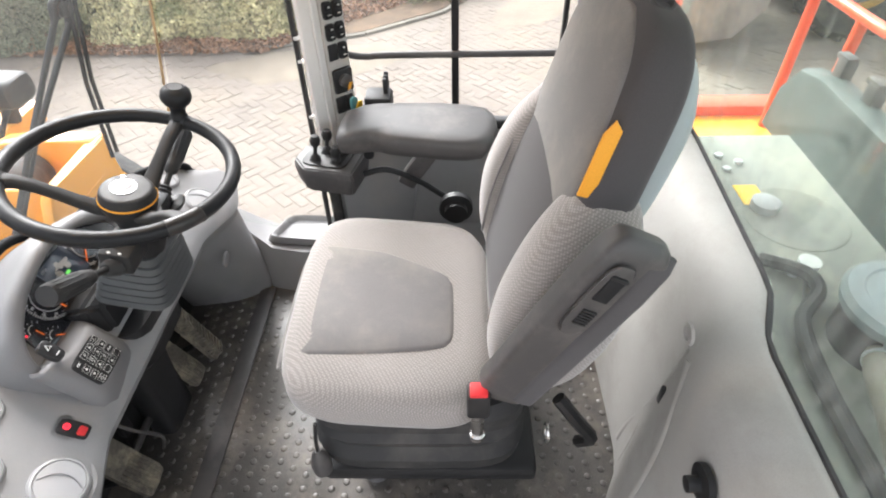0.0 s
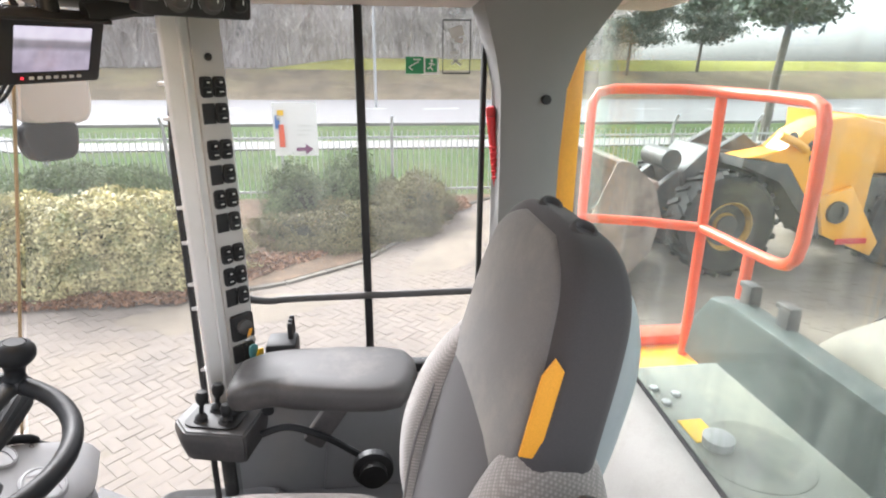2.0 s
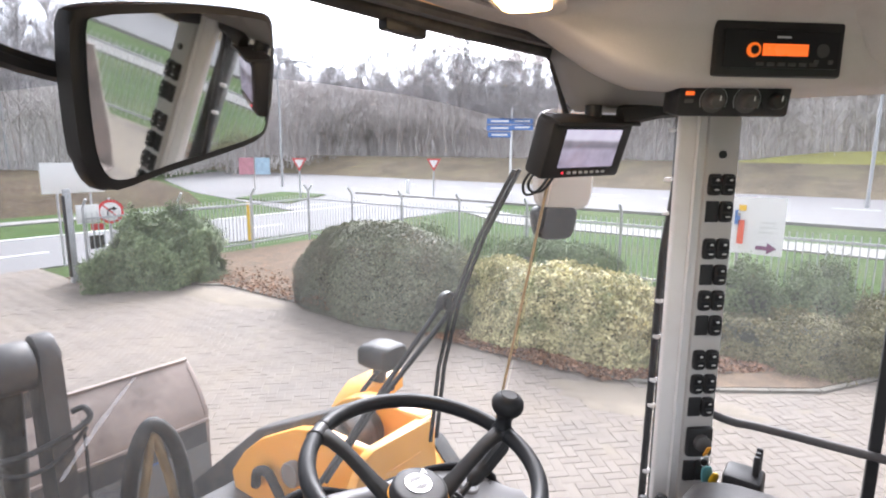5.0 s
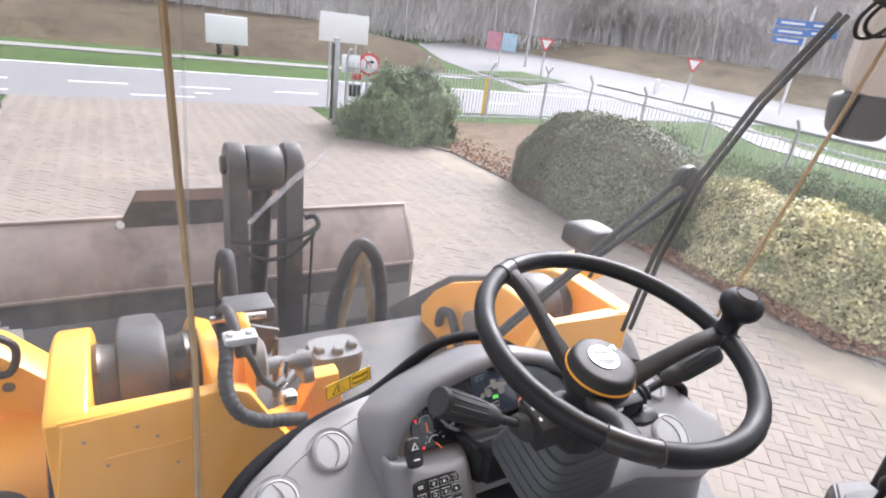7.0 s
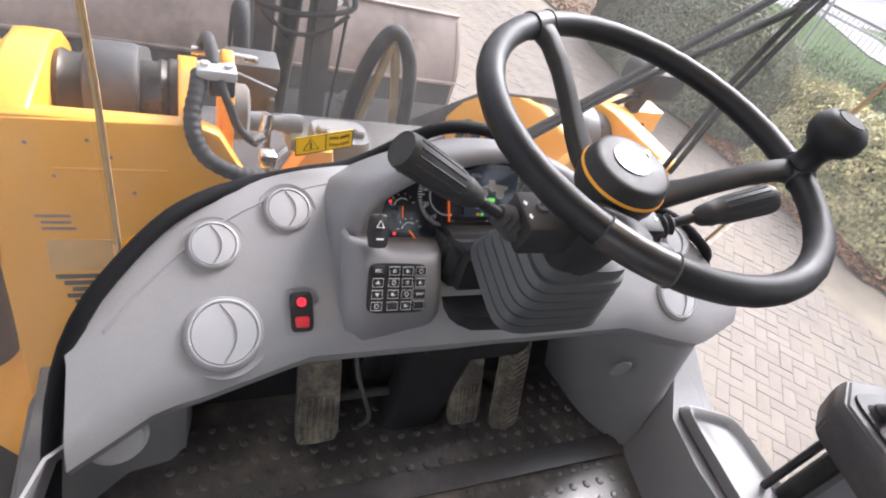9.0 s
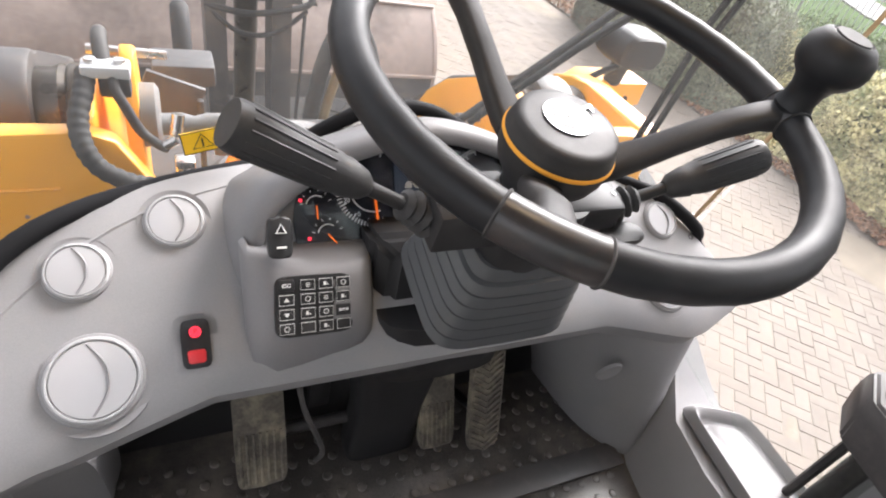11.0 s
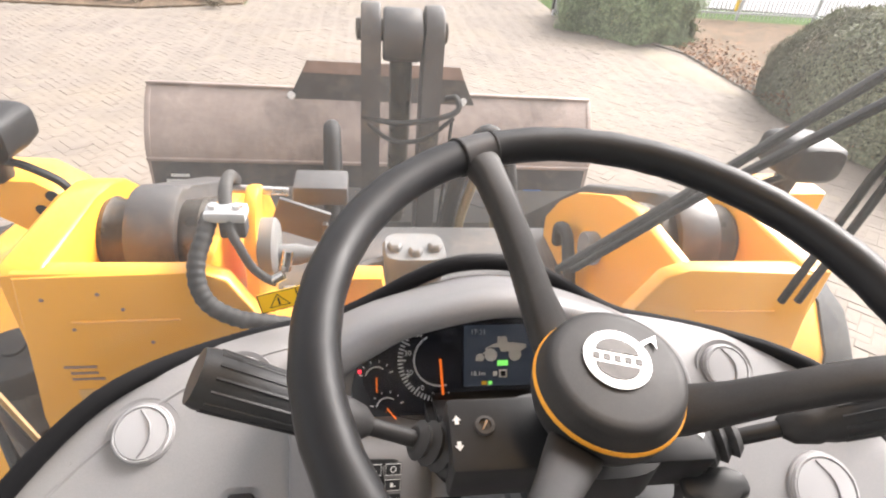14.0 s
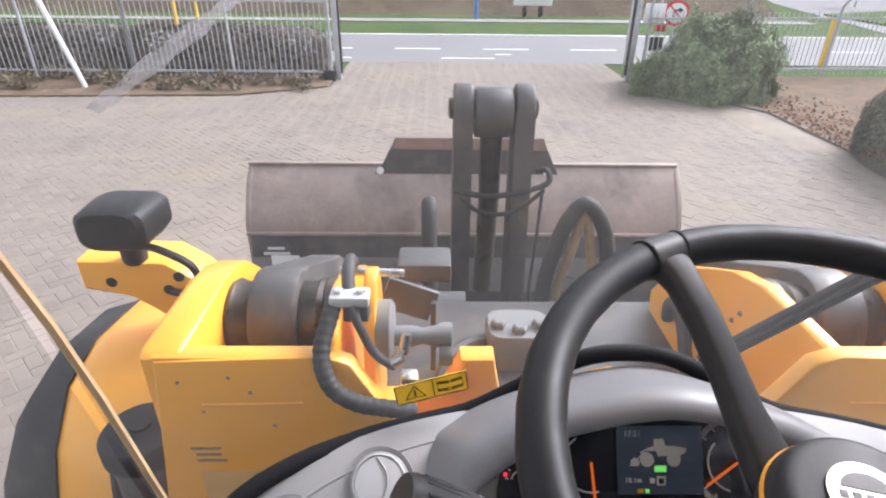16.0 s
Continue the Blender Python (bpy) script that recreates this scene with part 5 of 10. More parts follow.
def gauge(x, y, r, a0, a1, needle, ticks, nums=()):
    g = None
    b = B()
    for k in range(ticks):
        a = a0 + (a1 - a0) * k / (ticks - 1)
        c, s = math.cos(radians(a)), math.sin(radians(a))
        L = 0.12 if k % 5 else 0.2
        box(b, (r * (1 - L / 2), 0, 0.0012), (r * L, r * 0.03 + 0.0003, 0.0006), 0, IC @ pose(x, y, 0, 0, 0, a))
    g = part("dial", b, M["print_white"], cluster, "white printed dial")
    b = B()
    arc = [IC @ V(x + r * 0.62 * math.cos(radians(a)), y + r * 0.62 * math.sin(radians(a)), 0.0012) for a in [a0 + (a1 - a0) * k / 14 for k in range(12)]]
    tube(b, arc, 0.0005 + 0.012 * r, 5)
    part("arc", b, M["print_white"], g)
    b = B()
    box(b, (r * 0.4, 0, 0.003), (r * 0.85, r * 0.045 + 0.0006, 0.001), 0, IC @ pose(x, y, 0, 0, 0, needle))
    part("needle", b, M["needle"], g, "orange needle")
    for body, a in nums:
        letters(body, r * 0.17, IC @ Matrix.Translation((x + r * 0.78 * math.cos(radians(a)), y + r * 0.78 * math.sin(radians(a)), 0.0015)), g, M["print_white"])


gauge(-0.070, 0.006, 0.047, 285, 75, -85, 41, (("0", 238), ("20", 202), ("30", 168), ("50", 130)))
gauge(0.080, 0.006, 0.047, 255, 105, 215, 41)
gauge(-0.140, -0.012, 0.019, 170, 20, -88, 6)
gauge(-0.128, -0.046, 0.019, 170, 20, -50, 6)
bm = B()
box(bm, (0.0, 0.010, 0.0042), (0.088, 0.068, 0.001), 0, IC)
part("display", bm, mat("display_glass", (0.02, 0.025, 0.035), 0.1, vary=0.05, emit=(0.12, 0.16, 0.22), emit_strength=0.03), cluster, "dark blue-grey display")
letters("17:21", 0.008, IC @ Matrix.Translation((-0.028, 0.036, 0.005)), cluster, M["print_white"])
letters("18.1m", 0.007, IC @ Matrix.Translation((-0.028, -0.010, 0.005)), cluster, M["print_white"])
bm = B()
for poly in ([(-0.019, 0.013), (-0.016, 0.019), (-0.004, 0.019), (-0.002, 0.014), (0.020, 0.014), (0.027, 0.018), (0.027, 0.022), (0.012, 0.024), (0.006, 0.024), (0.004, 0.031), (-0.006, 0.031), (-0.006, 0.024), (-0.012, 0.022), (-0.020, 0.018)][::-1],
             [(-0.031, 0.004), (-0.022, 0.004), (-0.021, 0.009), (-0.026, 0.013), (-0.030, 0.010)]):
    prism(bm, poly, 0.0004, IC @ Matrix.Translation((0, 0, 0.0048)))
for x in (-0.0135, 0.014):
    lathe(bm, [(0.0072, 0), (0.0072, 0.0005), (0.0038, 0.0005), (0.0036, 0.0002)], 18, IC @ Matrix.Translation((x, 0.0105, 0.0049)))
tube(bm, [IC @ V(-0.014, 0.018, 0.005), IC @ V(-0.025, 0.010, 0.005)], 0.0009, 4)
part("loader_icon", bm, M["scuff"], cluster)
lit_green = mat("lit_green_icon", (0.05, 0.3, 0.08), 0.4, emit=(0.15, 0.6, 0.1), emit_strength=0.35)
for x, y, w, h, mt in ((0.0, 0.0013, 0.012, 0.006, lit_green), (-0.021, -0.0205, 0.006, 0.004, M["sticker"]), (-0.014, -0.0205, 0.004, 0.004, lit_green), (0.0005, -0.0105, 0.009, 0.009, M["print_white"]), (-0.0085, -0.0105, 0.005, 0.005, M["print_white"])):
    bm = B()
    box(bm, (x, y, 0.005), (w, h, 0.0006), 0, IC)
    part("icon", bm, mt, cluster)
bm = B()
box(bm, (0.0005, -0.0105, 0.0055), (0.0055, 0.0055, 0.0004), 0, IC)
part("icon", bm, M["lcd"], cluster)
bm = B()
for k in range(5):
    box(bm, (-0.008 + k * 0.006, -0.037, 0.0012), (0.0042, 0.0042, 0.0006), 0, IC)
part("maker_bars", bm, M["scuff"], cluster)
for x, w in ((-0.050, 0.0075), (-0.016, 0.006)):
    bm = B()
    lathe(bm, [(w, 0), (w, 0.001), (0, 0.001)], 16, IC @ Matrix.Translation((x, -0.050, 0.0006)))
    part("warning_lamp", bm, M["red_lit"], cluster, "lit red warning lamp")
for x, y, w in ((-0.158, -0.005, 0.004), (-0.15, -0.05, 0.004)):
    bm = B()
    box(bm, (x, y, 0.0012), (w, w, 0.0006), 0, IC)
    part("mark", bm, M["red_lit"], cluster)
bm = B()
prism(bm, squircle(0, 0, 0.155, 0.058, 3, 30), 0.002, IC @ Matrix.Translation((0, -0.004, 0.010)))
lens_ob = part("lens", bm, M["lens"], cluster, "clear lens")
lens_ob.visible_shadow = False

# module with keypad and hazard switch
bm = B()
cols = []
for x, yo in ((-0.226, 0.03), (-0.222, 0.008), (-0.20, 0.0), (-0.16, 0.003), (-0.12, 0.007), (-0.102, 0.011), (-0.092, 0.018), (-0.085, 0.035), (-0.083, 0.075)):
    prof_ = spline([(0.778, 2.337, 0), (0.756, 2.352, 0), (0.742, 2.3585, 0), (0.733, 2.352, 0), (0.708, 2.319, 0), (0.684, 2.285, 0), (0.676, 2.25, 0), (0.684, 2.215, 0), (0.712, 2.192, 0), (0.75, 2.185, 0)], 3)
    cut_z = 2.40 if x < -0.17 else 2.338
    cols.append([V(x, max(p.x + yo, 0.772) if p.x > 0.76 and p.y > 2.3 else p.x + yo, min(p.y, cut_z)) for p in prof_])
shell(bm, cols, 0.004)
part("module", bm, M["module"], dash, "darker grey switch module", 60)
bm = B()
loft(bm, [[V(-0.088, 0.80, 2.14), V(0.13, 0.80, 2.14), V(0.13, 0.80, 2.36), V(-0.088, 0.80, 2.36)],
          [V(-0.085, 0.74, 2.13), V(0.12, 0.74, 2.13), V(0.12, 0.745, 2.37), V(-0.085, 0.745, 2.37)],
          [V(-0.06, 0.715, 2.16), V(0.10, 0.715, 2.16), V(0.10, 0.725, 2.35), V(-0.06, 0.725, 2.35)]])
bmesh.ops.bevel(bm, geom=list(bm.edges), offset=0.008, segments=2, affect="EDGES")
part("column_cover", bm, M["black"], dash, "black plastic cover behind the boot")
bm = B()
loft(bm, [[V(x, y, z) for x, y in squircle(0.0, 0.775, a, 0.035, 5, 20)] for z, a in ((FLOOR, 0.062), (1.98, 0.058), (2.06, 0.066), (2.17, 0.078))])
part("column_foot", bm, M["black"], dash, "black cover of the column down to the floor")
KP = basis((-0.157, 0.7045, 2.3135), Vector((0.085, 0.006, -0.010)), (0.0, 0.036, 0.048))
pad = thing("keypad", (-0.161, 0.70, 2.29), "black keypad with sixteen white-printed keys", "keypad")
bm = B()
prism(bm, squircle(0, 0, 0.0445, 0.0335, 8, 28), 0.006, KP @ Matrix.Translation((0, 0, -0.003)), 0.0015)
part("frame", bm, M["black"], pad)
for i in range(4):
    for j in range(4):
        bm = B()
        box(bm, (-0.0325 + i * 0.0205 + (0.003 if i else 0), -0.0236 + j * 0.0157, 0.003), (0.0175, 0.013, 0.003), 0.001, KP)
        k = part("key", bm, M["black"], pad)
        kx, ky = -0.0325 + i * 0.0205 + (0.003 if i else 0), -0.0236 + j * 0.0157
        if (i, j) in ((0, 3), (3, 1)):
            letters("ESC" if j == 3 else "SETUP", 0.0058 if j == 3 else 0.0042, KP @ Matrix.Translation((kx, ky, 0.0046)), k, M["print_white"])
            continue
        bm = B()
        tube(bm, [KP @ V(kx + dx * 0.0078, ky + dy * 0.0055, 0.0046) for dx, dy in ((-1, -1), (1, -1), (1, 1), (-1, 1))], 0.00035, 4, closed=True)
        if (i, j) in ((1, 0), (3, 0)):
            pass
        elif i == 0 and j in (1, 2):
            up = 1 if j == 2 else -1
            prism(bm, [(-0.003, -0.0016), (0.003, -0.0016), (0, 0.0028)], 0.0005, KP @ pose(kx, ky, 0.0046, 0, 0, 0 if up > 0 else 180))
        else:
            q = (i * 4 + j) % 3
            if q == 0:
                tube(bm, [KP @ V(kx + 0.0028 * math.cos(a), ky + 0.0028 * math.sin(a), 0.0047) for a in [n_ * math.pi / 5 for n_ in range(10)]], 0.0004, 4, closed=True)
            elif q == 1:
                for o in (-0.0018, 0.0, 0.0018):
                    box(bm, (kx, ky + o, 0.0048), (0.0055 - abs(o), 0.0007, 0.0005), 0, KP)
            else:
                box(bm, (kx - 0.001, ky, 0.0048), (0.003, 0.004, 0.0005), 0, KP)
                box(bm, (kx + 0.0022, ky - 0.001, 0.0048), (0.002, 0.0008, 0.0005), 0, KP)
        part("symbol", bm, M["scuff"], k)
HZ = basis((-0.191, 0.741, 2.383), Vector((0.066, 0.004, -0.006)), (0.0, 0.6, 0.78))
bm = B()
prism(bm, squircle(0, 0, 0.013, 0.022, 5, 20), 0.012, HZ @ Matrix.Translation((0, 0, -0.006)), 0.003)
hz = part("hazard_switch", bm, M["black"], dash)
bm = B()
tri3 = [HZ @ V(0.006 * math.sin(a), 0.008 + 0.006 * math.cos(a), 0.007) for a in (0, 2.094, 4.189)]
tube(bm, tri3, 0.0011, 5, closed=True)
box(bm, (0, -0.010, 0.007), (0.01, 0.002, 0.001), 0, HZ)
part("symbol", bm, M["print_white"], hz)
# blank switches right of the column; charcoal panel paints the dash grey in shade
bm = B()
loft(bm, [[V(0.09, 0.79, 2.325), V(0.205, 0.79, 2.328), V(0.262, 0.79, 2.16), V(0.15, 0.79, 2.17)],
          [V(0.108, 0.704, 2.348), V(0.194, 0.704, 2.350), V(0.242, 0.700, 2.205), V(0.160, 0.700, 2.208)]])
bmesh.ops.bevel(bm, geom=list(bm.edges), offset=0.008, segments=2, affect="EDGES")
part("module", bm, M["charcoal"], dash)
SB = basis((0.176, 0.702, 2.278), (0.073, 0, 0.003), (-0.0535, 0.005, 0.167))
for k in range(3):
    bm = B()
    box(bm, (-0.0215 + k * 0.0215, 0, 0.0), (0.0195, 0.112, 0.008), 0.003, SB)
    part("blank_switch", bm, M["black"], dash)

# ---- steering column, boot, stalks ----
col = thing("steering_column", (0, 0.75, FLOOR), "black steering column with a rubber bellows boot", "steering column")
bm = B()
loft(bm, [[V(0.02 + x, 0.80 + y, 2.10) for x, y in squircle(0, 0, 0.05, 0.04, 3, 20)], [V(0.02 + x, 0.78 + y, 2.12) for x, y in squircle(0, 0, 0.085, 0.065, 3, 20)],
          [V(0.02 + x, 0.75 + y, 2.17) for x, y in squircle(0, 0, 0.10, 0.075, 4, 20)], [V(0.02 + x, 0.74 + y, 2.28) for x, y in squircle(0, 0, 0.10, 0.07, 4, 20)]])
tube(bm, [V(0.0, 0.84, FLOOR), V(0.01, 0.82, 2.13)], 0.03, 12)
part("lower_cover", bm, M["black"], col)
bm = B()
rings = []
for k in range(29):
    p_, q_ = divmod(k, 4)
    t = min(1.0, (p_ + (0.0, 0.08, 0.80, 0.92)[q_]) / 7)
    c = V(0.026, 0.668 - 0.030 * t, 2.352 + 0.112 * t)
    wob = (-0.006, 0.0058, 0.004, -0.006)[q_] if k < 24 else 0.001
    a, d = 0.083 - 0.020 * t + wob, 0.068 - 0.020 * t + wob
    rings.append([c + V(x, y, y * 0.25) for x, y in squircle(0, 0, a, d, 5, 32)])
loft(bm, rings)
part("boot", bm, M["boot"], col, "ribbed rubber boot", 35)
CB = basis((0.0, 0.616, 2.50), (1, 0, 0), (0, 1, 0.19))
bm = B()
box(bm, (-0.060, 0, 0.006), (0.074, 0.054, 0.044), 0.004, CB)
box(bm, (0.052, -0.002, 0.006), (0.076, 0.052, 0.044), 0.005, CB)
part("stalk_housing", bm, M["black"], col)
bm = B()
loft(bm, [[CB @ V(x + 0.008, y - 0.006, z) for x, y in squircle(0, 0, a, d, e, 28)] for z, a, d, e in ((-0.060, 0.034, 0.028, 2.4), (-0.048, 0.040, 0.030, 2.6), (-0.030, 0.042, 0.031, 3), (-0.012, 0.046, 0.032, 3.4), (0.026, 0.044, 0.030, 3))])
part("collar", bm, M["black"], col)
for x in (-0.072, 0.066):
    bm = B()
    lathe(bm, [(0.007, 0), (0.0068, 0.003), (0.0045, 0.0035), (0.004, 0.001), (0, 0.001)], 16, CB @ Matrix.Translation((x, 0.004, 0.028)))
    s = part("screw", bm, M["charcoal"], col)
    bm = B()
    box(bm, (0, 0, 0.0025), (0.0075, 0.0013, 0.0008), 0, CB @ pose(x, 0.004, 0.028, 0, 0, 62))
    part("slot", bm, M["chrome"], s)
for x in (-0.091, 0.083):
    bm = B()
    for dy in (0.015, -0.015):
        prism(bm, [(-0.0014, -0.002), (0.0014, -0.002), (0.0014, 0.0008), (0.003, 0.0008), (0, 0.0045), (-0.003, 0.0008), (-0.0014, 0.0008)], 0.0008, CB @ pose(x, dy * 0.55, 0.0279, 0, 0, 0 if dy > 0 else 180))
    part("arrows", bm, M["print_white"], col)


def stalk(root, tip):
    root, tip = Vector(root), Vector(tip)
    d = (tip - root).normalized()
    L = (tip - root).length
    b = B()
    pts, rs = [], []
    for k in range(9):
        pts.append(root - d * 0.012 + d * (0.036 * k / 8))
        rs.append((0.021 if k % 2 else 0.017) - 0.001 * k)
    tube(b, pts, rs, 14)
    part("stalk_bellows", b, M["rubber"], col)
    b = B()
    tube(b, [root, root + d * (L * 0.38)], 0.006, 10)
    st = part("stalk", b, M["black"], col)
    b = B()
    tube(b, [root + d * (L * x) for x in (0.34, 0.38, 0.48, 0.5, 0.55, 0.97, 1.0, 1.0)], [0.007, 0.012, 0.0155, 0.0145, 0.0165, 0.018, 0.0165, 0.001], 18)
    part("grip", b, M["spoke"], st)
    b = B()
    for k in range(14):
        a = k * 2 * math.pi / 14
        u = d.orthogonal().normalized()
        w = d.cross(u)
        o = (u * math.cos(a) + w * math.sin(a))
        tube(b, [root + d * (L * 0.58) + o * 0.0164, root + d * (L * 0.95) + o * 0.0177], 0.0012, 5)
    part("ridges", b, M["spoke"], st)
    return st


stalk((-0.100, 0.617, 2.505), (-0.250, 0.610, 2.592))
stalk((0.095, 0.606, 2.508), (0.234, 0.590, 2.571))
bm = B()
prism(bm, squircle(0, 0, 0.026, 0.012, 3, 20), 0.010, basis((0.098, 0.585, 2.484), (1, 0, 0), (0, 1, 0.2)), 0.004)
part("lever", bm, M["black"], col)

# ---- steering wheel ----
WB = basis((0, 0.6, 2.6), (1, 0, 0), (0, math.cos(radians(11.1)), math.sin(radians(11.1))))
wheel = thing("steering_wheel", (0, 0.6, 2.56), "black three-spoke steering wheel with a spinner knob", "steering wheel")
RR_, RT = 0.1776, 0.0132
RC = basis((-0.0015, 0.589, 2.6395), (1, 0, -0.006), (0, math.cos(radians(10.7)), math.sin(radians(10.7))))
SP = (-11.0, 114.0, 231.5)
bm = B()
N = 96
ring = []
for k in range(N):
    a = 2 * math.pi * k / N
    near = min(abs((math.degrees(a) - s + 180) % 360 - 180) for s in SP)
    ring.append((RC @ V(RR_ * math.cos(a), RR_ * math.sin(a), 0), RT * (1 + (0.022 * math.sin(a * 60) if near > 14 else 0))))
tube(bm, [p for p, r in ring], [r for p, r in ring], 16, closed=True, up=WB.to_3x3() @ V(0, 0, 1))
part("rim", bm, M["satin"], wheel)
for s, half_w in zip(SP, (5.0, 4.5, 9.5)):
    for o in (-half_w, half_w):
        a = radians(s + o)
        bm = B()
        c = V(RR_ * math.cos(a), RR_ * math.sin(a), 0)
        tube(bm, [RC @ (c + (V(math.cos(a), math.sin(a), 0) * math.cos(q) + V(0, 0, 1) * math.sin(q)) * (RT * 1.05)) for q in [k * math.pi / 10 for k in range(20)]], 0.0011, 5, closed=True)
        part("seam", bm, M["rubber"], wheel)
    a = radians(s)
    dr = V(math.cos(a), math.sin(a), 0)
    tv = V(-math.sin(a), math.cos(a), 0)
    bm = B()
    rings = []
    for r, z, w, h in ((0.025, -0.080, 0.020, 0.008), (0.042, -0.078, 0.0205, 0.010), (0.056, -0.072, 0.0185, 0.0115), (0.075, -0.060, 0.0155, 0.0115), (0.10, -0.040, 0.0135, 0.011), (0.13, -0.018, 0.0130, 0.0105), (0.155, -0.005, 0.0135, 0.010), (0.171, -0.001, 0.0165, 0.0105)):
        rings.append([RC @ (dr * r + tv * x + V(0, 0, z + y)) for x, y in squircle(0, 0, w * 0.88, h, 3, 20)])
    loft(bm, rings)
    part("spoke", bm, M["spoke"], wheel, "", 60)
    bm = B()
    arc = [RC @ V(RR_ * math.cos(a + q), RR_ * math.sin(a + q), 0) for q in [radians(half_w * (k / 5 - 1)) for k in range(11)]]
    tube(bm, arc, RT * 1.045, 32, up=RC.to_3x3() @ V(0, 0, 1))
    part("rim_sleeve", bm, M["sleeve"], wheel, "smooth moulded sleeve at the spoke")
bm = B()
lathe(bm, [(0.026, -0.085), (0.034, -0.058), (0.044, -0.044), (0.0475, -0.033), (0.0478, -0.0195)], 48, WB)
part("hub", bm, M["spoke"], wheel)
bm = B()
lathe(bm, [(0.0478, -0.0212), (0.0491, -0.0197), (0.0489, -0.0182), (0.0478, -0.0168)], 48, WB)
part("hub_ring", bm, M["badge"], wheel, "amber ring round the hub")
bm = B()
lathe(bm, [(0.0476, -0.0168), (0.0470, -0.0135), (0.0462, -0.0125), (0.0448, -0.0060), (0.0432, -0.0022), (0.0405, -0.0004), (0.036, 0.0), (0.0, 0.0006)], 48, WB)
pad_ob = part("hub_pad", bm, M["spoke"], wheel)
LB = WB @ pose(0, 0.004, 0.0012, 0, 0, -14) @ Matrix.Scale(0.87, 4)
bm = B()
prism(bm, [(0.0245 * math.cos(k * math.pi / 16), 0.0245 * math.sin(k * math.pi / 16)) for k in range(32)], 0.0008, LB)
bd = part("emblem", bm, M["silver"], pad_ob, "round silver emblem")
bm = B()
for sg in (1, -1):
    prism(bm, [(0.0155 * math.cos(a), sg * (0.0052 + 0.0118 * math.sin(a))) for a in [k * math.pi / 10 for k in range(11)]], 0.0006, LB @ Matrix.Translation((0, 0, 0.0007)))
part("emblem_field", bm, M["charcoal"], bd)
bm = B()
for k in range(5):
    box(bm, (-0.0152 + k * 0.0076, 0, 0.0011), (0.0046, 0.0048, 0.0005), 0.0, LB)
part("emblem_bar", bm, M["charcoal"], bd, "dark bars across the emblem")
bm = B()
prism(bm, [(0.015, 0.016), (0.03, 0.027), (0.030, 0.015), (0.026, 0.021), (0.018, 0.0135)], 0.0008, LB)
part("emblem_arrow", bm, M["silver"], bd)
# spinner knob on the rim
KB = RC @ pose(RR_ * math.cos(radians(-11)), RR_ * math.sin(radians(-11)), 0)
bm = B()
lathe(bm, [(0.012, 0.004), (0.016, 0.011), (0.0135, 0.017), (0.0138, 0.026), (0.0165, 0.034), (0.023, 0.040), (0.0272, 0.047), (0.0282, 0.054), (0.0265, 0.062), (0.021, 0.069), (0.016, 0.0715), (0.015, 0.070), (0.0, 0.0715)], 32, KB)
kn = part("spinner_knob", bm, M["satin"], wheel)
bm = B()
lathe(bm, [(0.014, 0.0712), (0.0135, 0.0722), (0.0, 0.0725)], 24, KB)
part("cap", bm, M["rubber"], kn, "round cap on the knob")

# ---- pedals ----
def pedal(x, y0, z0, y1, z1, w, material, label, tread):
    t = thing("pedal", (x, y0, z0), label, "pedal", group="floor pedals")
    d = V(0, y1 - y0, z1 - z0)
    m = basis(V(x, (y0 + y1) / 2, (z0 + z1) / 2), (1, 0, 0), d)
    L = d.length
    b = B()
    prism(b, squircle(0, 0, w / 2, L / 2, 9, 20), 0.014, m @ Matrix.Translation((0, 0, -0.01)), 0.003)
    p = part("plate", b, material, t)
    b = B()
    k = 0
    yy = -L / 2 + 0.008
    while yy < L / 2 - 0.008:
        if tread == "chevron":
            for sg in (1, -1):
                box(b, (0, 0, 0.006), (w * 0.5, 0.004, 0.005), 0.001, m @ pose(sg * w * 0.23, yy, 0, 0, 0, sg * 35))
            yy += 0.012
        else:
            yy = L
    if tread == "ribs":
        for k in range(7):
            box(b, (-w * 0.4 + k * w * 0.8 / 6, -L * 0.2, 0.005), (w * 0.06, L * 0.5, 0.004), 0.001, m)
    if len(b.verts):
        part("tread", b, material, p)
    else:
        b.free()
    b = B()
    tube(b, [m @ V(0, -L * 0.2, -0.008), m @ V(0, -L * 0.25, -0.05), V(x, y1 + 0.06, FLOOR + 0.02)], 0.009, 8)
    part("lever", b, M["black"], t)
    return t


pedal(0.167, 0.69, 1.90, 0.775, 2.095, 0.06, M["mud"], "muddy ribbed accelerator pedal with chevron tread", "chevron")
pedal(0.088, 0.715, 1.895, 0.79, 2.03, 0.065, M["mud"], "muddy brake pedal with ribbed pad", "ribs")
pedal(-0.205, 0.72, 1.90, 0.80, 2.05, 0.075, M["mud"], "muddy wide brake pedal caked with dry soil", "ribs")
bm = B()
tube(bm, [V(-0.21, 0.79, 1.93), V(0.09, 0.79, 1.93)], 0.010, 10)
solid("pedal_shaft", bm, M["charcoal"], "steel cross shaft between the pedals", "shaft")
bm = B()
box(bm, (-0.03, 0.86, 1.96), (0.18, 0.08, 0.16), 0.01)
box(bm, (-0.105, 0.815, 1.985), (0.035, 0.02, 0.07), 0.006)
solid("valve_block", bm, M["black"], "black brake valve block behind the pedals", "valve block")
bm = B()
tube(bm, spline([(-0.15, 0.80, 2.08), (-0.14, 0.76, 2.02), (-0.115, 0.73, 1.95), (-0.12, 0.74, 1.90)], 5), 0.0045, 6)
solid("pedal_hose", bm, M["charcoal"], "thin grey hose beside a pedal", "hose")


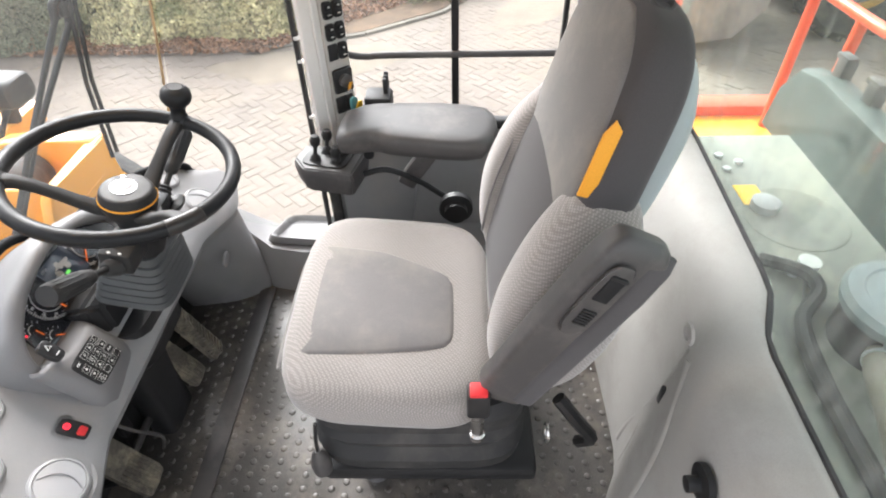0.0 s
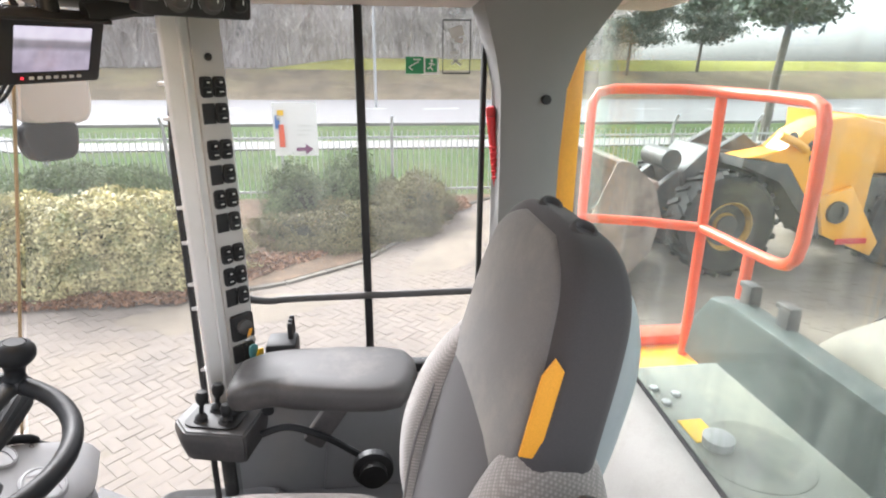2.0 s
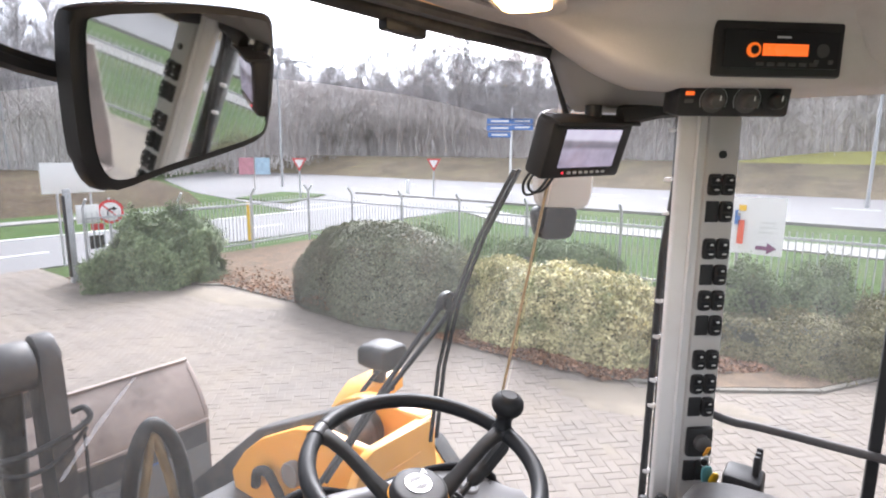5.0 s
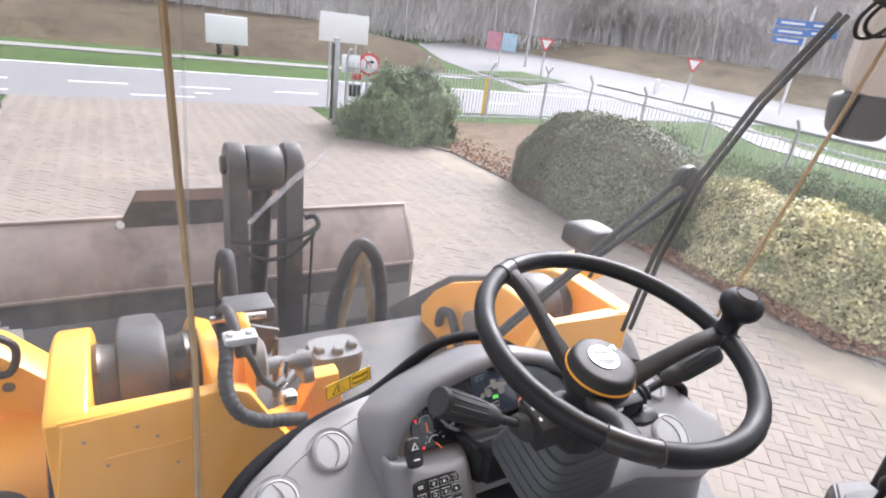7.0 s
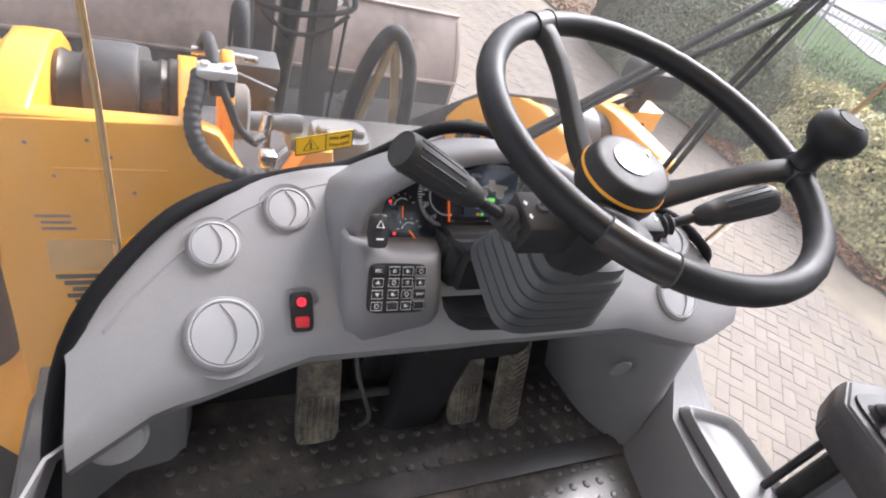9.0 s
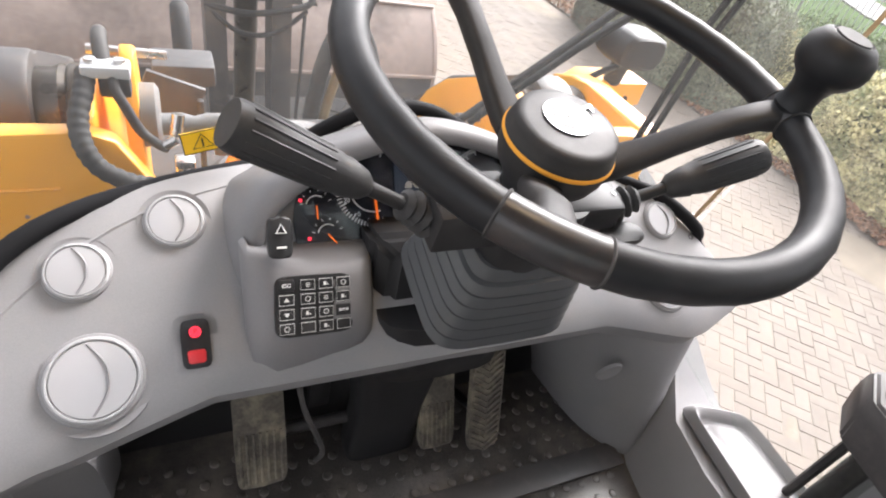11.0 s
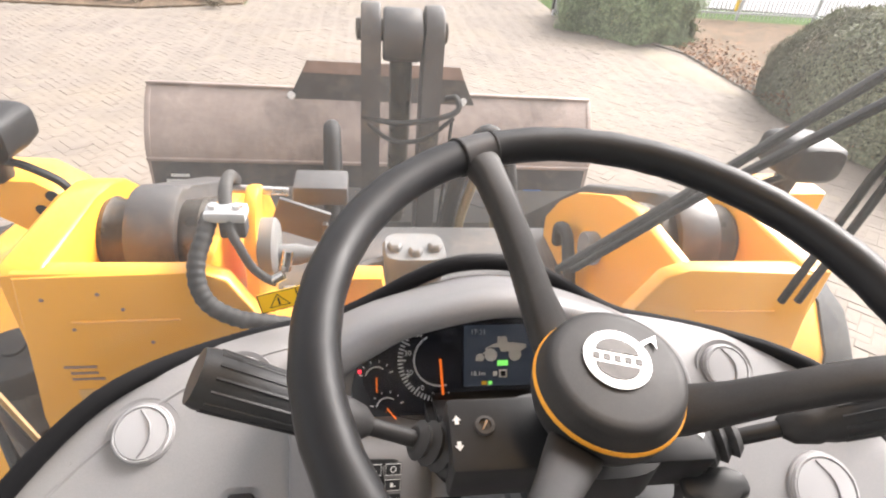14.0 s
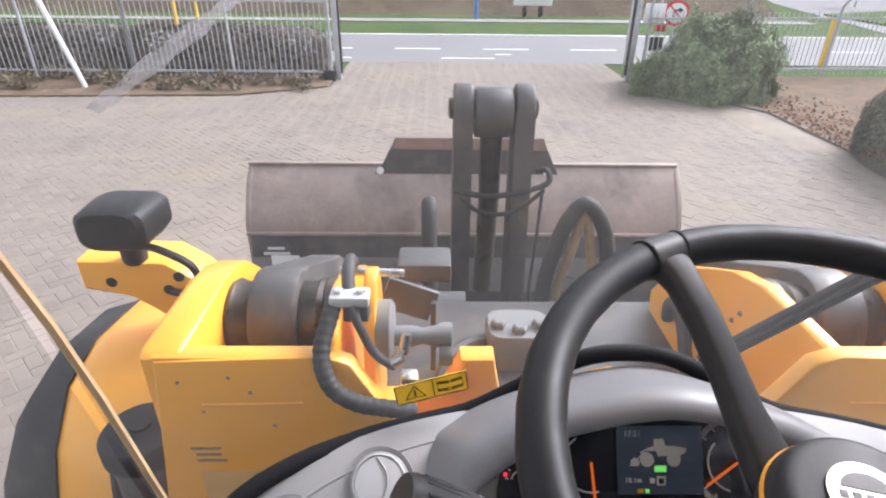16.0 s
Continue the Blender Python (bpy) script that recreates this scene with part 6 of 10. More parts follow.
# ---- driver's seat ----
seat = thing("driver_seat", (-0.03, 0.1, FLOOR), "grey cloth air-suspended driver's seat with woven bolsters", "seat")
SX = -0.032
# cushion: plain middle, woven rim


def cushion_ring(z, a, b, e=4.5, cy=0.145, tilt=0.10):
    return [V(SX + x, cy + y, z + y * tilt) for x, y in squircle(0, 0, a, b, e, 48)]


bm = B()
loft(bm, [cushion_ring(2.262, 0.222, 0.17), cushion_ring(2.27, 0.240, 0.19), cushion_ring(2.295, 0.250, 0.198), cushion_ring(2.330, 0.249, 0.197), cushion_ring(2.350, 0.238, 0.187), cushion_ring(2.359, 0.215, 0.168), cushion_ring(2.362, 0.18, 0.14), cushion_ring(2.357, 0.08, 0.07)])
cush = part("cushion", bm, M["weave"], seat, "woven cloth cushion", 80)
bm = B()
mid = [(-0.160, 0.330), (-0.150, 0.350), (-0.06, 0.354), (0.04, 0.354), (0.112, 0.349), (0.126, 0.330), (0.122, 0.25), (0.112, 0.165), (0.066, 0.055), (0.042, 0.032), (0.015, 0.026), (-0.09, 0.026), (-0.118, 0.034), (-0.132, 0.058), (-0.148, 0.15), (-0.160, 0.26)]
sm = [(p.x, p.y) for p in spline([(x, y, 0) for x, y in mid], 4, closed=True)]
rings = []
for g, dz in ((1.0, 0.0), (0.985, 0.006), (0.94, 0.010), (0.6, 0.011), (0.2, 0.010)):
    rr = []
    for x, y in sm:
        xx, yy = x * g, 0.18 + (y - 0.18) * g
        rr.append(V(SX + xx, yy, 2.356 + (yy - 0.145) * 0.10 + dz - 0.04 * max(0.0, (yy - 0.27) / 0.073) ** 2))
    rings.append(rr)
loft(bm, rings)
part("middle_panel", bm, M["seat"], cush, "plain grey middle panel", 80)
bm = B()
tube(bm, rings[0], 0.0022, 6, closed=True)
part("piping", bm, M["seat"], cush)
# backrest
BX = 0.0
BK = basis((BX, -0.098, 2.35), (-1, 0, 0), (0, -0.238, 0.971))


def back_ring(h, w, t, yoff=0.0, e=4.5):
    return [BK @ V(x, h, yoff + y) for x, y in squircle(0, 0, w, t, e, 40)]


bm = B()
prof = [(-0.04, 0.20, 0.045, 0.0), (0.0, 0.225, 0.055, 0.0), (0.08, 0.236, 0.06, 0.0), (0.18, 0.232, 0.062, 0.0), (0.26, 0.218, 0.058, 0.0), (0.32, 0.200, 0.054, -0.002), (0.39, 0.188, 0.052, -0.004), (0.46, 0.181, 0.050, -0.004), (0.51, 0.172, 0.048, -0.004), (0.545, 0.157, 0.044, -0.004), (0.570, 0.134, 0.037, -0.004), (0.585, 0.104, 0.028, -0.004), (0.591, 0.065, 0.016, -0.004)]
loft(bm, smooth([back_ring(*p) for p in prof]))
bk = part("backrest", bm, M["seat_dark"], seat, "dark grey cloth backrest", 80)
bm = B()
rings = []
for h, w, t in ((-0.02, 0.105, 0.026), (0.05, 0.11, 0.026), (0.12, 0.125, 0.026), (0.20, 0.150, 0.026), (0.28, 0.170, 0.025), (0.36, 0.170, 0.024), (0.44, 0.162, 0.023), (0.50, 0.150, 0.022), (0.535, 0.134, 0.019), (0.560, 0.104, 0.014), (0.577, 0.06, 0.008)):
    rings.append([BK @ V(x, h, 0.0275 + y) for x, y in squircle(0, 0, w, t, 6, 40)])
loft(bm, smooth(rings))
part("front_panel", bm, M["seat"], bk, "plain grey front panel", 80)
for sg in (-1, 1):
    bm = B()
    rings = []
    for h, x, w, t in ((-0.03, 0.168, 0.060, 0.055), (0.03, 0.182, 0.067, 0.084), (0.12, 0.188, 0.068, 0.100), (0.20, 0.185, 0.064, 0.098), (0.27, 0.176, 0.057, 0.086), (0.325, 0.165, 0.045, 0.066), (0.362, 0.160, 0.031, 0.044), (0.38, 0.158, 0.012, 0.016)):
        rings.append([BK @ V(sg * x + a, h, -0.008 + b_) for a, b_ in squircle(0, 0, w, t, 2.6, 36)])
    loft(bm, smooth(rings))
    bo = part("bolster", bm, M["weave"], bk, "woven side bolster", 80)
    bm = B()
    tube(bm, spline([BK @ V(sg * 0.128, 0.02, 0.070), BK @ V(sg * 0.130, 0.12, 0.078), BK @ V(sg * 0.138, 0.22, 0.072), BK @ V(sg * 0.152, 0.30, 0.058), BK @ V(sg * 0.160, 0.345, 0.046)], 5), 0.0025, 6)
    part("piping", bm, M["seat"], bo)
for x in (-0.060, 0.060):
    bm = B()
    lathe(bm, [(0.017, -0.006), (0.0165, 0.004), (0.0145, 0.0075), (0.0115, 0.0075), (0.0085, 0.003), (0.007, -0.006), (0, -0.006)], 24, BK @ pose(x + 0.006, 0.588, 0.002, -90, 0, 0) @ pose(0, 0, 0, 0, 24, 0))
    part("headrest_socket", bm, M["seat_dark"], bk, "dark round headrest socket")
LBm = basis((-0.181, -0.163, 2.765), (0.02, -0.21, 0.97), (0.12, 0.97, 0.21))
bm = B()
lb = [(-0.054, -0.011), (0.040, -0.011), (0.062, -0.002), (0.050, 0.010), (-0.042, 0.010), (-0.054, 0.004)]
prism(bm, lb, 0.005, LBm @ pose(0, 0, 0.002, 180, 0, 0), 0.001)
part("badge", bm, M["badge"], bk, "amber cloth badge on the side")
bm = B()
for k in range(5):
    box(bm, (-0.032 + k * 0.016, 0.0, -0.0038), (0.010, 0.010, 0.001), 0.001, LBm)
part("badge_bar", bm, M["print_black"], bk)
bm = B()
loft(bm, smooth([back_ring(0.06, 0.19, 0.028, -0.045, 3), back_ring(0.26, 0.172, 0.032, -0.046, 3), back_ring(0.33, 0.162, 0.045, -0.052, 3), back_ring(0.40, 0.156, 0.050, -0.056, 2.6), back_ring(0.47, 0.148, 0.048, -0.054, 2.6), back_ring(0.525, 0.125, 0.036, -0.046, 2.6), back_ring(0.55, 0.07, 0.02, -0.046, 2.6)]))
part("back_shell", bm, mat("pale_blue_grey_shell", (0.33, 0.37, 0.38), 0.5, vary=0.05), seat, "pale blue-grey back shell")
# left armrest folded up beside the backrest
AR = basis((-0.285, -0.128, 2.572), (0, -0.44, 0.90), (1, 0, 0))
ar = part("armrest", loft(B(), [[AR @ V(x, y, z + dz) for y, z in squircle(0, 0, wy, wz, 4.5, 32)] for x, wy, wz, dz in ((-0.192, 0.010, 0.020, 0.0), (-0.186, 0.018, 0.038, 0.0), (-0.165, 0.022, 0.045, 0.0), (-0.05, 0.024, 0.046, 0.0), (0.06, 0.026, 0.047, 0.0), (0.12, 0.026, 0.047, 0.0), (0.155, 0.024, 0.044, 0.0), (0.172, 0.018, 0.036, 0.0), (0.178, 0.008, 0.024, 0.0))]), M["charcoal"], seat, "charcoal armrest folded upright", 60)
bm = B()
loft(bm, [[AR @ V(x, y - 0.006, z) for y, z in squircle(0, -0.030, wy, 0.022, 3, 20)] for x, wy in ((-0.180, 0.006), (-0.170, 0.020), (-0.05, 0.024), (0.10, 0.026), (0.15, 0.020), (0.165, 0.006))])
part("armrest_pad", bm, M["seat_dark"], ar, "worn dark cloth pad")
bm = B()
prism(bm, squircle(0.080, 0.012, 0.068, 0.020, 3.5, 28), 0.006, basis(AR @ V(0, -0.028, 0), AR.to_3x3() @ V(1, 0, 0), AR.to_3x3() @ V(0, 0, 1)) @ Matrix.Translation((0, 0, -0.001)), 0.004)
hs = part("lumbar_control", bm, M["charcoal"], ar)
q = basis(AR @ V(0, -0.031, 0), AR.to_3x3() @ V(1, 0, 0), AR.to_3x3() @ V(0, 0, 1))
for k in range(6):
    bm = B()
    box(bm, (0.040 + k * 0.005, 0.011, 0.004), (0.0028, 0.020, 0.004), 0.001, q)
    part("roller_bar", bm, M["black"], hs)
bm = B()
box(bm, (0.108, 0.012, 0.002), (0.046, 0.022, 0.005), 0.002, q)
part("thumb_recess", bm, M["satin"], hs)
bm = B()
box(bm, (0.128, 0.012, 0.004), (0.005, 0.024, 0.004), 0.001, q)
part("thumb_edge", bm, M["black"], hs)
# buckle
bm = B()
box(bm, (-0.302, -0.012, 2.405), (0.034, 0.036, 0.060), 0.006, None)
bu = part("belt_buckle", bm, M["black"], seat)
bm = B()
box(bm, (-0.304, -0.012, 2.436), (0.026, 0.028, 0.008), 0.003)
part("button", bm, M["red"], bu, "red release button")
bm = B()
tube(bm, [V(-0.302, -0.012, 2.38), V(-0.297, -0.013, 2.30)], 0.011, 10)
lathe(bm, [(0.014, 0), (0.014, 0.012), (0.008, 0.016), (0, 0.016)], 12, pose(-0.297, -0.013, 2.285))
part("stalk", bm, M["chrome"], bu)
# suspension base
bm = B()
rings = []
for z, a, b_ in ((2.262, 0.20, 0.20), (2.235, 0.215, 0.215), (2.20, 0.215, 0.215), (2.19, 0.20, 0.20), (2.16, 0.215, 0.215), (2.13, 0.205, 0.205), (2.10, 0.22, 0.22), (2.06, 0.215, 0.215), (2.04, 0.19, 0.19)):
    rings.append([V(SX + x, 0.10 + y, z) for x, y in squircle(0, 0, a, b_ * 1.02, 5, 32)])
loft(bm, rings)
part("suspension_bellows", bm, M["rubber"], seat, "black rubber suspension bellows", 30)
bm = B()
box(bm, (SX, 0.08, 1.995), (0.40, 0.46, 0.05), 0.012)
box(bm, (SX, 0.06, 1.93), (0.24, 0.30, 0.14), 0.02)
part("base_frame", bm, M["black"], seat)
bm = B()
lathe(bm, [(0.03, 0), (0.034, 0.012), (0.014, 0.03), (0.012, 0.07), (0, 0.072)], 18, pose(SX - 0.125, 0.215, 1.86))
part("foot", bm, M["charcoal"], seat)
bm = B()
tube(bm, spline([(SX - 0.205, 0.29, 2.22), (SX - 0.215, 0.295, 2.17), (SX - 0.215, 0.298, 2.13)], 4), 0.004, 6)
lv = part("lever", bm, M["black"], seat)
bm = B()
lathe(bm, [(0.006, 0.0), (0.014, -0.015), (0.021, -0.05), (0.020, -0.075), (0.010, -0.088), (0, -0.09)], 18, pose(SX - 0.215, 0.298, 2.135))
part("grip", bm, M["charcoal"], lv)
# belt anchor plates between seat and bulkhead
bm = B()
tube(bm, spline([(-0.20, -0.17, 2.25), (-0.22, -0.21, 2.2), (-0.21, -0.25, 2.12), (-0.18, -0.24, 2.05)], 4), 0.014, 8)
part("belt_anchor", bm, M["black"], seat)
bm = B()
tube(bm, [V(-0.205 + 0.016 * math.cos(a), -0.16, 2.13 + 0.02 * math.sin(a)) for a in [k * math.pi / 7 for k in range(14)]], 0.004, 6, closed=True)
part("ring", bm, M["chrome"], seat)

# ---- right armrest with joysticks ----
arm = thing("control_armrest", (0.36, 0.1, 2.3), "charcoal armrest carrying a joystick box on a steel arm", "armrest")
bm = B()
AP = basis((0.42, 0.12, 2.47), (0.02, 1, 0.05), (-1, 0, 0))
out = [(-0.18, -0.085), (-0.17, 0.085), (0.02, 0.09), (0.10, 0.075), (0.175, 0.085), (0.18, -0.01), (0.16, -0.05), (0.08, -0.085)]
sm = [(p.x, p.y) for p in spline([(x, y, 0) for x, y in out], 4, closed=True)]
rings = []
for g, z in ((0.90, -0.035), (0.97, -0.03), (1.0, -0.015), (1.0, 0.0), (0.96, 0.014), (0.86, 0.02), (0.5, 0.022)):
    rings.append([AP @ V(x * g, y * g, z) for x, y in sm])
loft(bm, rings)
part("pad", bm, M["charcoal"], arm, "", 70)
bm = B()
JB = basis((0.43, 0.345, 2.345), (0.25, 1, 0), (-1, 0.25, 0))
out = [(-0.085, -0.055), (-0.085, 0.06), (0.05, 0.062), (0.095, 0.02), (0.09, -0.05)]
rings = []
for g, z in ((0.75, -0.045), (0.92, -0.04), (1.0, 0.0), (0.99, 0.022), (0.94, 0.028)):
    rings.append([JB @ V(x * g, y * g, z) for x, y in out])
loft(bm, rings)
bmesh.ops.bevel(bm, geom=list(bm.edges), offset=0.004, segments=2, affect="EDGES")
jb = part("joystick_box", bm, M["charcoal"], arm)
bm = B()
prism(bm, squircle(0.005, 0.0, 0.06, 0.042, 5, 24), 0.004, JB @ Matrix.Translation((0, 0, 0.028)), 0.001)
part("top_plate", bm, M["black"], jb)
for x, y, h in ((0.035, 0.022, 0.075), (0.02, -0.018, 0.07), (-0.02, 0.02, 0.05), (-0.025, -0.02, 0.05)):
    bm = B()
    lathe(bm, [(0.016, 0.03), (0.012, 0.036), (0.013, 0.04), (0.009, 0.046), (0.005, 0.05), (0.005, h - 0.008), (0.011, h), (0.014, h + 0.012), (0.010, h + 0.024), (0, h + 0.026)], 16, JB @ pose(x, y, 0, 6, -6, 0))
    j = part("joystick", bm, M["black"], jb)
bm = B()
lathe(bm, [(0.013, 0), (0.013, 0.014), (0, 0.015)], 14, basis((0.44, 0.245, 2.375), (0, 1, 0), (0, 0, 1)))
part("clamp_knob", bm, M["black"], arm)
bm = B()
tube(bm, spline([(0.42, 0.26, 2.33), (0.425, 0.2, 2.34), (0.43, 0.12, 2.30), (0.44, 0.05, 2.24), (0.44, 0.0, 2.22)], 5), 0.008, 8)
part("cable", bm, M["black"], arm)
bm = B()
box(bm, (0.45, 0.10, 2.36), (0.03, 0.05, 0.2), 0.008, Matrix.Translation((0, 0, 0)) @ Matrix.Translation((0.45, 0.10, 2.36)) @ Matrix.Rotation(0.6, 4, "X") @ Matrix.Translation((-0.45, -0.10, -2.36)))
part("strut", bm, M["charcoal"], arm)
bm = B()
lathe(bm, [(0.045, 0), (0.045, 0.018), (0.03, 0.022), (0.03, 0.04), (0, 0.042)], 22, basis((0.40, 0.02, 2.24), (0, 1, 0), (0, 0.2, 1)) @ pose(0, 0, 0, 180, 0, 0))
part("pivot", bm, M["black"], arm)
bm = B()
box(bm, (0.55, 0.22, 2.47), (0.07, 0.07, 0.05), 0.01)
for k in range(3):
    box(bm, (0.545 + k * 0.02, 0.20, 2.51), (0.008, 0.012, 0.05), 0.003)
solid("switch_block", bm, M["black"], "small black switch block beside the armrest", "switch block")


# ---- the loader ahead of the cab ----
front = thing("wheel_loader", (0, 1.2, 1.2), "yellow painted wheel loader front with pivot lugs", "wheel loader")
bm = B()
for sg in (-1, 1):
    plate = [(0.20, 2.04), (0.25, 2.12), (0.30, 2.185), (0.36, 2.295), (0.40, 2.31), (0.66, 2.30), (0.70, 2.0), (0.72, 1.3), (0.2, 1.3)]
    prism(bm, [(sg * x, z) for x, z in (plate if sg > 0 else plate[::-1])], 0.03, basis((0, 1.11, 0), (1, 0, 0), (0, 0, 1)), 0.004)
part("rear_plate", bm, M["yellow"], front)
for sg in (-1, 1):
    for x, top, wd_, nm in ((0.652, 2.312, 0.065, "outer_plate"), (0.405, 2.305, 0.035, "inner_plate")):
        bm = B()
        lug = [(1.086, 1.3), (1.086, top - 0.012), (1.10, top), (1.30, top), (1.37, top - 0.006), (1.44, top - 0.036), (1.50, top - 0.085), (1.545, top - 0.15), (1.56, top - 0.23), (1.5, 1.8), (1.7, 1.3)]
        if nm == "inner_plate":
            lug = lug[:3] + [(1.30, top), (1.40, top - 0.03), (1.48, top - 0.07), (1.58, top - 0.12), (1.68, top - 0.20), (1.76, top - 0.30), (1.70, 1.8), (1.75, 1.3)]
        prism(bm, lug[::-1], wd_, basis((sg * x - wd_ / 2, 0, 0), (0, 1, 0), (0, 0, 1)), 0.008)
        part(nm, bm, M["yellow"], front)
    bm = B()
    box(bm, (sg * 0.53, 1.100, 2.295), (0.27, 0.034, 0.022), 0.006)
    part("top_flange", bm, M["yellow"], front)
    bm = B()
    lathe(bm, [(0.075, -0.115), (0.08, -0.11), (0.08, -0.095), (0.074, -0.09), (0.078, -0.08), (0.072, -0.07), (0.072, 0.07), (0.078, 0.08), (0.074, 0.09), (0.08, 0.095), (0.08, 0.11), (0.075, 0.115)], 32, basis((sg * 0.53, 1.32, 2.215), (0, 1, 0), (0, 0, 1)))
    part("pivot_pin", bm, M["grease"], front, "greasy dark pivot pin")
    bm = B()
    tube(bm, [V(sg * 0.60, 1.0795, 2.215), V(sg * 0.44, 1.0795, 2.218)], 0.0025, 6)
    part("weld_seam", bm, M["yellow"], front)
bm = B()
box(bm, (-0.577, 1.079, 2.027), (0.104, 0.002, 0.075), 0, None)
part("label_plate", bm, mat("pale_orange_plate", (0.62, 0.36, 0.12), 0.5, vary=0.15, scale=30), front, "faded label plate")
bm = B()
for k in range(5):
    box(bm, (-0.58 + 0.004 * k, 1.0785, 1.975 - k * 0.017), (0.09 - 0.014 * (k % 3), 0.0015, 0.010), 0)
part("label_bars", bm, M["charcoal"], front)
bm = B()
for k in range(3):
    box(bm, (-0.612 + 0.003 * k, 1.079, 2.118 - k * 0.014), (0.05 - 0.008 * (k % 2), 0.0015, 0.005), 0)
part("stencil_bars", bm, M["rust"], front, "worn stencilled bars")
for x, z in ((-0.60, 2.20), (-0.52, 2.24), (-0.49, 2.17), (-0.63, 2.26), (-0.55, 2.27)):
    bm = B()
    lathe(bm, [(0.004, 0), (0.003, 0.002), (0, 0.0025)], 7, basis((x, 1.0805, z), (1, 0, 0), (0, 0, 1)))
    part("chip", bm, M["rust"], front, "chipped paint spot")
bm = B()
box(bm, (-0.596, 1.079, 1.82), (0.03, 0.002, 0.06), 0)
part("label_plate", bm, M["concrete"], front, "small grey label plate")
bm = B()
prism(bm, [(-0.34, 2.06), (-0.21, 2.06), (-0.18, 2.165), (-0.115, 2.165), (-0.10, 2.08), (-0.10, 1.9), (-0.34, 1.9)][::-1], 0.05, basis((0, 1.3, 0), (1, 0, 0), (0, 0, 1)), 0.01)
prism(bm, [(0.06, 1.9), (0.07, 2.10), (0.13, 2.115), (0.15, 1.9)][::-1], 0.05, basis((0, 1.3, 0), (1, 0, 0), (0, 0, 1)), 0.01)
part("cross_plate", bm, M["yellow"], front)
bm = B()
lathe(bm, [(0.038, -0.016), (0.040, -0.012), (0.040, 0.010), (0.036, 0.016)], 30, basis((0.372, 1.40, 2.135), (0, 1, 0), (0, 0, 1)))
part("pin_end", bm, M["valve_grey"], front, "grey round pin end")
bm = B()
tube(bm, spline([(0.375, 1.60, 2.02), (0.355, 1.56, 2.09), (0.350, 1.50, 2.115), (0.350, 1.46, 2.08), (0.350, 1.42, 2.03), (0.345, 1.36, 1.98)], 5), 0.016, 10)
part("hose", bm, M["rubber"], front)
for y, z in ((1.335, 2.215), (1.355, 2.185)):
    bm = B()
    lathe(bm, [(0.006, 0), (0.005, 0.004), (0, 0.005)], 8, basis((0.3875, y, z), (0, -1, 0), (0, 0, 1)))
    part("bolt_hole", bm, M["rust"], front)
bm = B()
box(bm, (0, 1.55, 1.7), (1.3, 0.5, 0.5), 0.03)
part("lower_body", bm, M["steel"], front)

# lift arms down to the bucket
for sg in (-1, 1):
    bm = B()
    poly = [(1.26, 2.10)] + [(1.33 + 0.098 * math.cos(a), 2.212 + 0.098 * math.sin(a)) for a in [3.5 - k * 2.6 / 11 for k in range(12)]] + [(1.75, 2.12), (2.6, 1.42), (3.45, 0.75), (3.4, 0.5), (3.25, 0.5), (2.3, 1.12), (1.6, 1.75)]
    prism(bm, poly[::-1], 0.09, basis((sg * 0.53 - 0.045, 0, 0), (0, 1, 0), (0, 0, 1)), 0.01)
    ob = solid("lift_arm", bm, M["steel"], "dark grey steel lift arm, scuffed and greasy", "lift arm", group="lift arms")

# rocker lever between the arms
rk = thing("rocker_lever", (0, 2.5, 1.4), "tall dark grey rocker lever with a pinned head", "rocker lever")
for sg in (-1, 1):
    bm = B()
    poly = [(2.36, 1.35), (2.42, 1.30), (2.54, 1.36), (2.58, 1.7), (2.60, 2.12)] + [(2.53 + 0.085 * math.cos(a), 2.33 + 0.095 * math.sin(a)) for a in [-0.2 + k * 3.5 / 9 for k in range(10)]] + [(2.42, 1.9), (2.38, 1.6)]
    prism(bm, poly[::-1], 0.072, basis((sg * 0.115 - 0.046, 0, 0), (0, 1, 0), (0, 0, 1)), 0.012)
    part("side_plate", bm, M["steel"], rk)
bm = B()
lathe(bm, [(0.088, -0.07), (0.095, -0.06), (0.095, 0.06), (0.088, 0.07)], 28, basis((-0.01, 2.53, 2.315), (0, 1, 0), (0, 0, 1)))
part("rod_eye", bm, M["steel"], rk)
bm = B()
lathe(bm, [(0.03, -0.17), (0.04, -0.165), (0.04, 0.165), (0.03, 0.17)], 18, basis((-0.01, 2.53, 2.33), (0, 1, 0), (0, 0, 1)))
part("pin", bm, M["grease"], rk)
bm = B()
tube(bm, [V(-0.01, 2.55, 2.24), V(0, 2.62, 1.9), V(0.0, 2.75, 1.4)], 0.045, 14)
part("cylinder_rod", bm, M["grease"], rk)
bm = B()
box(bm, (0, 2.42, 1.4), (0.30, 0.12, 0.14), 0.03)
part("cross_tube", bm, M["steel"], rk)
bm = B()
tube(bm, spline([(-0.16, 2.44, 2.03), (0.0, 2.42, 2.015), (0.2, 2.45, 2.05), (0.21, 2.48, 2.1), (0.17, 2.5, 2.09)], 5), 0.012, 8)
tube(bm, spline([(-0.15, 2.44, 2.02), (-0.05, 2.41, 1.95), (0.08, 2.42, 1.95), (0.2, 2.45, 2.03)], 5), 0.009, 8)
part("hose", bm, M["rubber"], rk)
bm = B()
tube(bm, spline([(0.2, 2.48, 2.05), (0.185, 2.44, 1.8), (0.17, 2.4, 1.55), (0.22, 2.36, 1.42), (0.3, 2.33, 1.4)], 5), 0.007, 8)
part("hose", bm, M["rubber"], rk)
bm = B()
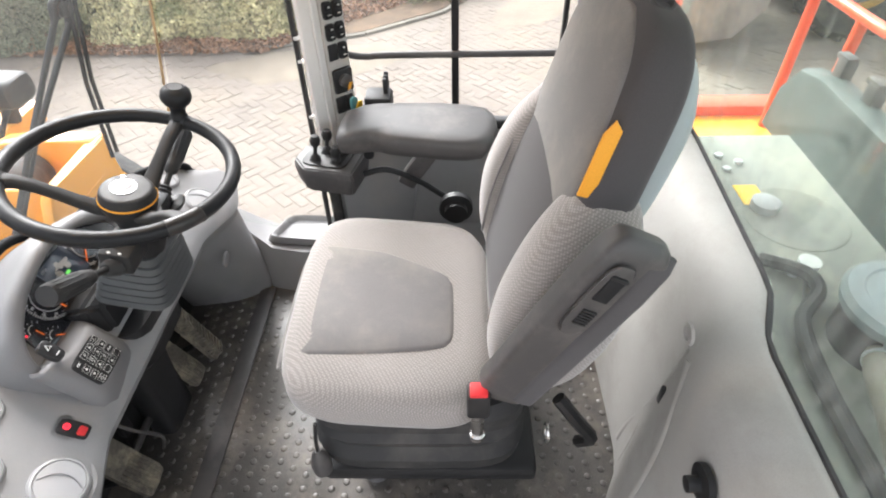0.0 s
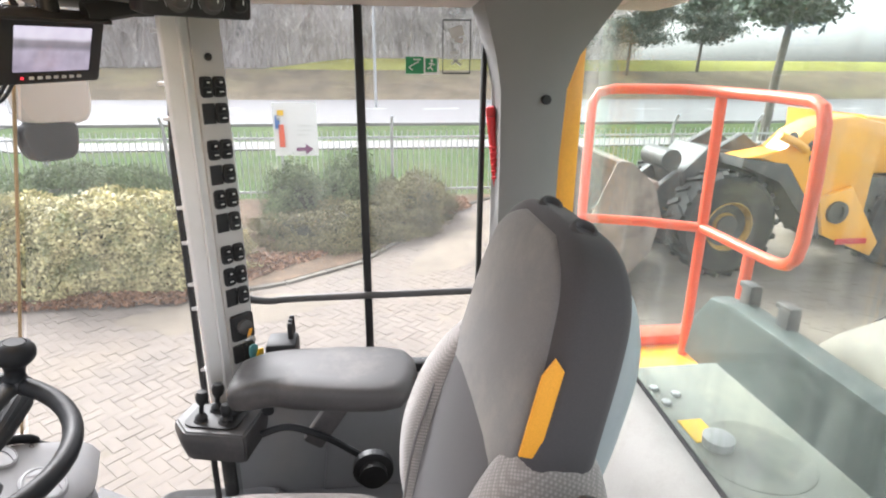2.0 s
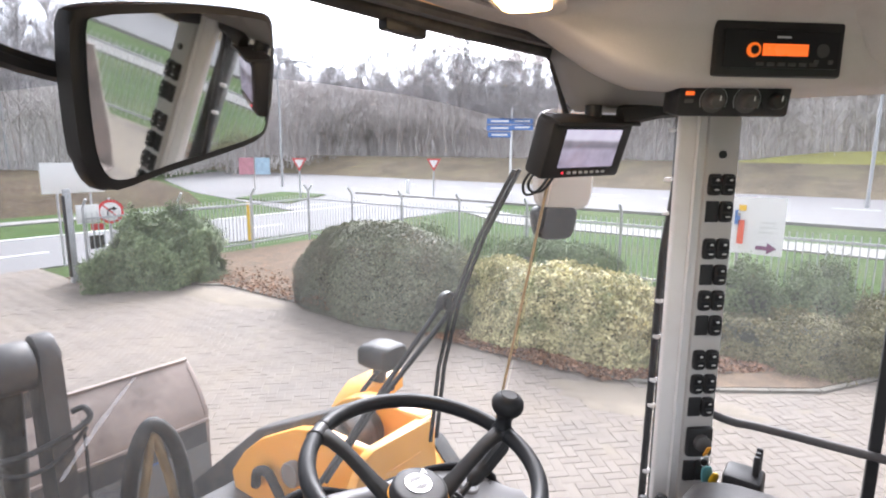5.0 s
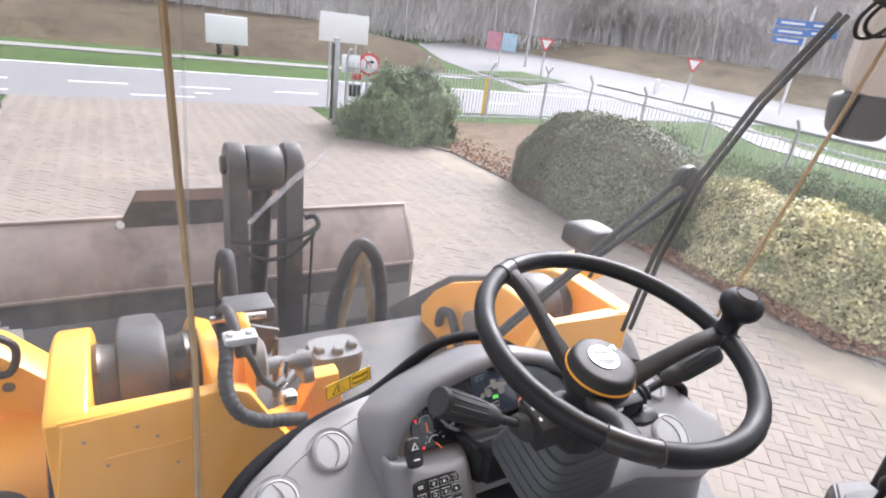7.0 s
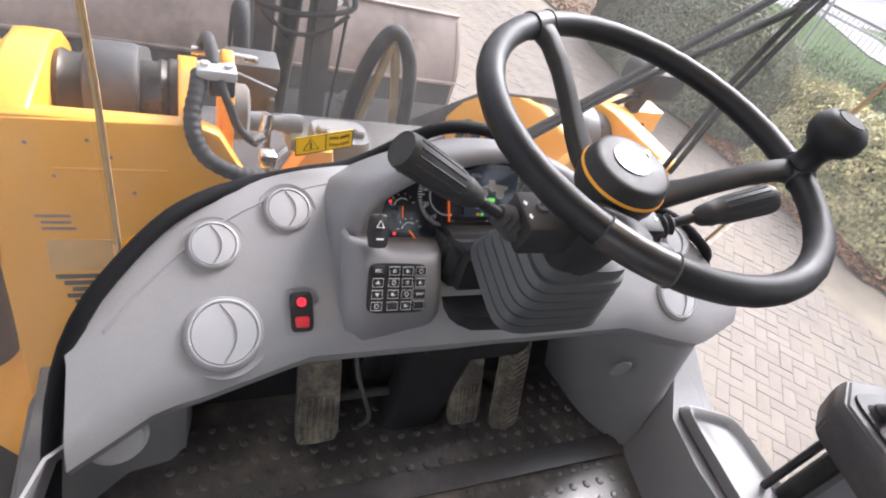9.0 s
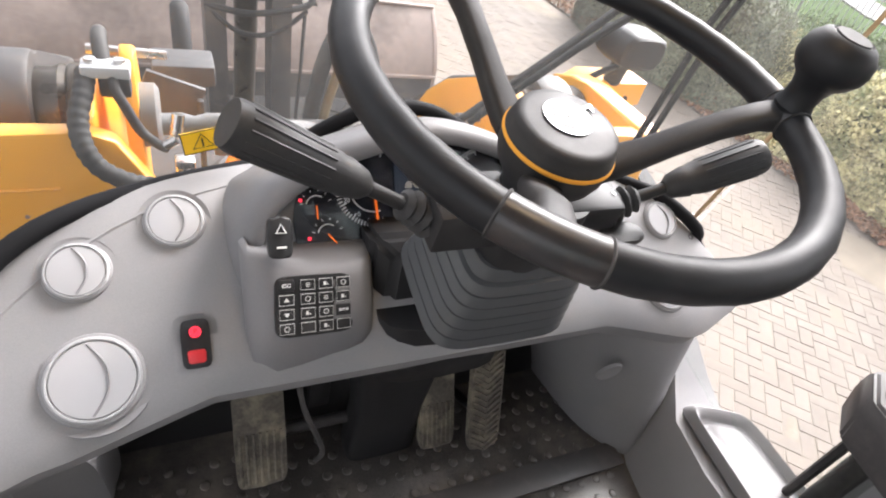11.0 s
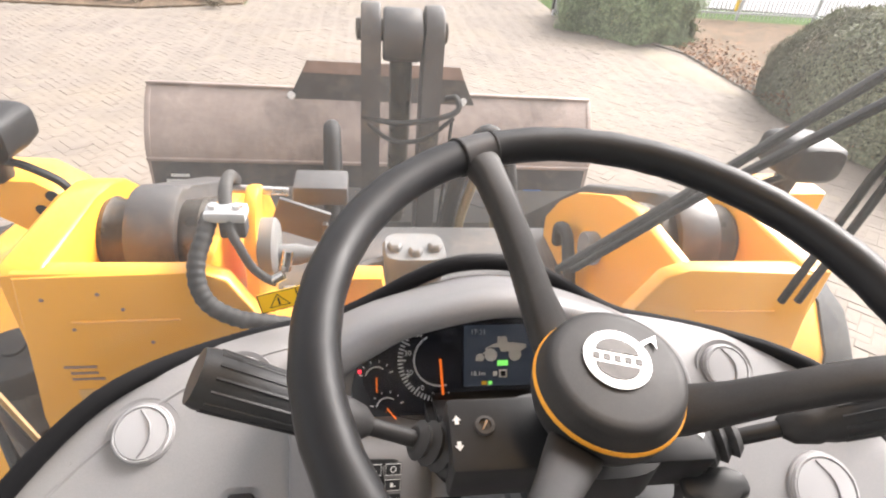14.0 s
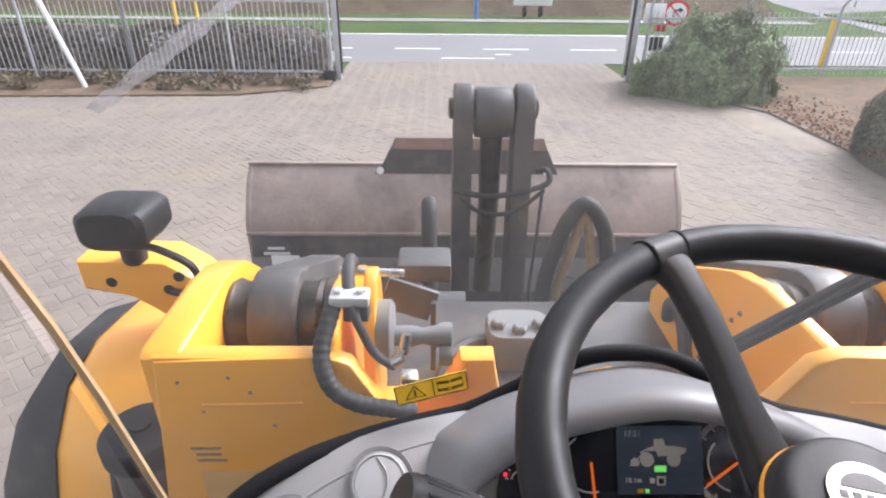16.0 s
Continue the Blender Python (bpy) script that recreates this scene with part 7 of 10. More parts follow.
lathe(bm, [(0.07, -0.35), (0.07, 0.35)], 20, basis((0.0, 2.34, 1.45), (0, 1, 0), (0, 0, 1)))
solid("arm_cross_tube", bm, M["steel"], "dark cross tube between the lift arms", "cross tube")
bm = B()
lathe(bm, [(0.055, -0.12), (0.055, 0.12)], 20, basis((-0.23, 2.25, 1.62), (0, 1, 0), (0, 0, 1)))
solid("cylinder_head", bm, M["valve_grey"], "grey hydraulic cylinder head", "cylinder")
for x, r in ((-0.248, 0.22), (0.229, 0.24)):
    hy = thing("hydraulic_hose", (x, 2.0, 1.45), "looped black hydraulic hose with a yellowed inner line", "hose", group="hydraulic hoses")
    for o, rr in ((0.0, 0.026), (0.045, 0.016)):
        bm = B()
        tube(bm, spline([(x, 1.9, 1.45), (x - 0.005, 1.9, 1.75), (x, 1.93, 2.0 - o), (x, 2.02, 2.155 - o), (x, 2.13, 2.0 - o), (x + 0.005, 2.17, 1.75), (x, 2.18, 1.45)], 6) if x < 0 else
             spline([(x - 0.1 + o, 2.0, 1.45), (x - 0.1 + o, 2.0, 1.8), (x - 0.06 + o, 2.0, 2.05 - o), (x + 0.01, 2.0, 2.165 - o), (x + 0.09 - o, 2.0, 2.05 - o), (x + 0.12 - o, 2.0, 1.8), (x + 0.12 - o, 2.0, 1.45)], 6), rr, 10)
        part("line", bm, M["rubber"] if o == 0 else M["hose_tan"], hy)
bm = B()
for sg in (-1, 1):
    prism(bm, [(0, 0), (0.16, -0.05), (0.2, 0.0), (0.05, 0.05)], 0.02, basis((sg * 0.28, 2.75, 1.50), (sg * 1, 0, 0), (0, 0.5, 0.6)))
part("ear", bm, M["steel"], rk)

# bucket
bucket = thing("bucket", (0, 3.6, 0.3), "wide worn steel loader bucket with rusty scuffs", "bucket")
bm = B()
prof = [(3.61, 1.725), (3.585, 1.705), (3.52, 1.64), (3.44, 1.53), (3.39, 1.43), (3.38, 1.38), (3.385, 1.36), (3.40, 1.10), (3.40, 0.8), (3.42, 0.5), (3.5, 0.35), (3.8, 0.26), (4.5, 0.22)]
rows = [[V(x, y, z) for y, z in prof] for x in (-1.325, -0.95, -0.45, -0.05, 0.35, 0.85, 1.22)]
shell(bm, rows, -0.025)
part("back_wall", bm, M["bucket"], bucket, "", 25)
for sg in (-1, 1):
    bm = B()
    prism(bm, [(3.62, 1.735), (3.53, 1.66), (3.44, 1.54), (3.38, 1.42), (3.39, 0.8), (3.42, 0.5), (3.5, 0.35), (3.8, 0.26), (4.5, 0.22), (4.35, 0.6), (3.75, 1.5)], 0.03, basis((sg * 1.275 - 0.067, 0, 0), (0, 1, 0), (0, 0, 1)), 0.004)
    part("side_wall", bm, M["bucket"], bucket)
bm = B()
box(bm, (-0.055, 3.378, 1.37), (2.57, 0.03, 0.02), 0.006)
part("stiffener", bm, M["bucket"], bucket)
bm = B()
box(bm, (-0.055, 3.605, 1.727), (2.57, 0.03, 0.016), 0.005)
part("top_lip", bm, M["bucket"], bucket)
bm = B()
box(bm, (-0.055, 3.395, 1.05), (2.55, 0.03, 0.62), 0.01)
part("lower_band", bm, M["steel"], bucket, "dark lower band")
bm = B()
box(bm, (-0.055, 3.376, 1.09), (2.55, 0.006, 0.24), 0.002)
part("grey_band", bm, M["valve_grey"], bucket, "scuffed grey band")
bm = B()
prism(bm, [(-0.66, 1.64), (-0.555, 1.70), (-0.46, 1.90), (0.40, 1.90), (0.50, 1.68), (0.60, 1.60)][::-1], 0.02, basis((0, 3.58, 0), (1, 0, 0), (0, 0, 1)), 0.003)
sp = part("spill_guard", bm, M["steel"], bucket)
bm = B()
prism(bm, [(-0.485, 1.835), (-0.46, 1.902), (0.40, 1.902), (0.43, 1.83)][::-1], 0.004, basis((0, 3.555, 0), (1, 0, 0), (0, 0, 1)))
part("rusty_edge", bm, M["rust"], sp, "rusty upper edge")
for x in (-0.555, 0.437):
    bm = B()
    lathe(bm, [(0.022, 0), (0.022, 0.006), (0, 0.006)], 14, basis((x, 3.555, 1.70), (1, 0, 0), (0, 0, 1)) @ pose(0, 0, 0, 180, 0, 0))
    part("hole", bm, M["print_white"], sp, "round lifting hole")
bm = B()
box(bm, (-1.13, 3.371, 1.16), (0.17, 0.004, 0.13), 0)
part("paper_label", bm, M["print_white"], bucket, "white paper label")
bm = B()
for k in range(2):
    box(bm, (-1.18, 3.378, 1.27 - k * 0.035), (0.10 + 0.06 * k, 0.004, 0.018), 0)
part("number_bars", bm, M["scuff"], bucket, "pale painted bars")
bm = B()
box(bm, (0.90, 3.378, 1.18), (0.11, 0.004, 0.07), 0)
part("blue_label", bm, M["blue_sign"], bucket, "blue sticker")

# lamp brackets, lamps, fenders
for sg in (-1, 1):
    lb_ = thing("work_lamp", (sg * 0.9, 1.5, 2.15), "black work lamp on a yellow bracket arm", "work lamp", group="work lamps")
    bm = B()
    poly = [(-1.06, 2.215), (-0.86, 2.21), (-0.80, 2.17), (-0.68, 2.04), (-0.74, 1.99), (-0.88, 2.06), (-0.95, 2.13), (-1.06, 2.14)]
    prism(bm, [(sg * -x if sg > 0 else x, z) for x, z in (poly if sg < 0 else poly[::-1])], 0.12, basis((0, 1.66, 0), (1, 0, 0), (0, 0, 1)), 0.008)
    br = part("bracket", bm, M["yellow"], lb_, "yellow bracket arm")
    for x, z in ((-0.83, 2.175), (-0.86, 2.14), (-0.99, 2.16), (-0.80, 2.09)):
        bm = B()
        lathe(bm, [(0.013, 0), (0.013, 0.004), (0, 0.005)], 10, basis((sg * -x if sg > 0 else x, 1.538, z), (1, 0, 0), (0, 0, 1)) @ pose(0, 0, 0, 180, 0, 0))
        part("hole", bm, M["black"], br)
    bm = B()
    LQ = basis((sg * 0.90, 1.50, 2.338), (1, 0, 0), (0, 0, 1))
    loft(bm, [[LQ @ V(x, y, 0.06) for x, y in squircle(0, 0.002, 0.060, 0.038, 3.5, 28)], [LQ @ V(x, y, 0.05) for x, y in squircle(0, 0, 0.072, 0.047, 3.5, 28)],
              [LQ @ V(x, y, -0.03) for x, y in squircle(0, 0, 0.076, 0.050, 3.5, 28)], [LQ @ V(x, y, -0.07) for x, y in squircle(0, 0, 0.074, 0.042, 4, 28)]])
    part("housing", bm, M["black"], lb_)
    bm = B()
    tube(bm, [V(sg * 0.915, 1.53, 2.30), V(sg * 0.93, 1.56, 2.215)], 0.028, 12)
    part("foot", bm, M["black"], lb_)
    bm = B()
    tube(bm, spline([(sg * 0.89, 1.52, 2.27), (sg * 0.83, 1.5, 2.265), (sg * 0.77, 1.5, 2.22), (sg * 0.79, 1.52, 2.14), (sg * 0.85, 1.53, 2.14)], 5), 0.009, 8)
    part("cable", bm, M["black"], lb_)
    fe = thing("fender", (sg * 1.1, 1.7, 1.0), "yellow front fender with a black rubber edge", "fender", group="front fenders")
    bm = B()
    arc = [(1.19, 1.0), (1.20, 1.40), (1.26, 1.66), (1.34, 1.84), (1.44, 1.94), (1.58, 1.975), (1.80, 1.95), (2.12, 1.79), (2.4, 1.50)]
    rows = [[V(sg * x, y, z - dz) for y, z in arc] for x, dz in ((0.74, -0.02), (0.91, -0.02), (1.06, -0.01), (1.11, 0.02))]
    if sg < 0:
        rows = rows[::-1]
    shell(bm, rows, 0.02)
    part("shell", bm, M["yellow"], fe)
    bm = B()
    rows = [[V(sg * x, y - 0.005, z - dz) for y, z in arc] for x, dz in ((1.105, 0.01), (1.20, 0.04), (1.26, 0.12))]
    if sg < 0:
        rows = rows[::-1]
    shell(bm, rows, 0.025)
    part("rubber_edge", bm, M["rubber"], fe, "black rubber edge")
    ty = thing("loader_tyre", (sg * 1.05, 1.75, 0.75), "large black loader tyre under the fender", "tyre", group="front tyres")
    bm = B()
    lathe(bm, [(0.35, -0.24), (0.66, -0.27), (0.75, -0.2), (0.76, 0.0), (0.75, 0.2), (0.66, 0.27), (0.35, 0.24)], 40, basis((sg * 1.05, 1.75, 0.75), (0, 1, 0), (0, 0, 1)))
    part("tyre", bm, M["tyre"], ty)
    bm = B()
    lathe(bm, [(0.34, -0.2), (0.34, 0.2), (0.2, 0.12), (0, 0.12)], 24, basis((sg * 1.05, 1.75, 0.75), (0, 1, 0), (0, 0, 1)))
    part("rim", bm, M["yellow"], ty)
cap = thing("filter_bowl", (-0.82, 1.24, 1.8), "black round filter cap on a dark canister", "filter")
bm = B()
lathe(bm, [(0.075, 0), (0.082, 0.01), (0.082, 0.05), (0.076, 0.058), (0.05, 0.064), (0.02, 0.066), (0.02, 0.072), (0, 0.073)], 32, pose(-0.83, 1.25, 1.93))
part("cap", bm, M["rubber"], cap)
bm = B()
lathe(bm, [(0.07, -0.35), (0.07, 0.0)], 28, pose(-0.83, 1.25, 1.93))
part("canister", bm, M["charcoal"], cap)
bm = B()
tube(bm, spline([(-0.93, 1.3, 1.9), (-0.95, 1.28, 1.75), (-0.9, 1.2, 1.6), (-0.88, 1.18, 1.4)], 5), 0.014, 8)
solid("hose_loop", bm, M["rubber"], "black hose beside the filter", "hose")

# hose block on the left tower
hb = thing("hose_block", (-0.36, 1.16, 2.2), "chrome hose block with black hoses on the frame", "hose block")
bm = B()
box(bm, (-0.364, 1.150, 2.373), (0.062, 0.036, 0.018), 0.004)
part("block", bm, M["zinc"], hb, "bright metal block")
bm = B()
box(bm, (-0.355, 1.150, 2.350), (0.040, 0.032, 0.030), 0.004)
part("clamp", bm, M["rubber"], hb)
for dx in (-0.018, 0.018):
    bm = B()
    lathe(bm, [(0.008, 0), (0.008, 0.007), (0, 0.008)], 6, pose(-0.364 + dx, 1.15, 2.381))
    part("bolt", bm, M["chrome"], hb)
bm = B()
hp = spline([(-0.390, 1.155, 2.366), (-0.394, 1.125, 2.350), (-0.402, 1.092, 2.324), (-0.398, 1.066, 2.296), (-0.380, 1.052, 2.268), (-0.343, 1.047, 2.247), (-0.304, 1.05, 2.236), (-0.26, 1.055, 2.222)], 12)
tube(bm, hp, [0.0128 + 0.0012 * (k // 2 % 2) for k in range(len(hp))], 14)
part("hose", bm, M["rubber"], hb, "corrugated black hose sleeve")
bm = B()
tube(bm, spline([(-0.357, 1.14, 2.366), (-0.354, 1.125, 2.352), (-0.344, 1.12, 2.328), (-0.329, 1.12, 2.290), (-0.307, 1.12, 2.266), (-0.295, 1.122, 2.258)], 6), 0.0075, 10)
part("hose", bm, M["rubber"], hb)
bm = B()
tube(bm, spline([(-0.368, 1.165, 2.375), (-0.372, 1.20, 2.392), (-0.375, 1.25, 2.385), (-0.38, 1.30, 2.35)], 5), 0.011, 10)
part("hose", bm, M["rubber"], hb)
bm = B()
tube(bm, [V(-0.300, 1.122, 2.262), V(-0.282, 1.125, 2.272)], 0.009, 10)
tube(bm, [V(-0.282, 1.14, 2.27), V(-0.276, 1.15, 2.302)], 0.010, 10)
part("fitting", bm, M["chrome"], hb)
bm = B()
lathe(bm, [(0.048, -0.016), (0.052, -0.012), (0.052, 0.010), (0.044, 0.016)], 28, basis((-0.318, 1.22, 2.262), (0, 1, 0), (0, 0, 1)))
lathe(bm, [(0.018, -0.06), (0.02, -0.02), (0.014, 0.0), (0.02, 0.02), (0.02, 0.05)], 16, basis((-0.25, 1.22, 2.245), (0, 1, 0), (0, 0, 1)))
part("valve", bm, M["valve_grey"], hb)
bm = B()
loft(bm, [[V(-0.025 + x, 1.53 + y, z) for x, y in squircle(0, 0, a, d, 4, 24)] for z, a, d in ((1.81, 0.055, 0.05), (1.88, 0.062, 0.055), (1.98, 0.074, 0.06), (2.00, 0.078, 0.062), (2.035, 0.080, 0.064), (2.05, 0.074, 0.06))])
vh = part("valve_head", bm, M["valve_grey"], hb, "grey valve casting with hexagon bolts")
for x, y in ((-0.075, 1.52), (-0.025, 1.50), (0.025, 1.52)):
    bm = B()
    lathe(bm, [(0.019, 0), (0.019, 0.014), (0.014, 0.019), (0, 0.020)], 6, pose(x, y, 2.049))
    part("bolt", bm, M["valve_grey"], vh)
bm = B()
tube(bm, spline([(-0.10, 1.52, 2.01), (-0.15, 1.50, 2.01), (-0.20, 1.45, 2.0), (-0.22, 1.4, 1.97)], 5), 0.016, 8)
part("pipe", bm, M["steel"], hb)
bm = B()
tube(bm, [V(-0.400, 1.28, 2.345), V(-0.285, 1.28, 2.340)], 0.008, 10)
part("cross_pin", bm, M["chrome"], hb, "bright cross pin")
bm = B()
prism(bm, [(1.15, 2.05), (1.165, 2.26), (1.19, 2.325), (1.22, 2.358), (1.25, 2.368), (1.285, 2.352), (1.31, 2.30), (1.33, 2.20), (1.33, 2.05)][::-1], 0.022, basis((-0.352, 0, 0), (0, 1, 0), (0, 0, 1)), 0.005)
part("lug", bm, M["yellow"], hb, "yellow lug plate")
bm = B()
box(bm, (-0.233, 1.40, 2.11), (0.012, 0.02, 0.18), 0.002)
box(bm, (-0.285, 1.41, 2.20), (0.11, 0.012, 0.075), 0.002, pose(-0.285, 1.41, 2.20) @ pose(0, 0, 0, 0, 20, 0) @ pose(0.285, -1.41, -2.20))
part("bracket", bm, M["steel"], hb)
bm = B()
box(bm, (-0.255, 1.62, 2.165), (0.13, 0.10, 0.05), 0.008)
part("shield", bm, M["steel"], hb)
for y, r in ((1.21, 0.022), (1.25, 0.030)):
    bm = B()
    lathe(bm, [(r, -0.012), (r * 1.06, -0.006), (r * 1.06, 0.006), (r, 0.012)], 20, basis((-0.21, y, 2.215), (0, 1, 0), (0, 0, 1)))
    part("coupling", bm, M["valve_grey"], hb)
bm = B()
box(bm, (-0.272, 1.13, 2.222), (0.03, 0.03, 0.028), 0.005)
part("nut", bm, M["chrome"], hb)


# wipers in front of the screen
def wiper(pts, blade, label):
    t = thing("wiper", pts[0], label, "wiper")
    for o, e in ((0.0, V(-0.032, 0.0, -0.004)), (0.022, V(0.0, 0.0, -0.03))):
        b = B()
        tube(b, [Vector(p) + V(o, 0.004, 0) for p in pts[:-1]] + [Vector(pts[-1]) + e], 0.0072, 8, flat=0.8)
        part("arm", b, M["black"], t)
    b = B()
    c = Vector(pts[-1])
    tube(b, spline([c + V(-0.034, 0, -0.008), c + V(-0.026, 0, 0.014), c + V(-0.004, 0, 0.022), c + V(0.018, 0, 0.008), c + V(0.014, 0, -0.016), c + V(0.0, 0, -0.032)], 4), 0.0105, 8, flat=0.8)
    lathe(b, [(0.020, -0.013), (0.022, -0.008), (0.022, 0.008), (0.014, 0.014), (0, 0.014)], 18, basis(c + V(0.006, 0, 0.002), (1, 0, 0), (0, 0, 1)))
    part("joint", b, M["black"], t)
    for o in (-0.004, 0.020):
        b = B()
        tube(b, [Vector(p) + V(o, -0.004, 0) for p in blade], 0.0055, 6)
        part("blade", b, M["rubber"], t)
    return t


wiper([(0.118, 0.98, 2.385), (0.24, 0.94, 2.53), (0.412, 0.848, 2.762)], [(0.388, 0.88, 2.413), (0.403, 0.868, 2.60), (0.420, 0.838, 2.765), (0.44, 0.785, 2.92), (0.466, 0.712, 3.076)], "black twin-arm windscreen wiper with a long blade")

# warning sticker on the screen
WX = Vector((0.074, 0.013, 0.028)).normalized()
WS = basis((-0.234, 0.9075, 2.405), WX, (-0.26, -0.1, 1)) @ pose(0, 0, 0, 0, 0, -12)
wt = thing("warning_sticker", (-0.234, 0.907, 2.39), "yellow warning sticker with a triangle and an open book", "sticker")
bm = B()
box(bm, (0, 0, 0.0), (0.086, 0.030, 0.001), 0, WS)
part("sheet", bm, M["sticker"], wt)
bm = B()
for c, s in (((0, 0.0145), (0.086, 0.0012)), ((0, -0.0145), (0.086, 0.0012)), ((-0.0425, 0), (0.0012, 0.03)), ((0.0425, 0), (0.0012, 0.03)), ((0.002, 0), (0.0012, 0.03))):
    box(bm, (*c, 0.0008), (*s, 0.0006), 0, WS)
tube(bm, [WS @ V(-0.020 + 0.0135 * math.sin(a), -0.002 + 0.0125 * math.cos(a), 0.001) for a in (0, 2.094, 4.189)], 0.0008, 5, closed=True)
box(bm, (-0.020, 0.0, 0.001), (0.002, 0.009, 0.0006), 0, WS)
box(bm, (-0.020, -0.006, 0.001), (0.002, 0.002, 0.0006), 0, WS)
for k in range(3):
    for sg in (-1, 1):
        tube(bm, [WS @ V(0.022 + sg * 0.001, -0.006 - k * 0.0016, 0.001), WS @ V(0.022 + sg * 0.015, -0.004 - k * 0.0016, 0.001), WS @ V(0.022 + sg * 0.015, 0.008 - k * 0.0016, 0.001), WS @ V(0.022 + sg * 0.001, 0.006 - k * 0.0016, 0.001)], 0.0005, 4)
part("symbols", bm, M["print_black"], wt)

# outside mirror on the right
om = thing("outside_mirror", (1.0, 0.83, 2.9), "cream outside mirror with a black lower glass", "mirror")
OM = basis((0.975, 0.83, 3.03), (0.75, -0.66, 0), (0, 0, 1))
bm = B()
rings = []
for g, z in ((0.9, -0.03), (1.0, -0.02), (1.0, 0.02), (0.9, 0.03)):
    rings.append([OM @ V(x * g, y * g, z) for x, y in squircle(0.004, 0.062, 0.090, 0.150, 5, 28)])
loft(bm, rings)
part("housing", bm, M["cream"], om)
bm = B()
rings = []
for g, z in ((0.9, -0.03), (1.0, -0.02), (1.0, 0.02), (0.9, 0.03)):
    rings.append([OM @ V((x * (1.0 + 2.6 * y)) * g - 0.022, -0.128 + y * g, z) for x, y in squircle(0, 0, 0.066, 0.052, 4, 28)])
loft(bm, rings)
part("wide_mirror", bm, M["black"], om)
bm = B()
tube(bm, spline([(1.06, 0.85, 3.12), (1.0, 0.85, 3.2), (0.8, 0.7, 3.27), (0.66, 0.5, 3.3)], 5), 0.012, 8)
part("arm", bm, M["black"], om)

# ---- behind the cab: engine hood, rails ----
eh = thing("engine_hood", (0.2, -1.6, 1.5), "dusty grey-green engine hood with a raised air cleaner", "engine hood")
bm = B()
box(bm, (-0.09, -1.472, 2.22), (1.30, 1.866, 0.27), 0.012)
part("deck", bm, M["deck"], eh)
bm = B()
prism(bm, [(-0.75, 2.3), (-0.75, 2.50), (0.53, 2.53), (0.63, 2.51), (0.69, 2.43), (0.71, 2.3)][::-1], 0.08, basis((0, -0.885, 0), (1, 0, 0), (0, 0, 1)), 0.02)
part("cross_panel", bm, M["hood_dark"], eh, "dark grey-green cross panel")
bm = B()
lathe(bm, [(0, 0.0), (0.28, 0.006), (0.39, 0.035), (0.44, 0.09), (0.463, 0.2), (0.465, 1.1), (0.42, 1.2), (0, 1.21)], 56, basis((0.11, -1.0, 2.18), (1, 0, 0), (0, 0, 1)))
rh_ = part("rear_hood", bm, M["dusty_beige"], eh, "rounded dusty beige rear hood", 60)
bm = B()
tube(bm, [V(0.11 + 0.467 * math.cos(a), -1.22, 2.18 + 0.467 * math.sin(a)) for a in [k * math.pi / 24 for k in range(48)]], 0.007, 6, closed=True)
part("seam", bm, M["rubber"], rh_)
bm = B()
tube(bm, spline([(0.02, -0.69, 2.362), (-0.10, -0.63, 2.365), (-0.24, -0.605, 2.366), (-0.40, -0.60, 2.366)], 6), 0.006, 6)
part("cable", bm, M["rubber"], eh)
bm = B()
lathe(bm, [(0.016, 0), (0.02, 0.006), (0.016, 0.014), (0, 0.016)], 14, pose(0.045, -0.645, 2.354))
part("clip", bm, M["scuff"], eh, "pale cable clip")
bm = B()
lathe(bm, [(0.085, 0), (0.097, 0.01), (0.102, 0.03), (0.095, 0.042), (0.072, 0.046), (0.068, 0.043), (0.042, 0.046), (0, 0.048)], 32, pose(-0.155, -0.735, 2.43))
part("lid", bm, mat("grey_lid", (0.22, 0.25, 0.26), 0.5, vary=0.15, scale=8), eh, "round grey lid")
bm = B()
lathe(bm, [(0.084, 0), (0.084, 0.1)], 32, pose(-0.155, -0.735, 2.34))
part("neck", bm, M["black"], eh)
bm = B()
box(bm, (0.285, -0.678, 2.3565), (0.075, 0.055, 0.002), 0)
part("label", bm, M["sticker"], eh, "yellow sticker")
bm = B()
lathe(bm, [(0.03, 0), (0.032, 0.02), (0.02, 0.026), (0, 0.026)], 16, pose(0.235, -0.69, 2.356))
part("filler_cap", bm, M["vent"], eh, "white filler cap")
bm = B()
lathe(bm, [(0.115, 0), (0.113, 0.003), (0.108, 0.0035), (0.104, 0.0025), (0, 0.003)], 36, pose(0.20, -0.745, 2.353))
part("access_cover", bm, M["deck"], eh)
for x, y in ((0.42, -0.70), (0.45, -0.66), (0.39, -0.66), (0.02, -0.66), (-0.03, -0.80)):
    bm = B()
    lathe(bm, [(0.011, 0), (0.011, 0.008), (0.004, 0.010), (0, 0.010)], 6, pose(x, y, 2.354))
    part("bolt", bm, M["zinc"], eh)
bm = B()
tube(bm, spline([(0.05, -0.60, 2.372), (0.0, -0.66, 2.385), (-0.05, -0.67, 2.38), (-0.12, -0.61, 2.372), (-0.26, -0.585, 2.37), (-0.5, -0.58, 2.37)], 6), 0.014, 8)
part("hose", bm, M["rubber"], eh)
bm = B()
hp = spline([(-0.20, -0.70, 2.40), (-0.25, -0.665, 2.405), (-0.336, -0.64, 2.405), (-0.43, -0.61, 2.40), (-0.56, -0.60, 2.38)], 12)
tube(bm, hp, 0.026, 16)
ih_ = part("intake_hose", bm, M["dusty_beige"], eh, "dusty beige hose with metal clamps")
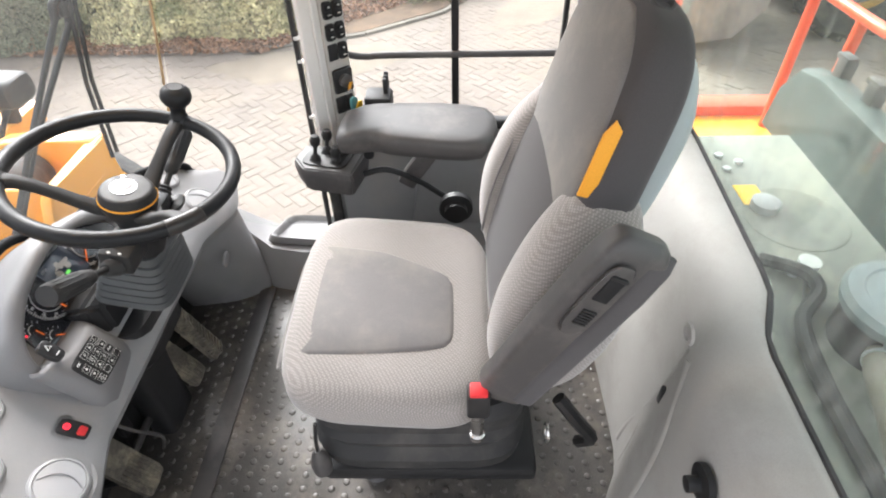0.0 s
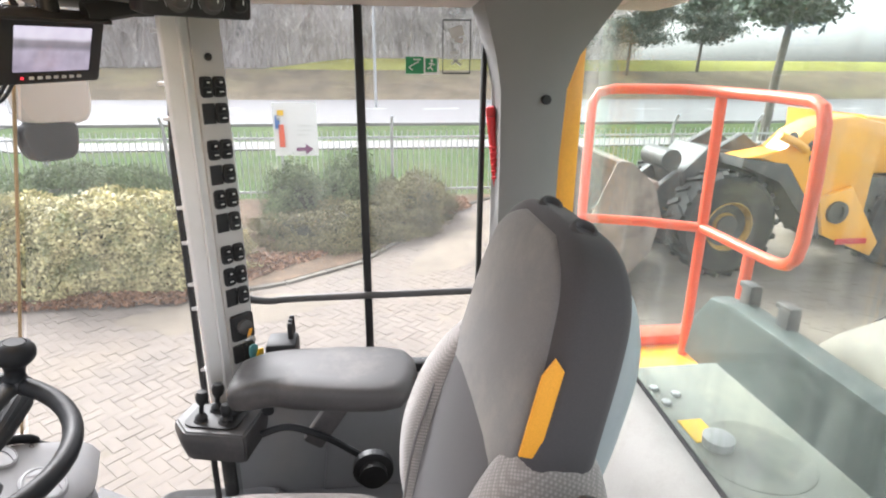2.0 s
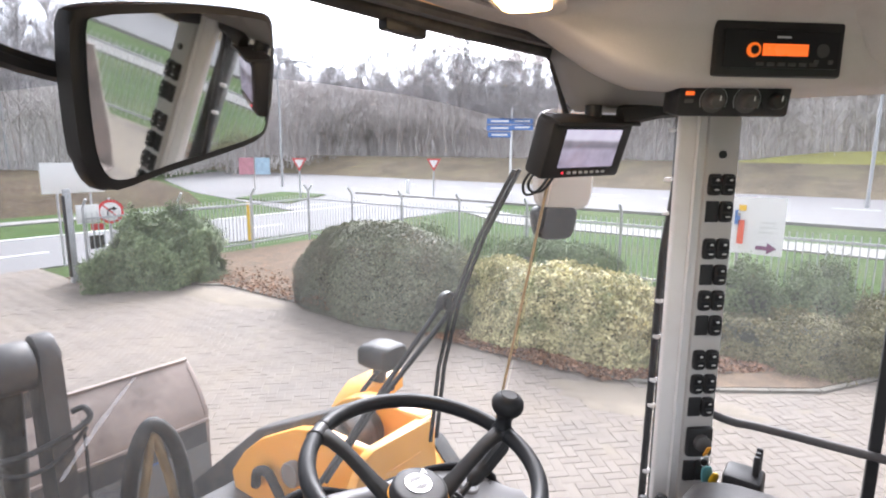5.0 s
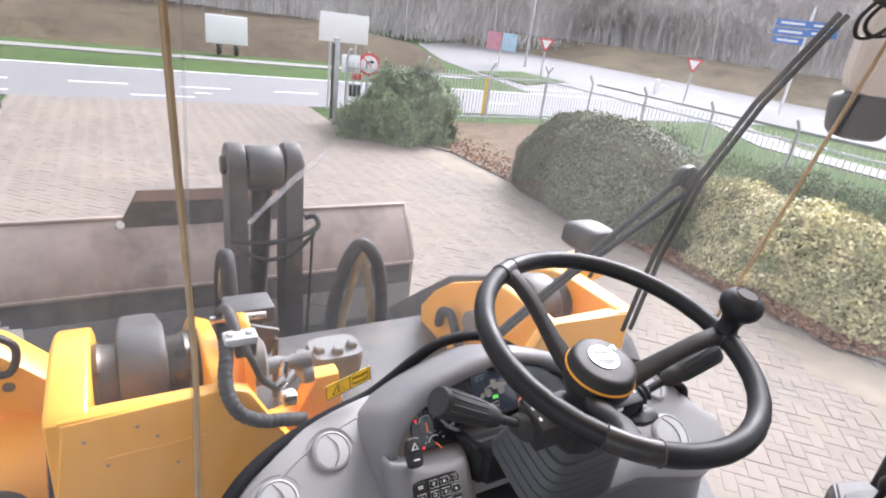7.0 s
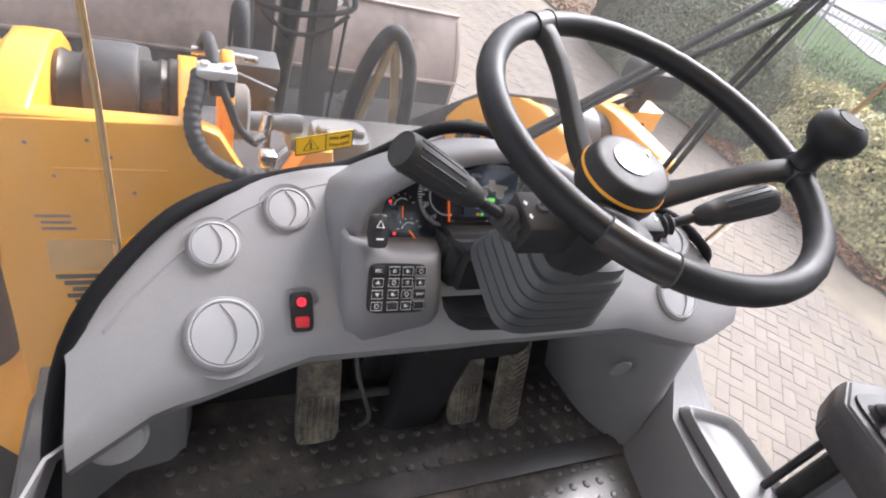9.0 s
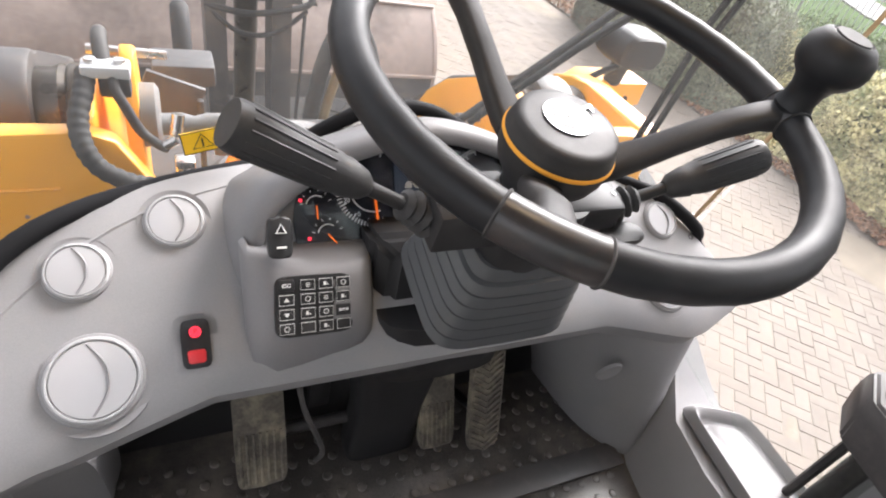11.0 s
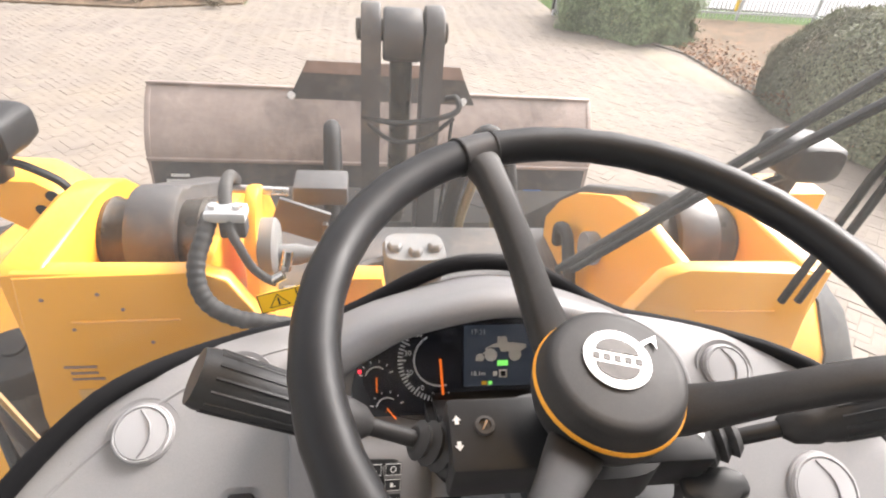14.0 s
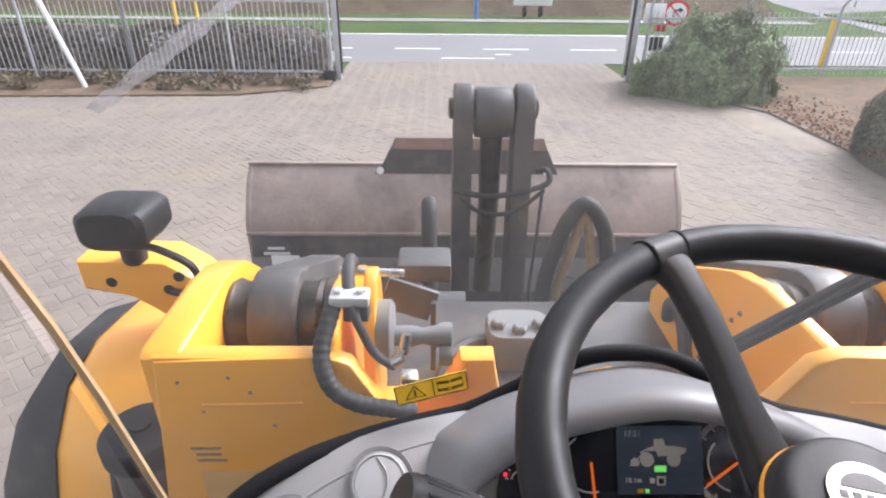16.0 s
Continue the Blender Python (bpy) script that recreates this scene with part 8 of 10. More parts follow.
for k in (8, 34):
    bm = B()
    tube(bm, [hp[k], hp[k].lerp(hp[k + 1], 0.9)], 0.029, 16)
    box(bm, hp[k] + V(0.0, 0.0, 0.031), (0.022, 0.016, 0.012), 0.003)
    part("clamp", bm, M["zinc"], ih_, "bright hose clamp")
bm = B()
lathe(bm, [(0.02, 0), (0.022, 0.03), (0, 0.032)], 12, pose(0.03, -0.69, 2.354))
part("cap", bm, M["scuff"], eh)
for x in (0.41, 0.545):
    bm = B()
    box(bm, (x, -0.945, 2.535), (0.040, 0.036, 0.075), 0.008)
    box(bm, (x + 0.008, -0.945, 2.570), (0.052, 0.030, 0.016), 0.005)
    part("bracket", bm, M["steel"], eh)
gr = thing("guard_rail", (1.25, -1.1, 1.6), "orange-red tubular guard rail beside the hood", "guard rail")
rails = [
    [(1.31, -0.785, 1.62), (1.315, -0.787, 2.90), (1.318, -0.79, 2.97), (1.312, -0.81, 3.008), (1.29, -0.86, 3.02), (1.20, -1.04, 3.022), (1.11, -1.12, 3.02), (1.0, -1.138, 3.018), (0.83, -1.138, 3.018), (0.68, -1.122, 3.016), (0.64, -1.117, 3.002), (0.625, -1.116, 2.965), (0.620, -1.121, 2.82), (0.618, -1.121, 2.665), (0.628, -1.121, 2.61), (0.66, -1.125, 2.58), (0.71, -1.131, 2.568), (0.83, -1.138, 2.562), (1.075, -1.13, 2.565)],
    [(1.088, -1.133, 3.015), (1.08, -1.131, 2.57), (1.075, -1.13, 1.62)],
    [(1.305, -0.787, 2.55), (1.20, -0.98, 2.558), (1.08, -1.13, 2.565)],
    [(0.83, -1.138, 2.56), (0.83, -1.136, 2.06)],
]
for r in rails:
    bm = B()
    tube(bm, r, 0.0175, 12)
    part("tube", bm, M["orange"], gr)
bm = B()
box(bm, (1.20, -1.0, 2.09), (0.10, 0.8, 0.05), 0.015)
solid("side_step_panel", bm, M["orange"], "orange-red panel below the guard rail", "panel")
bm = B()
box(bm, (0.98, -0.95, 2.0), (0.40, 0.9, 0.15), 0.03)
solid("rear_fender", bm, M["yellow"], "yellow rear fender below the guard rail", "fender")
bm = B()
box(bm, (0, -0.9, 1.4), (1.1, 2.8, 0.5), 0.05)
solid("chassis", bm, M["steel"], "dark grey loader chassis below the cab", "chassis")
for sx in (-1, 1):
    ty = thing("loader_tyre", (sx * 1.0, -1.3, 0.75), "large black rear loader tyre", "tyre", group="rear tyres")
    bm = B()
    lathe(bm, [(0.35, -0.24), (0.66, -0.27), (0.75, -0.2), (0.76, 0.0), (0.75, 0.2), (0.66, 0.27), (0.35, 0.24)], 40, basis((sx * 1.0, -1.3, 0.75), (0, 1, 0), (0, 0, 1)))
    part("tyre", bm, M["tyre"], ty)
bm = B()
box(bm, (0, 0.2, 1.77), (1.34, 1.5, 0.1), 0.02)
solid("cab_base", bm, M["steel"], "dark underside of the cab", "cab base", kind="structure")
bm = B()
box(bm, (0, 0.8, 1.2), (0.5, 1.4, 0.6), 0.05)
solid("articulation", bm, M["steel"], "dark joint between front and rear frame", "frame")

# dried smear on the inside of the windscreen
smear = bpy.data.materials.new("grey_glass_smear")
smear.use_nodes = True
sn, sl = smear.node_tree.nodes, smear.node_tree.links
sn.clear()
so, st_, sd, sm_, snz, smp, stc, smr = sn.new("ShaderNodeOutputMaterial"), sn.new("ShaderNodeBsdfTransparent"), sn.new("ShaderNodeBsdfTranslucent"), sn.new("ShaderNodeMixShader"), sn.new("ShaderNodeTexNoise"), sn.new("ShaderNodeMapping"), sn.new("ShaderNodeTexCoord"), sn.new("ShaderNodeMapRange")
sd.inputs["Color"].default_value = (0.36, 0.35, 0.35, 1)
smp.inputs["Scale"].default_value = (60, 60, 60)
snz.inputs["Scale"].default_value, snz.inputs["Detail"].default_value = 1.0, 4
smr.inputs["From Min"].default_value, smr.inputs["From Max"].default_value = 0.3, 0.7
smr.inputs["To Min"].default_value, smr.inputs["To Max"].default_value = 0.15, 0.50
sl.new(stc.outputs["Object"], smp.inputs["Vector"])
sl.new(smp.outputs[0], snz.inputs["Vector"])
sl.new(snz.outputs["Fac"], smr.inputs["Value"])
sl.new(smr.outputs[0], sm_.inputs[0])
sl.new(st_.outputs[0], sm_.inputs[1])
sl.new(sd.outputs[0], sm_.inputs[2])
sl.new(sm_.outputs[0], so.inputs["Surface"])
bm = B()
rows = []
for k in range(13):
    t = k / 12
    x, z = -0.43 + 0.10 * t, 2.772 + 0.072 * t
    w = 0.0046 * (0.35 + 0.65 * math.sin(math.pi * min(1.0, 0.12 + t * 0.9))) + 0.001 * math.sin(k * 2.1)
    rows.append([V(x + w * g * 0.7, screen(x + w * g * 0.7, z - w * g * 0.7) - 0.004, z - w * g * 0.7) for g in (-1, 0, 1)])
shell(bm, rows, 0.0006)
solid("windscreen_smear", bm, smear, "grey dried smear on the windscreen", "smear").visible_shadow = False


# ---- the yard and its surroundings ----
bm = B()
s = 400
vs = [bm.verts.new(p) for p in ((-s, -s, -0.03), (s, -s, -0.03), (s, s, -0.03), (-s, s, -0.03))]
bm.faces.new(vs)
solid("ground", bm, M["grass"], "pale green winter grass", "ground", kind="structure")


def slab(name, poly, z0, z1, material, label, cat, bevel=0.0):
    b = B()
    prism(b, poly, z1 - z0, Matrix.Translation((0, 0, z0)), bevel)
    return solid(name, b, material, label, cat, kind="structure")


yard = [(-22, -14), (13.0, -14), (12.6, -3.2), (11.6, -2.1), (9.9, -1.0), (8.0, 0.2), (7.2, 1.3), (6.72, 2.6), (6.65, 7.9), (6.6, 11.7), (5.6, 13.2), (4.6, 14.7), (4.6, 17.2), (-2.7, 17.2), (-2.7, 13.8), (-4.6, 12.85), (-8.8, 12.6), (-22, 12.4)]
pavement = slab("pavement", yard, -0.12, -0.0042, M["bed_sand"], "sandy bed of the block paving", "pavement")
slab("planting_bed", [(6.75, 2.6), (7.25, 1.35), (8.05, 0.25), (9.95, -0.95), (11.65, -2.05), (12.6, -3.1), (12.6, 15.4), (4.65, 15.4), (4.65, 14.75), (5.65, 13.25), (6.65, 11.75), (6.7, 7.9)], -0.1, 0.03, M["soil"], "bare soil bed strewn with leaves", "soil")
slab("planting_bed_left", [(-2.75, 13.85), (-4.6, 12.9), (-8.8, 12.65), (-22, 12.45), (-22, 15.2), (-2.75, 15.2)], -0.1, 0.03, M["soil"], "narrow soil bed with dry grass tufts", "soil")
slab("road", [(-150, 17.2), (30, 17.2), (30, 23.4), (-150, 23.0)], -0.1, 0.0, M["asphalt"], "pale grey asphalt road", "road")
slab("road_right", [(28, -150), (47, -150), (52, 25), (60, 60), (40, 60), (29, 30)], -0.1, 0.004, M["asphalt"], "wide pale grey asphalt road", "road")
slab("road_junction", [(18, 22.9), (30, 20), (50, 25), (58, 60), (45, 75), (30, 60), (22, 40)], -0.1, 0.002, M["asphalt"], "pale grey asphalt of the road junction", "road")
slab("traffic_island", [(20.5, 27), (26.5, 30.5), (26, 35), (20.6, 32.5)], -0.1, 0.07, M["grass"], "small grass island in the junction", "grass")
slab("footpath", [(20.5, -60), (22.6, -60), (22.8, 12), (26.5, 17.2), (24.0, 17.2), (20.7, 12.5)], -0.1, 0.02, M["concrete"], "pale concrete footpath", "pavement")
slab("footpath_front", [(-60, 27.2), (17.5, 27.9), (17.5, 29.1), (-60, 28.2)], -0.1, 0.02, M["concrete"], "pale footpath beyond the road", "pavement")
marks = []
for k in range(14):
    marks.append((-24 + k * 2.9, 19.75, 1.5, 0.14, 1.5))
for x, y, w, h in ((0.75, 17.95, 1.6, 0.12), (-3.4, 17.9, 1.3, 0.12), (1.9, 18.7, 0.5, 0.12)):
    marks.append((x, y, w, h, 0))
for k in range(16):
    marks.append((37.5 + k * 0.25, -40 + k * 5, 0.16, 2.4, 0))
for k in range(6):
    marks.append((19.5 + k * 1.9, 25.2 + k * 0.35, 1.1, 0.22, 0))
for k in range(5):
    marks.append((30.5 + k * 0.9, 27.5 + k * 1.2, 0.6, 0.5, 0))
for x, y, w, h, _ in marks:
    b = B()
    box(b, (x, y, 0.006), (w, h, 0.004), 0)
    solid("road_marking", b, M["line"], "white road marking", "road marking", group="road markings", kind="structure")
slab("edge_line", [(-150, 23.0), (30, 23.35), (30, 23.5), (-150, 23.15)], 0.0, 0.012, M["line"], "white line at the road's edge", "road marking")
for nm, poly in (("kerb", [(28.0, -150), (28.25, -150), (29.2, 30), (28.95, 30)]), ("kerb_far", [(47, -150), (47.4, -150), (52.4, 25), (52, 25)])):
    slab(nm, poly, -0.1, 0.11, M["concrete"], "pale concrete kerb", "kerb")
bm = B()
rows = []
for k in range(40):
    y = -160 + k * 8.5
    rows.append([V(49 + 0.03 * y * 0.2, y, -0.05), V(53 + noise.noise(V(k * 0.3, 0, 0)), y, 0.9 + 0.3 * noise.noise(V(k * 0.4, 2, 0))), V(60, y, 2.3 + 0.2 * noise.noise(V(k * 0.35, 5, 0))), V(70, y, 2.3), V(110, y, 2.4)])
shell(bm, rows, -0.3)
solid("bank", bm, M["field"], "dry brown grass bank before the woods", "bank", kind="structure")
bm = B()
rows = []
for k in range(40):
    y = -120 + k * 3.5
    top = 3.45 * max(0.0, min(1.0, (18 - y) / 16)) ** 0.5
    rows.append([V(60.5, y, 2.0), V(62.0, y, min(top, 2.75 + 0.1 * noise.noise(V(k * 0.3, 8, 0)))), V(65.0, y, top), V(75, y, top)])
shell(bm, rows, -0.3)
solid("field", bm, M["sunny_field"], "yellow-green field along the edge of the woods", "field", kind="structure")
bm = B()
rows = []
for k in range(40):
    x = -130 + k * 3.78
    rows.append([V(x, 31, -0.05), V(x, 33 + noise.noise(V(k * 0.3, 9, 0)), 0.6), V(x, 36, 1.1 + 0.3 * noise.noise(V(k * 0.3, 4, 0))), V(x, 60, 1.3)])
shell(bm, rows[::-1], -0.3)
solid("bank_front", bm, M["reeds"], "dark brown reed bank beyond the road", "bank", kind="structure")

rng = np.random.default_rng(3)


def leaf_mesh(name, centres, size, normals=None, aspect=1.7, seed=1):
    """One joined mesh of many small leaves round the given points."""
    r = np.random.default_rng(seed)
    n = len(centres)
    a = r.normal(size=(n, 3))
    a /= np.linalg.norm(a, axis=1)[:, None]
    if normals is not None:
        a = a + normals * 0.9
        a /= np.linalg.norm(a, axis=1)[:, None]
    t = np.cross(a, r.normal(size=(n, 3)))
    t /= np.linalg.norm(t, axis=1)[:, None]
    b = np.cross(a, t)
    sz = size * r.uniform(0.6, 1.3, n)[:, None]
    p0 = centres - t * sz * aspect * 0.5
    p1 = centres + b * sz * 0.5 + a * sz * 0.12
    p2 = centres + t * sz * aspect * 0.5
    p3 = centres - b * sz * 0.5 + a * sz * 0.12
    co = np.stack([p0, p1, p2, p3], 1).reshape(-1, 3)
    me = bpy.data.meshes.new(name)
    faces = np.arange(4 * n).reshape(n, 4)
    me.from_pydata(co.tolist(), [], faces.tolist())
    me.update()
    return me


def bush(name, c, rad, n, leaf, material, label, seed, e=2.4, lump=0.16, core=None, cat="bush", aspect=1.7, fuzz=0.0):
    """A clipped or loose bush: stems inside, a dark core painting the inner shade, a crown of many separate leaves with
    gaps and an uneven outline.
    """
    r = np.random.default_rng(seed)
    t = thing(name, c, label, cat)
    d = r.normal(size=(n, 3))
    d[:, 2] = np.abs(d[:, 2]) * 1.0 - 0.12
    d /= np.linalg.norm(d, axis=1)[:, None]
    k = (np.abs(d) ** e).sum(1) ** (-1 / e)
    offs = np.array([noise.noise(Vector(q) * 2.2 + Vector((seed, 0, 0))) + 0.5 * noise.noise(Vector(q) * 5 + Vector((0, seed, 0))) for q in d])
    depth = 1 - r.exponential(0.05, n) + fuzz * np.abs(r.normal(size=n))
    p = d * (k * (1 + lump * offs) * np.clip(depth, 0.6, 1.05 + 2 * fuzz))[:, None]
    p = p * np.array(rad) + np.array(c)
    p[:, 2] = np.maximum(p[:, 2], c[2] + 0.03)
    me = leaf_mesh("crown", p, leaf, d, aspect, seed)
    me.materials.append(material)
    ob = new("crown", me)
    ob.parent = t
    ob.matrix_parent_inverse = Matrix.Translation(-Vector(c))
    b = B()
    for q in range(26):
        a = r.uniform(0, 2 * math.pi)
        rr = r.uniform(0.2, 0.85)
        top = V(c[0] + rad[0] * rr * math.cos(a), c[1] + rad[1] * rr * math.sin(a), c[2] + rad[2] * r.uniform(0.4, 0.8))
        base = V(c[0] + rad[0] * rr * 0.4 * math.cos(a), c[1] + rad[1] * rr * 0.4 * math.sin(a), c[2])
        tube(b, [base, (base + top) / 2 + V(r.normal() * 0.05, r.normal() * 0.05, 0), top], [0.02, 0.014, 0.006], 5)
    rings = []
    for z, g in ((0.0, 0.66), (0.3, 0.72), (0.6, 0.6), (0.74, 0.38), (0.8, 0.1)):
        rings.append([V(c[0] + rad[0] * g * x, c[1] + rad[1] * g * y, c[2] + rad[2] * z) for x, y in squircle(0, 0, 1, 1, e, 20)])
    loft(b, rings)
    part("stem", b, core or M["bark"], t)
    return t


# darkened leaf tone for the bush cores: shade among the leaves as colour
dark_core = mat("painted_inner_shade", (0.055, 0.06, 0.04), 0.95, vary=0.4, scale=14, bump=0.8, bump_scale=30)
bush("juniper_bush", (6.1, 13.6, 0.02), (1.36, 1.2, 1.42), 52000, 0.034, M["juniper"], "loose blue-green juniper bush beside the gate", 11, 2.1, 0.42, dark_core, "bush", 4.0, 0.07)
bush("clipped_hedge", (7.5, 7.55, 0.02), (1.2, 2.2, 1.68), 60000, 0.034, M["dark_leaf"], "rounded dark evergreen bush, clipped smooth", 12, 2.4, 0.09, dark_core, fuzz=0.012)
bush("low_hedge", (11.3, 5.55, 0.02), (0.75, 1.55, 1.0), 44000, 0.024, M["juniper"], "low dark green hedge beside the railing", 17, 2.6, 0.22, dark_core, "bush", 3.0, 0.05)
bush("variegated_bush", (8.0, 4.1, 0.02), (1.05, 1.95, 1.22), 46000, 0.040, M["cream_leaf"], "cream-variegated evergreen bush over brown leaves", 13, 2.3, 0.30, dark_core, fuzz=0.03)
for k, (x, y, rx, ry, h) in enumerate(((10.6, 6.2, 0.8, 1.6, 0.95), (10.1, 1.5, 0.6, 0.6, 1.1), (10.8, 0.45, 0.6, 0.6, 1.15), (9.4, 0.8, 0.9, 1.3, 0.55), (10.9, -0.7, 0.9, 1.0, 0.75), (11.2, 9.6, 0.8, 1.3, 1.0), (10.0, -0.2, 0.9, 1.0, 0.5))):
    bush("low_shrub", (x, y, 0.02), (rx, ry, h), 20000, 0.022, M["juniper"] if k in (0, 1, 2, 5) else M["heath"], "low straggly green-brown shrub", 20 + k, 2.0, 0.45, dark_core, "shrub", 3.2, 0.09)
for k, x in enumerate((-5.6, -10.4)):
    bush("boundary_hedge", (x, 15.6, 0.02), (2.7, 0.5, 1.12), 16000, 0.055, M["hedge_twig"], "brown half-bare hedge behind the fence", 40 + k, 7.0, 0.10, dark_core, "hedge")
# fallen leaves
pp = []
for k in range(17000):
    y = rng.uniform(-2.2, 13)
    edge = 6.62 if y > 2.6 else 6.62 + (2.6 - y) * 1.0
    x = edge + abs(rng.normal()) * 0.75 - 0.08
    if y > 9.2 and rng.uniform() < 0.75:
        continue
    if x < 12.4 and not (y < -0.8 and x < 10):
        pp.append((x, y, 0.036 + rng.uniform(0, 0.015)))
pp = np.array(pp)
me = leaf_mesh("fallen_leaves", pp, 0.05, np.tile((0, 0, 1.0), (len(pp), 1)), 1.4, 5)
me.materials.append(M["fallen"])
tagged(new("fallen_leaves", me), "brown fallen leaves along the bed", "leaves", kind="stuff")
pp = []
for k in range(70):
    cx, cy = rng.uniform(-12, -3), rng.uniform(13.2, 14.7)
    for q in range(40):
        pp.append((cx + rng.normal() * 0.09, cy + rng.normal() * 0.09, 0.05 + abs(rng.normal()) * 0.1))
me = leaf_mesh("grass_tufts", np.array(pp), 0.05, None, 4.0, 6)
me.materials.append(M["field"])
tagged(new("grass_tufts", me), "dry grass tufts along the fence", "grass", kind="stuff")
# kerb stones along the bed
path = [(4.6, 14.7), (5.6, 13.2), (6.6, 11.7), (6.65, 7.9), (6.72, 2.6), (7.2, 1.3), (8.0, 0.2), (9.9, -1.0), (11.6, -2.1), (12.6, -3.2)]
bedge = thing("bed_edging", (6.7, 5, -0.05), "low concrete edging stones along the bed", "edging", kind="structure")
for (x0, y0), (x1, y1) in zip(path, path[1:]):
    L = math.hypot(x1 - x0, y1 - y0)
    k = max(1, round(L / 0.8))
    for q in range(k):
        t0, t1 = q / k, (q + 1) / k
        bm = B()
        m_ = basis(V(x0 + (x1 - x0) * (t0 + t1) / 2, y0 + (y1 - y0) * (t0 + t1) / 2, 0.02), (x1 - x0, y1 - y0, 0), (0, 0, 1))
        box(bm, (0, -0.012, 0), (L / k - 0.01, 0.05, 0.09), 0.006, m_)
        part("edging_stone", bm, M["edging"], bedge)

# ---- steel fence ----
def fence(p0, p1, h=1.85, step=0.12, lean=0.0, post_every=2.4, up=0.0):
    a, d = V(*p0, 0), V(p1[0] - p0[0], p1[1] - p0[1], 0)
    L = d.length
    u = d.normalized()
    t = thing("fence", (*p0, 0), "grey steel bar fence with tubular posts", "fence", group="fence panels")
    k = max(1, round(L / post_every))
    for q in range(k + 1):
        b = B()
        p = a + u * (L * q / k)
        tube(b, [p + V(0, 0, -0.05), p + V(0, 0, h + up)] + ([p + V(u.y * 0.18, -u.x * 0.18, h + up + 0.22)] if up else []), 0.033, 8)
        part("post", b, M["zinc"], t)
    for z in (0.22, h - 0.15):
        b = B()
        box(b, (L / 2, 0, z), (L, 0.04, 0.05), 0.0, basis(a, u, (-u.y, u.x, 0)))
        part("rail", b, M["zinc"], t)
    b = B()
    n = round(L / step)
    for q in range(n):
        p = a + u * (L * (q + 0.5) / n)
        tube(b, [p + V(0, 0, 0.1), p + V(0, 0, h)], 0.011, 4)
    part("bars", b, M["zinc"], t, "upright bars")
    return t


fence((-2.75, 14.55), (-7.5, 14.5), 1.95, 0.13)
fence((-7.5, 14.5), (-17, 14.3), 1.95, 0.13)
fence((5.0, 15.0), (12.4, 15.6), 1.6, 0.13, up=0.12)
fence((12.4, 15.6), (12.45, 7.0), 1.6, 0.13, up=0.12)
fence((12.45, 7.0), (12.45, -3.0), 1.6, 0.13, up=0.12)
fence((12.45, -3.0), (12.5, -14.0), 1.6, 0.13, up=0.12)
for x, sg in ((-2.62, -1), (4.6, 1)):
    gp = thing("gate_post", (x, 14.7, 0), "square galvanised gate post with a black rubber edge", "gate post", group="gate posts")
    bm = B()
    box(bm, (x, 14.75, 1.1), (0.14, 0.14, 2.2), 0.01)
    part("post", bm, M["zinc"], gp)
    bm = B()
    box(bm, (x - sg * 0.09, 14.72, 1.1), (0.05, 0.1, 1.9), 0.01)
    part("edge", bm, M["rubber"], gp)
    bm = B()
    box(bm, (x + sg * 0.2, 14.6, 0.12), (0.28, 0.2, 0.25), 0.02)
    part("motor_box", bm, M["black"], gp)
pole = thing("white_pole", (-8.4, 13.4, 0), "leaning white pole in the bed", "pole")
bm = B()
tube(bm, [V(-8.2, 13.5, 0), V(-9.6, 13.9, 4.2)], 0.055, 10)
part("pole", bm, M["print_white"], pole)
rs = thing("traffic_sign", (5.75, 15.3, 0), "round no-right-turn sign with a red ring", "traffic sign")
bm = B()
tube(bm, [V(5.75, 15.35, 0), V(5.75, 15.35, 1.9)], 0.03, 8)
part("post", bm, M["zinc"], rs)
SQ = basis((5.75, 15.3, 1.55), (1, -0.25, 0), (0, 0, 1))
for r, z, mt in ((0.30, 0.0, "red"), (0.235, 0.006, "print_white")):
    bm = B()
    lathe(bm, [(r, 0), (r, 0.01), (0, 0.01)], 32, SQ @ Matrix.Translation((0, 0, z)))
    part("disc", bm, M[mt], rs)
bm = B()
tube(bm, spline([SQ @ V(-0.06, -0.13, 0.02), SQ @ V(-0.06, 0.02, 0.02), SQ @ V(0.0, 0.07, 0.02), SQ @ V(0.06, 0.07, 0.02)], 5), 0.025, 6)
prism(bm, [(0.05, 0.0), (0.15, 0.07), (0.05, 0.14)], 0.01, SQ @ Matrix.Translation((0, 0, 0.012)))
part("arrow", bm, M["print_black"], rs)
bm = B()
tube(bm, [SQ @ V(-0.17, 0.17, 0.018), SQ @ V(0.17, -0.17, 0.018)], 0.02, 6)
part("bar", bm, M["red"], rs)
gb = thing("gate_sign", (5.1, 15.2, 0.0), "white notice board with red and black boxes on the fence", "sign")
for (x, z, w, h, mt) in ((5.15, 1.55, 0.5, 0.45, "print_white"), (5.35, 1.22, 0.3, 0.16, "red"), (5.3, 0.85, 0.32, 0.32, "black"), (5.6, 2.35, 1.5, 0.8, "print_white")):
    bm = B()
    box(bm, (x, 15.12 if z < 2 else 17.0, z), (w, 0.05, h), 0.005)
    part("panel", bm, M[mt], gb)
ob_post = [(5.2, 0.0), (6.0, 0.0)]
bm = B()
for x, _ in ob_post:
    tube(bm, [V(x, 17.04, 0), V(x, 17.04, 2.0)], 0.03, 6)
part("post", bm, M["zinc"], gb)

